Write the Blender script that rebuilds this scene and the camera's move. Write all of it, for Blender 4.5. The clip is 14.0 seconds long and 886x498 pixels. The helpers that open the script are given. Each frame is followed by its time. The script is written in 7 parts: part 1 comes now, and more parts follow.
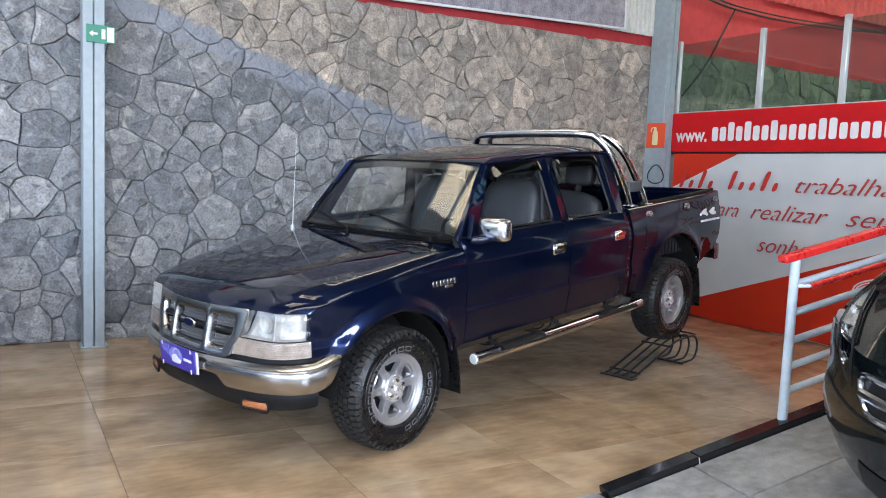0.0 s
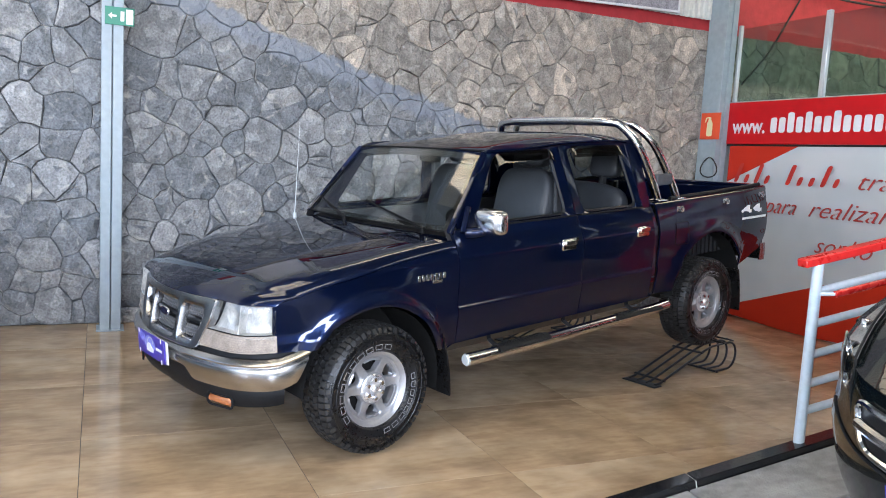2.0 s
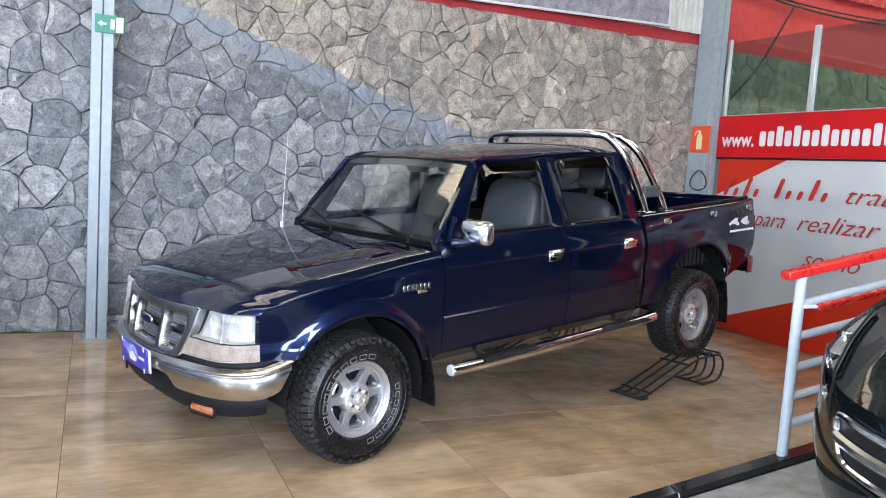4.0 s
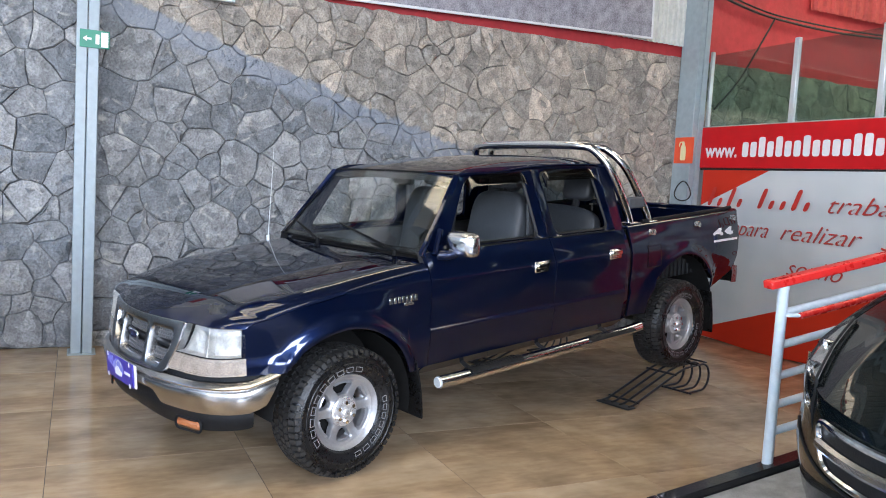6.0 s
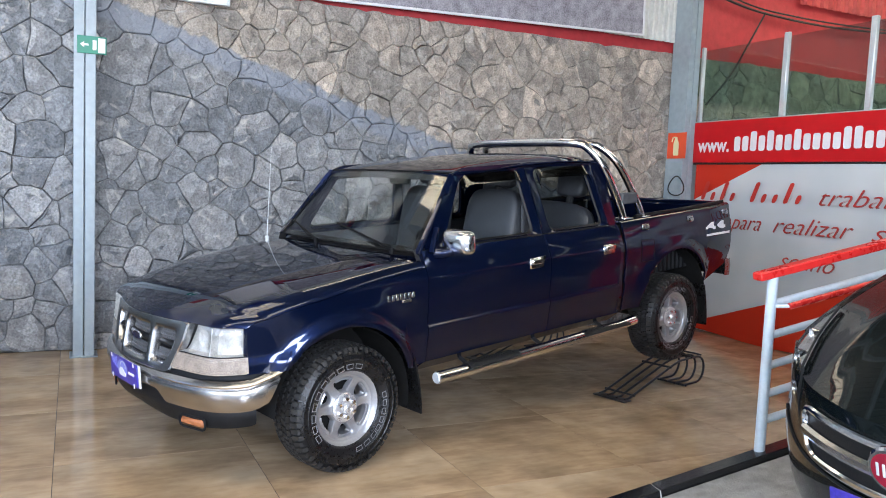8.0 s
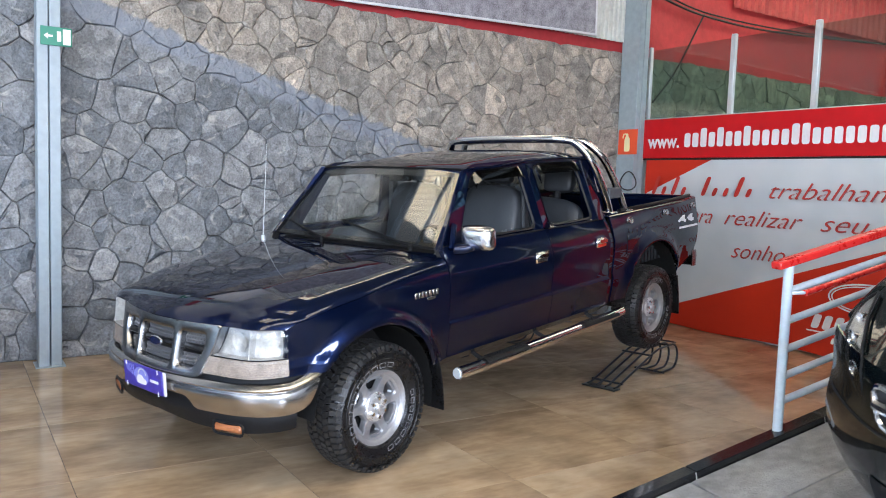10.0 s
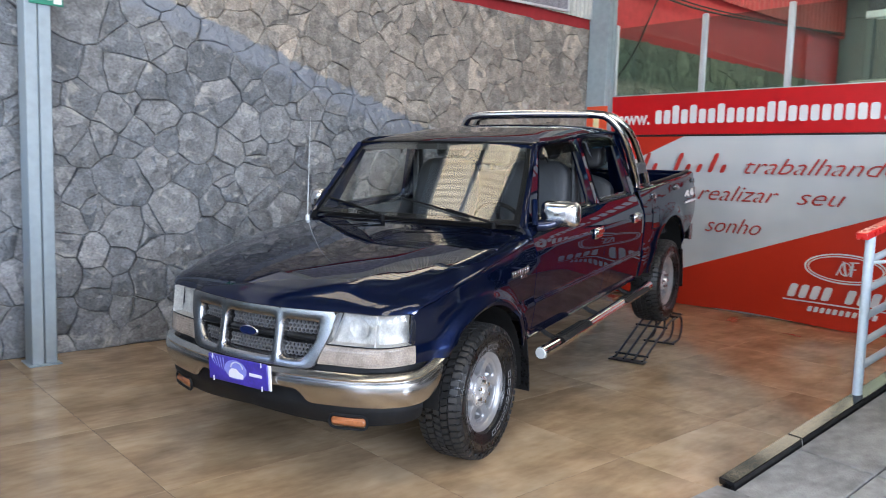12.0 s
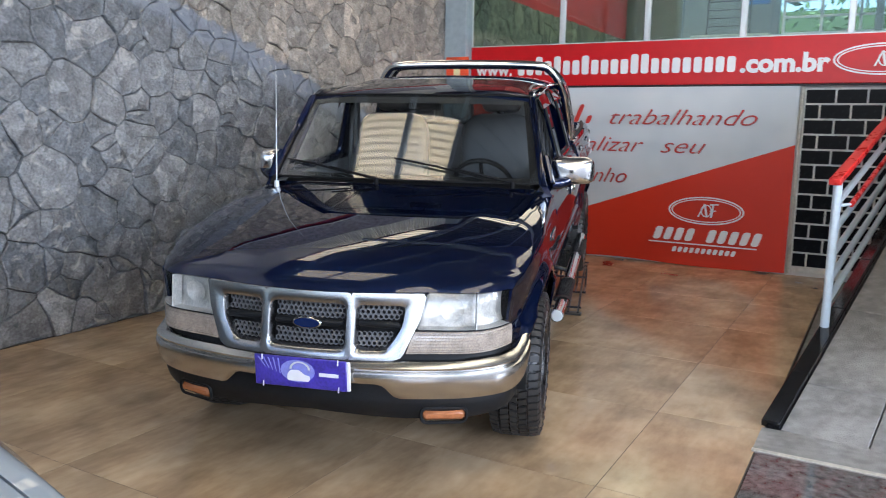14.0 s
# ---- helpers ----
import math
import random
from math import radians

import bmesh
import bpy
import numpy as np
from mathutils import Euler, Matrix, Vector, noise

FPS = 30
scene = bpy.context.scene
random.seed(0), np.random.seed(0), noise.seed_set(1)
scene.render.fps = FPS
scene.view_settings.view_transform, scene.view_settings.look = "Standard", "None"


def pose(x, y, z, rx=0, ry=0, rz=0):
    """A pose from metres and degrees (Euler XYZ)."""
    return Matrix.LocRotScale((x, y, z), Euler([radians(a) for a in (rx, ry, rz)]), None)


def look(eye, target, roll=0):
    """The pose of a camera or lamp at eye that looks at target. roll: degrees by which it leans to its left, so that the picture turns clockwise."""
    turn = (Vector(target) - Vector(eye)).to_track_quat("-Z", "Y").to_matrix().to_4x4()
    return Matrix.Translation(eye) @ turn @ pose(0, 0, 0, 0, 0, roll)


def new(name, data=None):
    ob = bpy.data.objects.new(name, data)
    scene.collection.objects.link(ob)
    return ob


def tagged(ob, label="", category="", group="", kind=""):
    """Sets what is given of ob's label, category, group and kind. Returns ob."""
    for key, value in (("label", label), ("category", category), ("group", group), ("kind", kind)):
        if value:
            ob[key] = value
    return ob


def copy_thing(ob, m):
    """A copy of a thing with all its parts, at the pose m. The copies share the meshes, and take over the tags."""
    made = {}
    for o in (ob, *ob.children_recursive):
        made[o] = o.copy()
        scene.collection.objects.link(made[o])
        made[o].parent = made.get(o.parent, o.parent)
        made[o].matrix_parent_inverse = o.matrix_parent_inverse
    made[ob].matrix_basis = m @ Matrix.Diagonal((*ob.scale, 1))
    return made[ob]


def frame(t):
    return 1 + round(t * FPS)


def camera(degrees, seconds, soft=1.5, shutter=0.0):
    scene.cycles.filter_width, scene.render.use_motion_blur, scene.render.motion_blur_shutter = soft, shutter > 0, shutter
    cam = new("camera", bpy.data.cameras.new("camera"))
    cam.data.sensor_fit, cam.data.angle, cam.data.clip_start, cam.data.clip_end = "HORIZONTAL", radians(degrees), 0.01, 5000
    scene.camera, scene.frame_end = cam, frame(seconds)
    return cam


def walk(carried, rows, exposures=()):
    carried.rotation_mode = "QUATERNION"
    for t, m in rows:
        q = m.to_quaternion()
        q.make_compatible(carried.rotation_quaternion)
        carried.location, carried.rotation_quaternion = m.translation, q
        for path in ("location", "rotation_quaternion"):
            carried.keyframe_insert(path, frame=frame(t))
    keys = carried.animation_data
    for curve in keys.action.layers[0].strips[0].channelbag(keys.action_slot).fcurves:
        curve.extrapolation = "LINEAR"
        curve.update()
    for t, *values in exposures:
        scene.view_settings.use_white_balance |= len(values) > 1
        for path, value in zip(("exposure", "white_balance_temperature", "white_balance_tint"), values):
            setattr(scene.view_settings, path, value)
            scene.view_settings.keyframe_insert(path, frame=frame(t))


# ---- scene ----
cam = camera(59.2, 14.0, 1.0, 0.45)
PATH = [
    (0, (7.527, -7.441, 1.619), (5.801, -6.449, 1.426), 2.4),
    (0.5, (7.405, -7.257, 1.617), (5.68, -6.266, 1.411), 2.4),
    (1, (7.421, -7.091, 1.625), (5.676, -6.137, 1.416), 2.6),
    (1.5, (7.491, -6.886, 1.624), (5.696, -6.033, 1.409), 3.4),
    (2, (7.495, -6.833, 1.625), (5.68, -6.022, 1.399), 3.3),
    (2.5, (7.485, -6.798, 1.622), (5.666, -5.998, 1.396), 3.0),
    (3, (7.491, -6.785, 1.62), (5.674, -5.978, 1.401), 3.2),
    (5.5, (7.533, -6.79, 1.625), (5.728, -5.944, 1.456), 3.9),
    (6, (7.533, -6.787, 1.625), (5.732, -5.935, 1.461), 3.4),
    (6.5, (7.53, -6.785, 1.624), (5.732, -5.923, 1.46), 3.0),
    (7, (7.562, -6.784, 1.629), (5.766, -5.919, 1.464), 2.6),
    (7.5, (7.599, -6.801, 1.631), (5.803, -5.938, 1.464), 2.5),
    (8, (7.612, -6.818, 1.629), (5.813, -5.959, 1.461), 2.5),
    (8.2, (7.616, -6.847, 1.632), (5.818, -5.986, 1.468), 2.6),
    (10.3, (7.192, -7.609, 1.579), (5.532, -6.507, 1.412), 1.4),
    (10.5, (7.126, -7.737, 1.567), (5.473, -6.624, 1.397), 0.9),
    (11, (6.942, -7.976, 1.566), (5.31, -6.839, 1.356), 0.7),
    (11.5, (6.694, -8.113, 1.537), (5.098, -6.927, 1.324), 1.2),
    (12, (6.411, -8.297, 1.532), (4.928, -6.971, 1.324), 1.8),
    (12.5, (6.081, -8.496, 1.55), (4.721, -7.048, 1.318), 2.0),
    (13, (5.707, -8.62, 1.55), (4.406, -7.122, 1.303), 1.8),
    (13.5, (5.324, -8.821, 1.541), (4.19, -7.2, 1.251), 1.1),
    (14, (5.003, -8.936, 1.522), (4.028, -7.218, 1.208), 1.0),
]
walk(cam, [(t, look(eye, target, roll)) for t, eye, target, roll in PATH], [(0, 1.90, 5850, 14), (0.5, 1.92, 5850, 14), (1, 2.14, 5850, 14), (1.5, 2.0, 5850, 14), (2.5, 2.00, 5850, 14), (3, 2.18, 5850, 14), (5.5, 2.02, 5850, 14), (6.5, 1.96, 5850, 14), (7.5, 2.00, 5850, 14), (10.5, 1.95, 5850, 14), (12.5, 1.80, 5850, 14), (14, 1.78, 5850, 14)])

# ---- light ----
world = bpy.data.worlds.new("world")
scene.world = world
world.use_nodes = True
wn = world.node_tree.nodes
sky = wn.new("ShaderNodeTexSky")
sky.sky_type = "NISHITA"
sky.sun_disc = False
sky.sun_elevation, sky.sun_rotation = radians(58), radians(150)
world.node_tree.links.new(sky.outputs[0], wn["Background"].inputs[0])
wn["Background"].inputs[1].default_value = 0.12

sun = new("sun", bpy.data.lights.new("sun", "SUN"))
sun.data.energy, sun.data.angle, sun.data.color = 5.0, radians(3), (1.0, 0.96, 0.9)
sun.matrix_world = look((6, -12, 20), (1.5, -4.5, 0))

# daylight of the open street side and of the open yard side
def daylight(name, eye, target, sx, sy, power):
    lamp = new(name, bpy.data.lights.new(name, "AREA"))
    lamp.data.shape, lamp.data.size, lamp.data.size_y = "RECTANGLE", sx, sy
    lamp.data.energy, lamp.data.color = power, (0.95, 0.98, 1.0)
    lamp.matrix_world = look(eye, target)
    return lamp

for k in range(3):
    daylight("daylight_street", (1.6 + 3.0 * k, -14.2, 2.6), (1.6 + 3.0 * k, -5, 1.6), 1.9, 2.8, (5, 18, 34)[k])
    daylight("daylight_yard", (10.8, -5.9 - 2.7 * k, 2.7), (3, -5.5 - 1.5 * k, 1.5), 1.6, 2.6, (92, 70, 42)[k])

# ---- geometry helpers ----
def cat(*geos):
    verts, faces = [], []
    for v, f in geos:
        n = len(verts)
        verts += [tuple(p) for p in v]
        faces += [tuple(i + n for i in q) for q in f]
    return verts, faces


def moved(geo, m):
    return [tuple(m @ Vector(p)) for p in geo[0]], geo[1]


def mirrored(geo):
    return [(p[0], -p[1], p[2]) for p in geo[0]], [tuple(reversed(f)) for f in geo[1]]


def grid(fn, us, vs, loop_u=False):
    nu, nv = len(us), len(vs)
    verts = [tuple(fn(u, v)) for u in us for v in vs]
    faces = []
    for i in range(nu if loop_u else nu - 1):
        j = (i + 1) % nu
        for k in range(nv - 1):
            faces.append((i * nv + k, j * nv + k, j * nv + k + 1, i * nv + k + 1))
    return verts, faces


def outward(geo, centre):
    c = Vector(centre)
    out = []
    for f in geo[1]:
        p = [Vector(geo[0][i]) for i in f]
        n = (p[1] - p[0]).cross(p[2] - p[0])
        mid = sum(p, Vector()) / len(p)
        out.append(f if n.dot(mid - c) >= 0 else tuple(reversed(f)))
    return geo[0], out


def rbox(cx, cy, cz, sx, sy, sz, b=0.01):
    """A box with chamfered edges."""
    b = min(b, 0.49 * sx, 0.49 * sy, 0.49 * sz)
    hx, hy, hz = sx / 2, sy / 2, sz / 2
    verts, ids = [], {}
    for X in (-1, 1):
        for Y in (-1, 1):
            for Z in (-1, 1):
                for a, p in enumerate(((hx, hy - b, hz - b), (hx - b, hy, hz - b), (hx - b, hy - b, hz))):
                    ids[X, Y, Z, a] = len(verts)
                    verts.append((cx + X * p[0], cy + Y * p[1], cz + Z * p[2]))
    faces = []
    for s in (-1, 1):
        faces.append([ids[s, y, z, 0] for y, z in ((-1, -1), (1, -1), (1, 1), (-1, 1))][::s])
        faces.append([ids[x, s, z, 1] for x, z in ((-1, -1), (-1, 1), (1, 1), (1, -1))][::s])
        faces.append([ids[x, y, s, 2] for x, y in ((-1, -1), (1, -1), (1, 1), (-1, 1))][::s])
    for a in (-1, 1):
        for c in (-1, 1):
            faces.append([ids[-1, a, c, 1], ids[1, a, c, 1], ids[1, a, c, 2], ids[-1, a, c, 2]])
            faces.append([ids[a, -1, c, 0], ids[a, 1, c, 0], ids[a, 1, c, 2], ids[a, -1, c, 2]])
            faces.append([ids[a, c, -1, 0], ids[a, c, 1, 0], ids[a, c, 1, 1], ids[a, c, -1, 1]])
    for X in (-1, 1):
        for Y in (-1, 1):
            for Z in (-1, 1):
                faces.append([ids[X, Y, Z, 0], ids[X, Y, Z, 1], ids[X, Y, Z, 2]])
    return outward((verts, [tuple(f) for f in faces]), (cx, cy, cz))


def tube(path, r, seg=10, closed=False, caps=True):
    """A round bar along a path; r: one radius, or one for each point."""
    pts = [Vector(p) for p in path]
    n = len(pts)
    radii = r if isinstance(r, (list, tuple)) else [r] * n
    verts, faces, side = [], [], None
    for i, p in enumerate(pts):
        a = pts[(i - 1) % n] if closed or i else pts[0]
        b = pts[(i + 1) % n] if closed or i < n - 1 else pts[-1]
        t = (b - a).normalized()
        if side is None:
            side = t.orthogonal().normalized()
        side = (side - t * side.dot(t)).normalized()
        up = t.cross(side)
        for k in range(seg):
            an = 2 * math.pi * k / seg
            verts.append(tuple(p + radii[i] * (math.cos(an) * side + math.sin(an) * up)))
    for i in range(n if closed else n - 1):
        j = (i + 1) % n
        for k in range(seg):
            m = (k + 1) % seg
            faces.append((i * seg + k, i * seg + m, j * seg + m, j * seg + k))
    if caps and not closed:
        faces.append(tuple(range(seg))[::-1])
        faces.append(tuple((n - 1) * seg + k for k in range(seg)))
    return verts, faces


def smooth_path(pts, steps=6):
    """A rounded path through points (Catmull-Rom)."""
    p = [Vector(q) for q in pts]
    p = [2 * p[0] - p[1]] + p + [2 * p[-1] - p[-2]]
    out = []
    for i in range(1, len(p) - 2):
        for s in range(steps):
            t = s / steps
            out.append(0.5 * (2 * p[i] + (p[i + 1] - p[i - 1]) * t + (2 * p[i - 1] - 5 * p[i] + 4 * p[i + 1] - p[i + 2]) * t * t
                              + (3 * p[i] - p[i - 1] - 3 * p[i + 1] + p[i + 2]) * t ** 3))
    return out + [p[-2]]


def lathe(profile, seg=48, axis="y"):
    """profile: (radius, place along the axis) points turned round the axis."""
    verts, faces, n = [], [], len(profile)
    for k in range(seg):
        a = 2 * math.pi * k / seg
        c, s = math.cos(a), math.sin(a)
        for r, h in profile:
            verts.append((r * c, h, r * s) if axis == "y" else (r * c, r * s, h))
    for k in range(seg):
        m = (k + 1) % seg
        for i in range(n - 1):
            faces.append((k * n + i, k * n + i + 1, m * n + i + 1, m * n + i))
    return verts, faces


def prism(outline, h0, h1, axis=2, b=0.0):
    """A plane outline made thick between h0 and h1 along an axis, its front edge chamfered by b."""
    n = len(outline)
    cx, cy = sum(p[0] for p in outline) / n, sum(p[1] for p in outline) / n

    def put(p, h):
        q = list(p)
        q.insert(axis, h)
        return tuple(q)

    def shrunk(p):
        d = math.hypot(p[0] - cx, p[1] - cy) or 1
        k = 1 - b / d
        return cx + (p[0] - cx) * k, cy + (p[1] - cy) * k

    rings = [[put(p, h0) for p in outline], [put(p, h1 - (b if h1 > h0 else -b)) for p in outline]]
    if b:
        rings.append([put(shrunk(p), h1) for p in outline])
    verts = [p for ring in rings for p in ring]
    faces = [tuple(range(n)), tuple(range((len(rings) - 1) * n, len(rings) * n))]
    for r in range(len(rings) - 1):
        for i in range(n):
            j = (i + 1) % n
            faces.append((r * n + i, r * n + j, (r + 1) * n + j, (r + 1) * n + i))
    mid = [cx, cy]
    mid.insert(axis, (h0 + h1) / 2)
    return outward((verts, faces), mid)


def rounded(pts, r, steps=4):
    """A polygon with its corners rounded."""
    out, n = [], len(pts)
    for i in range(n):
        p, a, b = Vector(pts[i]), Vector(pts[i - 1]), Vector(pts[(i + 1) % n])
        ra, rb = min(r, 0.45 * (a - p).length), min(r, 0.45 * (b - p).length)
        s, e = p + (a - p).normalized() * ra, p + (b - p).normalized() * rb
        for k in range(steps + 1):
            t = k / steps
            out.append(tuple((1 - t) ** 2 * s + 2 * t * (1 - t) * p + t * t * e))
    return out


def poly_points(pts, r, n):
    """A rounded polygon walked in n even steps."""
    p = rounded(pts, r, 5)
    segs = [(Vector(p[i]), Vector(p[(i + 1) % len(p)])) for i in range(len(p))]
    total = sum((b - a).length for a, b in segs)
    out = []
    for k in range(n):
        d = total * k / n
        for a, b in segs:
            l = (b - a).length
            if d <= l:
                out.append(tuple(a + (b - a) * (d / l if l else 0)))
                break
            d -= l
    return out


def ellipse(cx, cy, a, b, n=40):
    return [(cx + a * math.cos(2 * math.pi * k / n), cy + b * math.sin(2 * math.pi * k / n)) for k in range(n)]


def ring(outer, inner):
    """Faces between two closed outlines of as many points."""
    n = len(outer)
    return list(outer) + list(inner), [(i, (i + 1) % n, n + (i + 1) % n, n + i) for i in range(n)]


def link(name, geo, material, parent=None, label="", sharp=38, solid=0.0, recalc=False):
    me = bpy.data.meshes.new(name)
    me.from_pydata([tuple(v) for v in geo[0]], [], [tuple(f) for f in geo[1]])
    if recalc:
        bm = bmesh.new()
        bm.from_mesh(me)
        bmesh.ops.recalc_face_normals(bm, faces=bm.faces)
        bm.to_mesh(me)
        bm.free()
    me.materials.append(material)
    me.shade_smooth()
    me.set_sharp_from_angle(angle=radians(sharp))
    ob = new(name, me)
    if parent is not None:
        ob.parent = parent
    if label:
        ob["label"] = label
    if solid:
        mod = ob.modifiers.new("thickness", "SOLIDIFY")
        mod.thickness, mod.offset = solid, -1
        split = ob.modifiers.new("edges", "EDGE_SPLIT")
        split.split_angle = radians(max(sharp, 45))
    return ob


def part(name, geo, material, parent, label="", **more):
    return link(name, geo, material, parent, label, **more)


def thing(name, label, category, group="", m=None):
    ob = new(name)
    ob.empty_display_size = 0.1
    tagged(ob, label, category, group)
    if m is not None:
        ob.matrix_world = m
    return ob


# ---- materials ----
def material(name, colour, rough=0.5, metal=0.0, coat=0.0, spec=0.5, var=0.0, var_scale=6.0, bump=0.0, bump_scale=60.0, rand=0.0, rough_var=0.0, coords="Object"):
    """A painted, metal or plastic surface with stains at two scales and a fine relief."""
    mat = bpy.data.materials.new(name)
    mat.use_nodes = True
    nt = mat.node_tree
    b = nt.nodes["Principled BSDF"]
    b.inputs["Base Color"].default_value = (*colour, 1)
    b.inputs["Roughness"].default_value = rough
    b.inputs["Metallic"].default_value = metal
    b.inputs["Coat Weight"].default_value = coat
    b.inputs["Coat Roughness"].default_value = 0.002
    b.inputs["Coat IOR"].default_value = 1.45
    b.inputs["Specular IOR Level"].default_value = spec
    tc = nt.nodes.new("ShaderNodeTexCoord")
    if var or rough_var:
        n1, n2 = nt.nodes.new("ShaderNodeTexNoise"), nt.nodes.new("ShaderNodeTexNoise")
        n1.inputs["Scale"].default_value, n2.inputs["Scale"].default_value = var_scale, var_scale * 7.3
        n1.inputs["Detail"].default_value = n2.inputs["Detail"].default_value = 5
        add = nt.nodes.new("ShaderNodeMath")
        add.operation = "ADD"
        for n, i in ((n1, 0), (n2, 1)):
            nt.links.new(tc.outputs[coords], n.inputs["Vector"])
            nt.links.new(n.outputs["Fac"], add.inputs[i])
        if var:
            rng = nt.nodes.new("ShaderNodeMapRange")
            rng.inputs[1].default_value, rng.inputs[2].default_value = 0.7, 1.3
            rng.inputs[3].default_value, rng.inputs[4].default_value = 1 - var, 1 + var
            nt.links.new(add.outputs[0], rng.inputs[0])
            mul = nt.nodes.new("ShaderNodeVectorMath")
            mul.operation = "SCALE"
            mul.inputs[0].default_value = colour
            nt.links.new(rng.outputs[0], mul.inputs["Scale"])
            nt.links.new(mul.outputs[0], b.inputs["Base Color"])
        if rough_var:
            rr = nt.nodes.new("ShaderNodeMapRange")
            rr.inputs[1].default_value, rr.inputs[2].default_value = 0.7, 1.3
            rr.inputs[3].default_value, rr.inputs[4].default_value = max(0.02, rough - rough_var), rough + rough_var
            nt.links.new(add.outputs[0], rr.inputs[0])
            nt.links.new(rr.outputs[0], b.inputs["Roughness"])
    if rand:
        info = nt.nodes.new("ShaderNodeObjectInfo")
        hsv = nt.nodes.new("ShaderNodeHueSaturation")
        rr = nt.nodes.new("ShaderNodeMapRange")
        rr.inputs[3].default_value, rr.inputs[4].default_value = 1 - rand, 1 + rand
        nt.links.new(info.outputs["Random"], rr.inputs[0])
        nt.links.new(rr.outputs[0], hsv.inputs["Value"])
        src = [l.from_socket for l in nt.links if l.to_socket == b.inputs["Base Color"]]
        if src:
            nt.links.new(src[0], hsv.inputs["Color"])
        else:
            hsv.inputs["Color"].default_value = (*colour, 1)
        nt.links.new(hsv.outputs[0], b.inputs["Base Color"])
    if bump:
        n3 = nt.nodes.new("ShaderNodeTexNoise")
        n3.inputs["Scale"].default_value, n3.inputs["Detail"].default_value = bump_scale, 6
        bp = nt.nodes.new("ShaderNodeBump")
        bp.inputs["Strength"].default_value, bp.inputs["Distance"].default_value = bump, 0.01
        nt.links.new(tc.outputs[coords], n3.inputs["Vector"])
        nt.links.new(n3.outputs["Fac"], bp.inputs["Height"])
        nt.links.new(bp.outputs[0], b.inputs["Normal"])
    return mat


def pane_material(name, tint, ior=1.5, rough=0.0, sides=2):
    """A thin pane: clear, with the mirror gloss of glass."""
    mat = bpy.data.materials.new(name)
    mat.use_nodes = True
    nt = mat.node_tree
    nt.nodes.remove(nt.nodes["Principled BSDF"])
    clear, gloss, mix, face, power, fres = (nt.nodes.new("ShaderNode" + k) for k in ("BsdfTransparent", "BsdfGlossy", "MixShader", "LayerWeight", "Math", "MapRange"))
    clear.inputs[0].default_value = (*tint, 1)
    gloss.inputs["Roughness"].default_value = rough
    face.inputs["Blend"].default_value = 0.5
    power.operation = "POWER"
    power.inputs[1].default_value = 5.5
    fres.inputs[3].default_value, fres.inputs[4].default_value = ((ior - 1) / (ior + 1)) ** 2 * sides, 1.0
    nt.links.new(face.outputs["Facing"], power.inputs[0])
    nt.links.new(power.outputs[0], fres.inputs[0])
    nt.links.new(fres.outputs[0], mix.inputs[0])
    nt.links.new(clear.outputs[0], mix.inputs[1])
    nt.links.new(gloss.outputs[0], mix.inputs[2])
    nt.links.new(mix.outputs[0], nt.nodes["Material Output"].inputs[0])
    return mat


def node(nt, kind, **values):
    n = nt.nodes.new("ShaderNode" + kind)
    for key, value in values.items():
        if key == "operation":
            n.operation = value
        elif key == "blend":
            n.blend_type = value
        elif key == "data":
            n.data_type = value
    return n


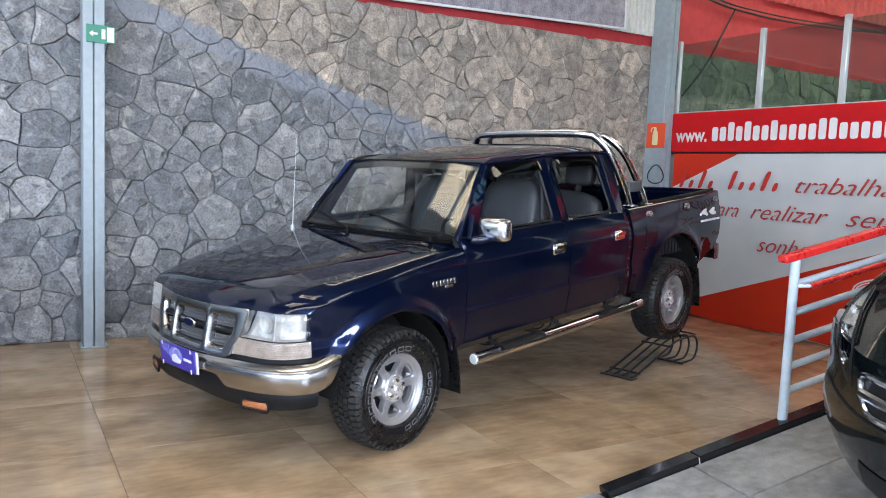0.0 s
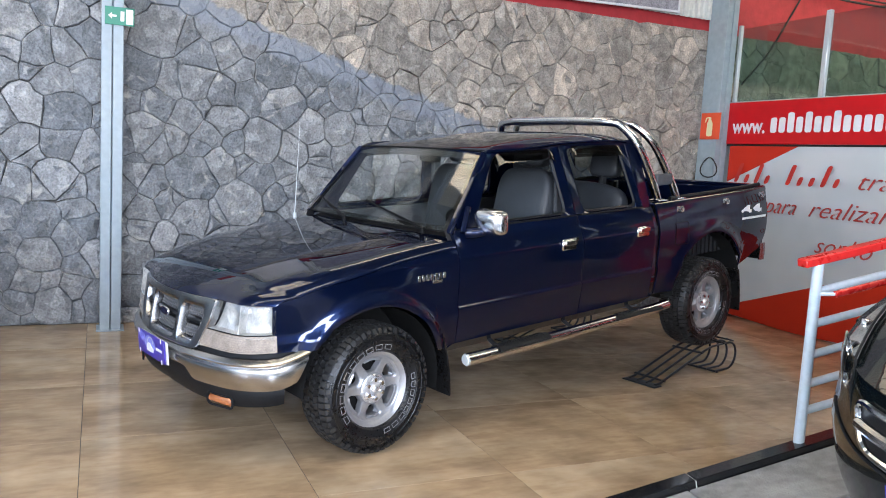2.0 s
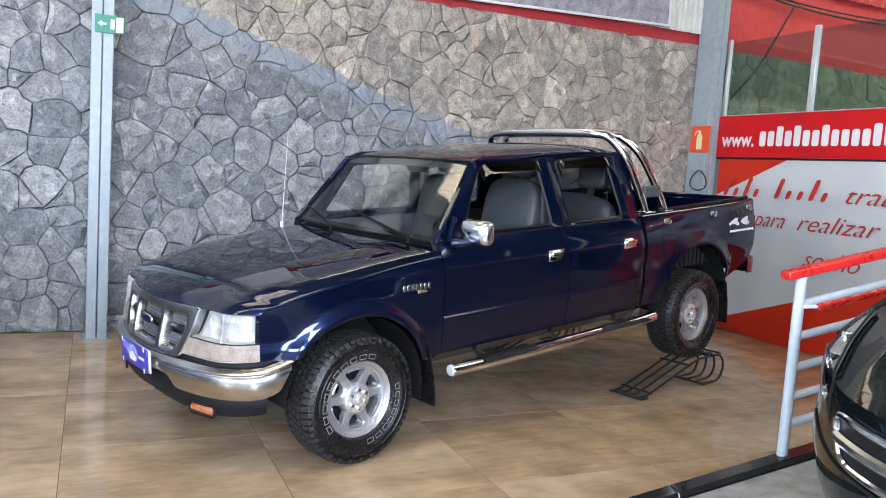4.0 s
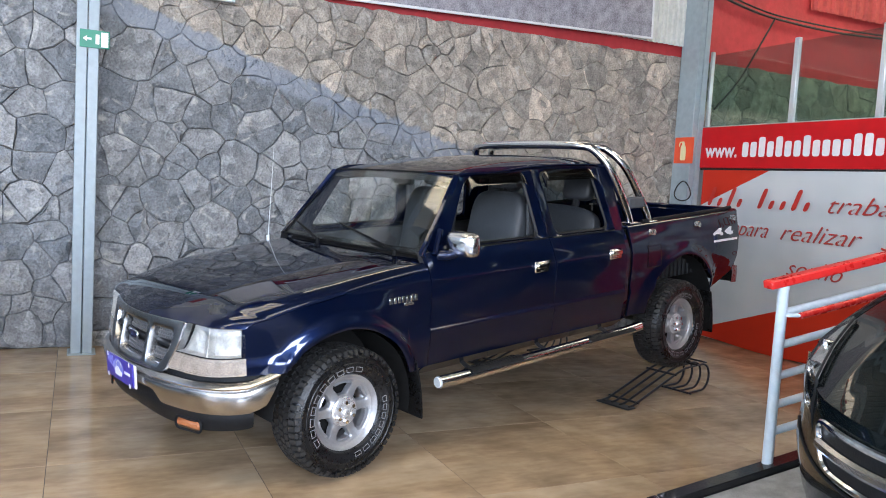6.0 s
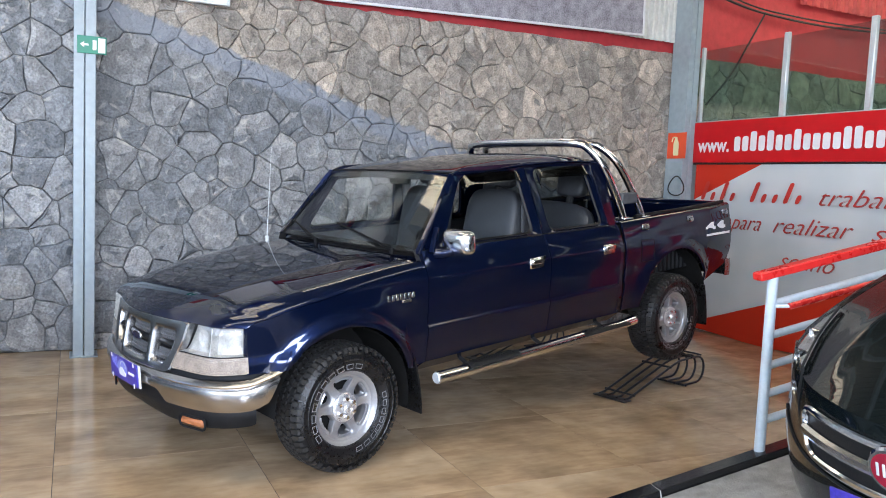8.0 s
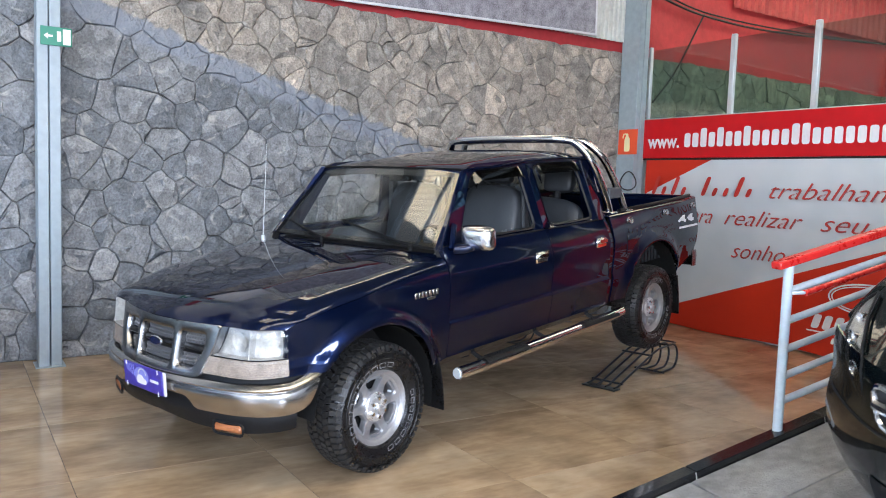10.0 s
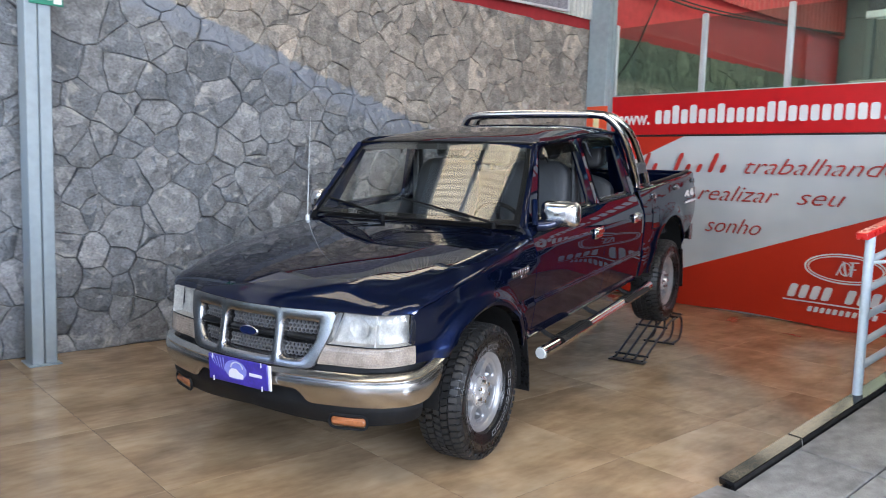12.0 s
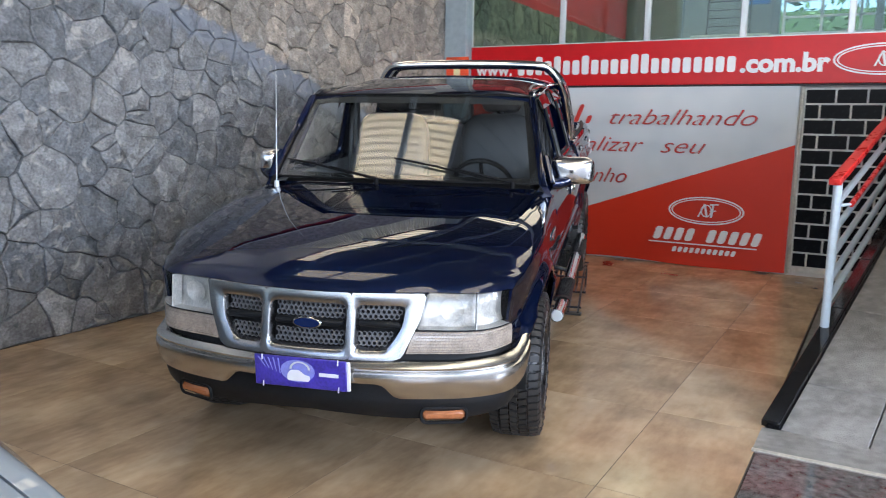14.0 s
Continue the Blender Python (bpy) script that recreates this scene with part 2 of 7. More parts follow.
def stone_material():
    mat = bpy.data.materials.new("stone")
    mat.use_nodes = True
    nt = mat.node_tree
    b = nt.nodes["Principled BSDF"]
    geo, info = nt.nodes.new("ShaderNodeNewGeometry"), nt.nodes.new("ShaderNodeObjectInfo")
    ramp = nt.nodes.new("ShaderNodeValToRGB")
    e = ramp.color_ramp.elements
    e[0].position, e[0].color = 0.0, (0.185, 0.19, 0.195, 1)
    e[1].position, e[1].color = 1.0, (0.43, 0.415, 0.40, 1)
    for pos, c in ((0.3, (0.235, 0.237, 0.24, 1)), (0.6, (0.275, 0.27, 0.265, 1)), (0.92, (0.315, 0.305, 0.295, 1))):
        k = e.new(pos)
        k.color = c
    both_ = node(nt, "Math", operation="ADD")
    nt.links.new(geo.outputs["Random Per Island"], both_.inputs[0])
    nt.links.new(info.outputs["Random"], both_.inputs[1])
    wrap = node(nt, "Math", operation="FRACT")
    nt.links.new(both_.outputs[0], wrap.inputs[0])
    nt.links.new(wrap.outputs[0], ramp.inputs[0])
    big, mid, fine, vein = (nt.nodes.new("ShaderNodeTexNoise") for _ in range(4))
    for n, s, d in ((big, 2.2, 4), (mid, 9, 6), (fine, 55, 8), (vein, 5, 8)):
        n.inputs["Scale"].default_value, n.inputs["Detail"].default_value = s, d
        nt.links.new(geo.outputs["Position"], n.inputs["Vector"])
    vein.inputs["Distortion"].default_value = 2.0
    # mottling
    mm = nt.nodes.new("ShaderNodeMapRange")
    mm.inputs[1].default_value, mm.inputs[2].default_value, mm.inputs[3].default_value, mm.inputs[4].default_value = 0.3, 0.7, 0.76, 1.24
    nt.links.new(mid.outputs["Fac"], mm.inputs[0])
    fm = nt.nodes.new("ShaderNodeMapRange")
    fm.inputs[1].default_value, fm.inputs[2].default_value, fm.inputs[3].default_value, fm.inputs[4].default_value = 0.3, 0.7, 0.70, 1.30
    nt.links.new(fine.outputs["Fac"], fm.inputs[0])
    mul = node(nt, "Math", operation="MULTIPLY")
    # flaked faces: small broken facets of slightly different tone
    warp = node(nt, "VectorMath", operation="MULTIPLY_ADD")
    warp.inputs[1].default_value = (0.12, 0.12, 0.12)
    nt.links.new(mid.outputs["Color"], warp.inputs[0])
    nt.links.new(geo.outputs["Position"], warp.inputs[2])
    flake = nt.nodes.new("ShaderNodeTexVoronoi")
    flake.inputs["Scale"].default_value = 11
    nt.links.new(warp.outputs[0], flake.inputs["Vector"])
    fsep = nt.nodes.new("ShaderNodeSeparateColor")
    nt.links.new(flake.outputs["Color"], fsep.inputs[0])
    fr = nt.nodes.new("ShaderNodeMapRange")
    fr.inputs[3].default_value, fr.inputs[4].default_value = 0.80, 1.22
    nt.links.new(fsep.outputs[0], fr.inputs[0])
    fmul = node(nt, "Math", operation="MULTIPLY")
    nt.links.new(fm.outputs[0], fmul.inputs[0])
    nt.links.new(fr.outputs[0], fmul.inputs[1])
    nt.links.new(mm.outputs[0], mul.inputs[0])
    nt.links.new(fmul.outputs[0], mul.inputs[1])
    sc = node(nt, "VectorMath", operation="SCALE")
    nt.links.new(ramp.outputs[0], sc.inputs[0])
    nt.links.new(mul.outputs[0], sc.inputs["Scale"])
    # old paint line that runs slantwise over the wall: bluish lime wash below it, its colour also darkened for the
    # light's falloff there, bare tan stone above
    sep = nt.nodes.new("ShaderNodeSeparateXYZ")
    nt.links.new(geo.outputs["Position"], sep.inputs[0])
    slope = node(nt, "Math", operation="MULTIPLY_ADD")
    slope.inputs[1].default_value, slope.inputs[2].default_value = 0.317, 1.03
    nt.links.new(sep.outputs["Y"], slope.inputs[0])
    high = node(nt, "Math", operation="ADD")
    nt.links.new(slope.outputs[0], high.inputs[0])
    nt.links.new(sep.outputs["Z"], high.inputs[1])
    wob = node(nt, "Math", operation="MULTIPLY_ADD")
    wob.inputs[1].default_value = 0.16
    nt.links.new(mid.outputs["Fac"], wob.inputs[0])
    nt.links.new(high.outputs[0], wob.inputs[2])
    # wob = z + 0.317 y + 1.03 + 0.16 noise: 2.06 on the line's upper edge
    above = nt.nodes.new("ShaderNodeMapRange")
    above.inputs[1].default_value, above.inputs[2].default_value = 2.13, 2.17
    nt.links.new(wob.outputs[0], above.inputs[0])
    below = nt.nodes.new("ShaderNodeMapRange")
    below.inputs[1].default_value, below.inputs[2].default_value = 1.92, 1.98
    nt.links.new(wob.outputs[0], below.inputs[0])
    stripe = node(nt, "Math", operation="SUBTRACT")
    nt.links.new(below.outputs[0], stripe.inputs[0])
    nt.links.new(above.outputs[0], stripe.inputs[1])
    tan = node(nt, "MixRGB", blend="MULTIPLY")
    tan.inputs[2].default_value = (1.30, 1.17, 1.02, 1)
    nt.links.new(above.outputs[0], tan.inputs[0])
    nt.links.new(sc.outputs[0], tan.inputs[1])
    wash_falloff = node(nt, "MixRGB", blend="MULTIPLY")
    wash_falloff.inputs[2].default_value = (0.80, 0.84, 0.895, 1)
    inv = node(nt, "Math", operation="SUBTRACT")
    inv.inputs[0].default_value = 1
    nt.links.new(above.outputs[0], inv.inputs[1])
    nt.links.new(inv.outputs[0], wash_falloff.inputs[0])
    nt.links.new(tan.outputs[0], wash_falloff.inputs[1])
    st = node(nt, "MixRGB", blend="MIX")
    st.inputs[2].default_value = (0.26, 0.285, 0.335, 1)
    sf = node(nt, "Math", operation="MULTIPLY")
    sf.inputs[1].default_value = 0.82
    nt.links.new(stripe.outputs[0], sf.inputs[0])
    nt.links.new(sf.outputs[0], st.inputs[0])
    nt.links.new(wash_falloff.outputs[0], st.inputs[1])
    # pale lime veins
    vr = nt.nodes.new("ShaderNodeMapRange")
    vr.inputs[1].default_value, vr.inputs[2].default_value, vr.inputs[4].default_value = 0.60, 0.72, 0.75
    nt.links.new(vein.outputs["Fac"], vr.inputs[0])
    pale = node(nt, "MixRGB", blend="MIX")
    pale.inputs[2].default_value = (0.52, 0.5, 0.47, 1)
    nt.links.new(vr.outputs[0], pale.inputs[0])
    nt.links.new(st.outputs[0], pale.inputs[1])
    # darker green tone on the part inside the gallery, but for its foot
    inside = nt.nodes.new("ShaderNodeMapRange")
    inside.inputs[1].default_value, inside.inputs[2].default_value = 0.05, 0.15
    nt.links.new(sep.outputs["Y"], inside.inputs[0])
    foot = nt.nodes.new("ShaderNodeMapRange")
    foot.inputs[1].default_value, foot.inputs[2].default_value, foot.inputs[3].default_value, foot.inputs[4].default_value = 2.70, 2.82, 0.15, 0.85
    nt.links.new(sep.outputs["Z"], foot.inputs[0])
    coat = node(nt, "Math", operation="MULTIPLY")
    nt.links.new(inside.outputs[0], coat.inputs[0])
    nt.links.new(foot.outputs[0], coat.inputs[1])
    greened = node(nt, "MixRGB", blend="MULTIPLY")
    greened.inputs[2].default_value = (0.27, 0.43, 0.36, 1)
    nt.links.new(coat.outputs[0], greened.inputs[0])
    nt.links.new(pale.outputs[0], greened.inputs[1])
    nt.links.new(greened.outputs[0], b.inputs["Base Color"])
    b.inputs["Roughness"].default_value = 0.62
    bh = node(nt, "Math", operation="MULTIPLY_ADD")
    bh.inputs[1].default_value = 0.35
    nt.links.new(fine.outputs["Fac"], bh.inputs[0])
    fh = node(nt, "Math", operation="MULTIPLY_ADD")
    fh.inputs[1].default_value = 0.5
    nt.links.new(flake.outputs["Distance"], fh.inputs[0])
    nt.links.new(mid.outputs["Fac"], fh.inputs[2])
    nt.links.new(fh.outputs[0], bh.inputs[2])
    bp = nt.nodes.new("ShaderNodeBump")
    bp.inputs["Strength"].default_value, bp.inputs["Distance"].default_value = 1.0, 0.034
    nt.links.new(bh.outputs[0], bp.inputs["Height"])
    nt.links.new(bp.outputs[0], b.inputs["Normal"])
    return mat


def tile_material():
    """Glazed porcelain with a brown, clouded, lengthwise grain, each tile its own cut."""
    mat = bpy.data.materials.new("porcelain_tile")
    mat.use_nodes = True
    nt = mat.node_tree
    b = nt.nodes["Principled BSDF"]
    geo, info = nt.nodes.new("ShaderNodeNewGeometry"), nt.nodes.new("ShaderNodeObjectInfo")
    shift = node(nt, "VectorMath", operation="SCALE")
    shift.inputs[0].default_value = (37.0, 53.0, 11.0)
    nt.links.new(info.outputs["Random"], shift.inputs["Scale"])
    at = node(nt, "VectorMath", operation="ADD")
    nt.links.new(geo.outputs["Position"], at.inputs[0])
    nt.links.new(shift.outputs[0], at.inputs[1])
    st = node(nt, "VectorMath", operation="MULTIPLY")
    st.inputs[1].default_value = (2.5, 0.85, 1.0)
    nt.links.new(at.outputs[0], st.inputs[0])
    n1, n2, n3 = (nt.nodes.new("ShaderNodeTexNoise") for _ in range(3))
    for n, s, d, src in ((n1, 1.1, 5, st), (n2, 9, 9, st), (n3, 3.6, 9, at)):
        n.inputs["Scale"].default_value, n.inputs["Detail"].default_value = s, d
        n.inputs["Distortion"].default_value = 0.15
        nt.links.new(src.outputs[0], n.inputs["Vector"])
    add = node(nt, "Math", operation="MULTIPLY_ADD")
    add.inputs[1].default_value = 0.38
    nt.links.new(n2.outputs["Fac"], add.inputs[0])
    nt.links.new(n1.outputs["Fac"], add.inputs[2])
    ramp = nt.nodes.new("ShaderNodeValToRGB")
    e = ramp.color_ramp.elements
    e[0].position, e[0].color = 0.48, (0.30, 0.205, 0.12, 1)
    e[1].position, e[1].color = 0.98, (0.54, 0.42, 0.28, 1)
    k = e.new(0.66)
    k.color = (0.405, 0.29, 0.175, 1)
    k = e.new(0.8)
    k.color = (0.47, 0.35, 0.22, 1)
    nt.links.new(add.outputs[0], ramp.inputs[0])
    hsv = nt.nodes.new("ShaderNodeHueSaturation")
    v = nt.nodes.new("ShaderNodeMapRange")
    v.inputs[3].default_value, v.inputs[4].default_value = 0.985, 1.015
    nt.links.new(info.outputs["Random"], v.inputs[0])
    cloud = nt.nodes.new("ShaderNodeMapRange")
    cloud.inputs[1].default_value, cloud.inputs[2].default_value, cloud.inputs[3].default_value, cloud.inputs[4].default_value = 0.32, 0.68, 0.80, 1.16
    nt.links.new(n3.outputs["Fac"], cloud.inputs[0])
    vm = node(nt, "Math", operation="MULTIPLY")
    nt.links.new(v.outputs[0], vm.inputs[0])
    nt.links.new(cloud.outputs[0], vm.inputs[1])
    nt.links.new(vm.outputs[0], hsv.inputs["Value"])
    nt.links.new(ramp.outputs[0], hsv.inputs["Color"])
    nt.links.new(hsv.outputs[0], b.inputs["Base Color"])
    r = nt.nodes.new("ShaderNodeMapRange")
    r.inputs[1].default_value, r.inputs[2].default_value, r.inputs[3].default_value, r.inputs[4].default_value = 0.3, 0.7, 0.07, 0.19
    nt.links.new(n3.outputs["Fac"], r.inputs[0])
    nt.links.new(r.outputs[0], b.inputs["Roughness"])
    bp = nt.nodes.new("ShaderNodeBump")
    bp.inputs["Strength"].default_value, bp.inputs["Distance"].default_value = 0.12, 0.004
    nt.links.new(n2.outputs["Fac"], bp.inputs["Height"])
    nt.links.new(bp.outputs[0], b.inputs["Normal"])
    return mat


def print_material():
    """The print of the cloth banner: grey-white field, red corner above, orange-red field below a slanting edge."""
    mat = material("banner_print", (0.6, 0.62, 0.64), 0.45, spec=0.3, bump=0.1, bump_scale=400)
    nt = mat.node_tree
    b = nt.nodes["Principled BSDF"]
    geo = nt.nodes.new("ShaderNodeNewGeometry")
    sep = nt.nodes.new("ShaderNodeSeparateXYZ")
    nt.links.new(geo.outputs["Position"], sep.inputs[0])

    def line(k, c, sign):
        """1 where sign * (z - k x - c) > 0."""
        a = node(nt, "Math", operation="MULTIPLY_ADD")
        a.inputs[1].default_value, a.inputs[2].default_value = -k, -c
        nt.links.new(sep.outputs["X"], a.inputs[0])
        s = node(nt, "Math", operation="ADD")
        nt.links.new(a.outputs[0], s.inputs[0])
        nt.links.new(sep.outputs["Z"], s.inputs[1])
        g = node(nt, "Math", operation="GREATER_THAN" if sign > 0 else "LESS_THAN")
        g.inputs[1].default_value = 0
        nt.links.new(s.outputs[0], g.inputs[0])
        return g.outputs[0]

    low = line(0.352, -0.075, -1)
    top = line(0.43, 1.41, 1)
    n = nt.nodes.new("ShaderNodeTexNoise")
    n.inputs["Scale"].default_value = 1.4
    nt.links.new(geo.outputs["Position"], n.inputs["Vector"])
    white = nt.nodes.new("ShaderNodeValToRGB")
    white.color_ramp.elements[0].position, white.color_ramp.elements[0].color = 0.35, (0.51, 0.55, 0.58, 1)
    white.color_ramp.elements[1].position, white.color_ramp.elements[1].color = 0.65, (0.60, 0.625, 0.645, 1)
    nt.links.new(n.outputs["Fac"], white.inputs[0])
    m1, m2 = node(nt, "MixRGB"), node(nt, "MixRGB")
    m1.inputs[2].default_value = (0.56, 0.030, 0.009, 1)
    m2.inputs[2].default_value = (0.56, 0.028, 0.009, 1)
    nt.links.new(low, m1.inputs[0])
    nt.links.new(white.outputs[0], m1.inputs[1])
    nt.links.new(top, m2.inputs[0])
    nt.links.new(m1.outputs[0], m2.inputs[1])
    nt.links.new(m2.outputs[0], b.inputs["Base Color"])
    return mat


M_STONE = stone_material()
M_TILE = tile_material()
M_PRINT = print_material()
M_MORTAR = material("dark_mortar", (0.12, 0.116, 0.112), 0.9, var=0.4, var_scale=3, bump=0.6, bump_scale=40)
M_GROUT = material("grout", (0.036, 0.026, 0.018), 0.8, var=0.3, var_scale=4)
M_STEEL_PAINT = material("grey_blue_column_paint", (0.30, 0.36, 0.40), 0.38, var=0.12, var_scale=2, rough_var=0.08)
M_RED_WALL = material("red_wall_paint", (0.42, 0.035, 0.04), 0.6, var=0.18, var_scale=1.5, bump=0.25, bump_scale=30)
M_RED_SIGN = material("red_sign_vinyl", (0.52, 0.007, 0.011), 0.3, spec=0.3, var=0.08, var_scale=1.2)
M_RED_PAINT = material("red_rail_paint", (0.55, 0.022, 0.018), 0.3, var=0.12, var_scale=5, rough_var=0.08)
M_WHITE = material("white_vinyl", (0.74, 0.74, 0.76), 0.4, var=0.05, var_scale=5)
M_RED_INK = material("red_ink", (0.50, 0.03, 0.02), 0.45, var=0.08)
M_INK_SHADE = material("grey_ink", (0.28, 0.12, 0.12), 0.5)
M_RAIL = material("light_grey_rail_paint", (0.50, 0.57, 0.62), 0.35, var=0.1, var_scale=4, rough_var=0.08)
M_ALU = material("pale_aluminium", (0.62, 0.66, 0.68), 0.35, metal=0.35, var=0.08, var_scale=6)
M_BLACK_TILE = material("black_glazed_tile", (0.004, 0.004, 0.005), 0.25, spec=0.05, var=0.3, var_scale=3, rough_var=0.05)
M_WHITE_GROUT = material("white_grout", (0.62, 0.61, 0.57), 0.8, var=0.15, var_scale=5)
M_CREAM = material("cream_frame", (0.5, 0.47, 0.40), 0.5, var=0.25)
M_CONCRETE = material("worn_concrete", (0.235, 0.23, 0.222), 0.75, var=0.38, var_scale=2.2, bump=0.7, bump_scale=90, coords="Object", rough_var=0.15)
M_GRANITE_BLACK = material("black_granite", (0.010, 0.0098, 0.010), 0.10, var=0.5, var_scale=40, rough_var=0.06)
M_GRANITE = material("speckled_granite", (0.095, 0.098, 0.095), 0.07, var=0.9, var_scale=26)
M_ROOF = material("cream_roof_sheet", (0.13, 0.125, 0.115), 0.6, var=0.08, var_scale=0.8)
M_WHITE_SHEET = material("white_ribbed_sheet", (0.66, 0.66, 0.62), 0.45, var=0.12, var_scale=3)
M_RED_SHEET = material("red_ribbed_sheet", (0.40, 0.05, 0.045), 0.5, var=0.2, var_scale=3)
M_POSTER = material("grey_asphalt_print", (0.30, 0.29, 0.33), 0.4, var=0.5, var_scale=9)
M_PLASTER = material("pale_plaster", (0.55, 0.54, 0.52), 0.8, var=0.12, var_scale=1.2, bump=0.2, bump_scale=50)
M_GALLERY = material("grey_green_gallery_paint", (0.15, 0.175, 0.165), 0.6, var=0.25, var_scale=1.0)
M_DARK = material("dark_interior", (0.04, 0.045, 0.05), 0.6, var=0.3, var_scale=2)
M_GREEN_GLASS = pane_material("green_glass", (0.70, 0.80, 0.77), sides=1)
M_CABLE = material("black_cable", (0.015, 0.015, 0.016), 0.55)
M_GREEN_SIGN = material("green_exit_sign", (0.005, 0.20, 0.12), 0.4)
M_ORANGE_SIGN = material("orange_red_sign", (0.75, 0.09, 0.03), 0.4)
M_IVORY = material("pale_yellow_print", (0.80, 0.72, 0.42), 0.45)

M_PAINT = material("navy_metallic_paint", (0.0044, 0.0100, 0.0400), 0.34, metal=0.75, coat=1.0, spec=0.0, var=0.05, var_scale=3)
M_PAINT.node_tree.nodes["Principled BSDF"].inputs["Coat IOR"].default_value = 1.52
M_PAINT.node_tree.nodes["Principled BSDF"].inputs["Specular Tint"].default_value = (0.02, 0.035, 0.10, 1)
M_TRIM_BLACK = material("matt_black_trim", (0.005, 0.005, 0.0055), 0.6, spec=0.15, var=0.2, var_scale=8)
M_CHROME = material("chrome", (0.78, 0.78, 0.78), 0.09, metal=1.0, var=0.04, var_scale=8, rough_var=0.04)
M_CHROME_SOFT = material("brushed_chrome", (0.74, 0.74, 0.75), 0.2, metal=1.0, var=0.03, var_scale=8)
M_CHROME_SATIN = material("satin_chrome", (0.40, 0.40, 0.41), 0.27, metal=1.0, var=0.05, var_scale=5)
M_CHROME_DULL = material("worn_chrome", (0.50, 0.49, 0.475), 0.24, metal=1.0, var=0.06, var_scale=3, rough_var=0.025)
M_ALLOY = material("silver_alloy", (0.37, 0.37, 0.378), 0.38, metal=0.6, var=0.10, var_scale=12, rough_var=0.08)
M_HUB = material("hub_chrome", (0.74, 0.74, 0.75), 0.32, metal=0.75, var=0.1, var_scale=30, rough_var=0.1)
M_LETTER = material("raised_lettering", (0.24, 0.24, 0.25), 0.6, var=0.35, var_scale=25)
M_LAMP_SILVER = material("silvered_lamp", (0.60, 0.61, 0.62), 0.25, metal=0.6, var=0.4, var_scale=18, bump=0.4, bump_scale=40)
M_RUBBER = material("tyre_rubber", (0.0075, 0.0075, 0.008), 0.30, spec=0.42, var=0.3, var_scale=10, bump=0.2, bump_scale=120, rough_var=0.10)
# paler than the side wall: the light on the lugs is put into the colour
M_TREAD = material("lit_tread_rubber", (0.019, 0.0185, 0.018), 0.5, var=0.35, var_scale=14, rough_var=0.1)
M_PLASTIC = material("black_plastic", (0.009, 0.0093, 0.010), 0.5, spec=0.22, var=0.25, var_scale=8, bump=0.15, bump_scale=200)
M_TRIM_GREY = material("dark_grey_trim", (0.06, 0.063, 0.07), 0.55, var=0.2, var_scale=8)
M_SEAT = material("grey_leather", (0.03, 0.033, 0.038), 0.5, var=0.15, var_scale=10, bump=0.3, bump_scale=160)
M_DASH = material("dash_plastic", (0.075, 0.085, 0.092), 0.6, bump=0.3, bump_scale=300, var=0.1)
M_GLASS = pane_material("car_glass", (0.92, 0.965, 0.945), 1.64)
M_TINTED = pane_material("tinted_rear_glass", (0.20, 0.23, 0.23), 1.5)
M_SMOKE = pane_material("smoked_visor", (0.16, 0.15, 0.14), 1.5)
M_LENS = pane_material("lamp_lens", (0.88, 0.88, 0.86), 1.45, 0.06)
M_REFLECTOR = material("lamp_reflector", (0.56, 0.555, 0.54), 0.42, metal=0.25, var=0.35, var_scale=22, bump=0.3, bump_scale=45)
M_AMBER = material("amber_lens", (0.36, 0.13, 0.05), 0.25, var=0.2, var_scale=30)
M_CLEAR_LAMP = material("yellowed_clear_lens", (0.30, 0.25, 0.205), 0.22, var=0.3, var_scale=20, coat=0.6)
M_RED_LAMP = material("red_lens", (0.20, 0.006, 0.006), 0.15, coat=0.5)
M_BLUE_PLATE = material("blue_violet_print", (0.05, 0.035, 0.31), 0.35, var=0.35, var_scale=14)
M_PALE_BLUE = material("pale_blue_print", (0.22, 0.24, 0.62), 0.35, var=0.2, var_scale=30)
M_BLUE_BADGE = material("blue_enamel", (0.006, 0.014, 0.06), 0.2, coat=0.8)
M_GREY_MESH = material("grey_mesh", (0.11, 0.11, 0.112), 0.5, metal=0.2)
M_UNDER = material("underbody", (0.009, 0.0088, 0.0085), 0.8, spec=0.2, var=0.3, var_scale=5)
M_BLACK_STEEL = material("black_painted_steel", (0.016, 0.016, 0.017), 0.42, var=0.3, var_scale=20)
M_BLACK_CAR = material("black_car_paint", (0.003, 0.005, 0.005), 0.25, coat=0.65, metal=0.1, spec=0.1, var=0.1)
M_SILVER_CAR = material("silver_blue_car_paint", (0.24, 0.285, 0.33), 0.35, metal=0.3, spec=0.2, coat=1.0)
M_RED_BADGE = material("dark_red_enamel", (0.22, 0.01, 0.025), 0.25, coat=0.6)
M_GREEN = material("leaf_green", (0.06, 0.12, 0.03), 0.6, var=0.4, var_scale=6)
M_BLUE_PAINT = material("blue_board", (0.05, 0.16, 0.42), 0.5)

# ---- structure: floor, ramp, walls, roof ----
def structure(name, geo, material, label="", **more):
    return tagged(link(name, geo, material, **more), label, kind="structure")


structure("ground", rbox(5, -30, -0.2, 160, 160, 0.3, 0.01), M_CONCRETE, "grey concrete yard round the hall")
floor = structure("floor", rbox(2.27, -6.7, -0.02475, 4.6, 14.6, 0.0465, 0.001), M_GROUT, "glossy brown porcelain floor with thin joints")
structure("landing", rbox(6.59, -5.70, -0.02, 4.04, 1.26, 0.04, 0.004), M_GRANITE, "polished speckled granite threshold slab")
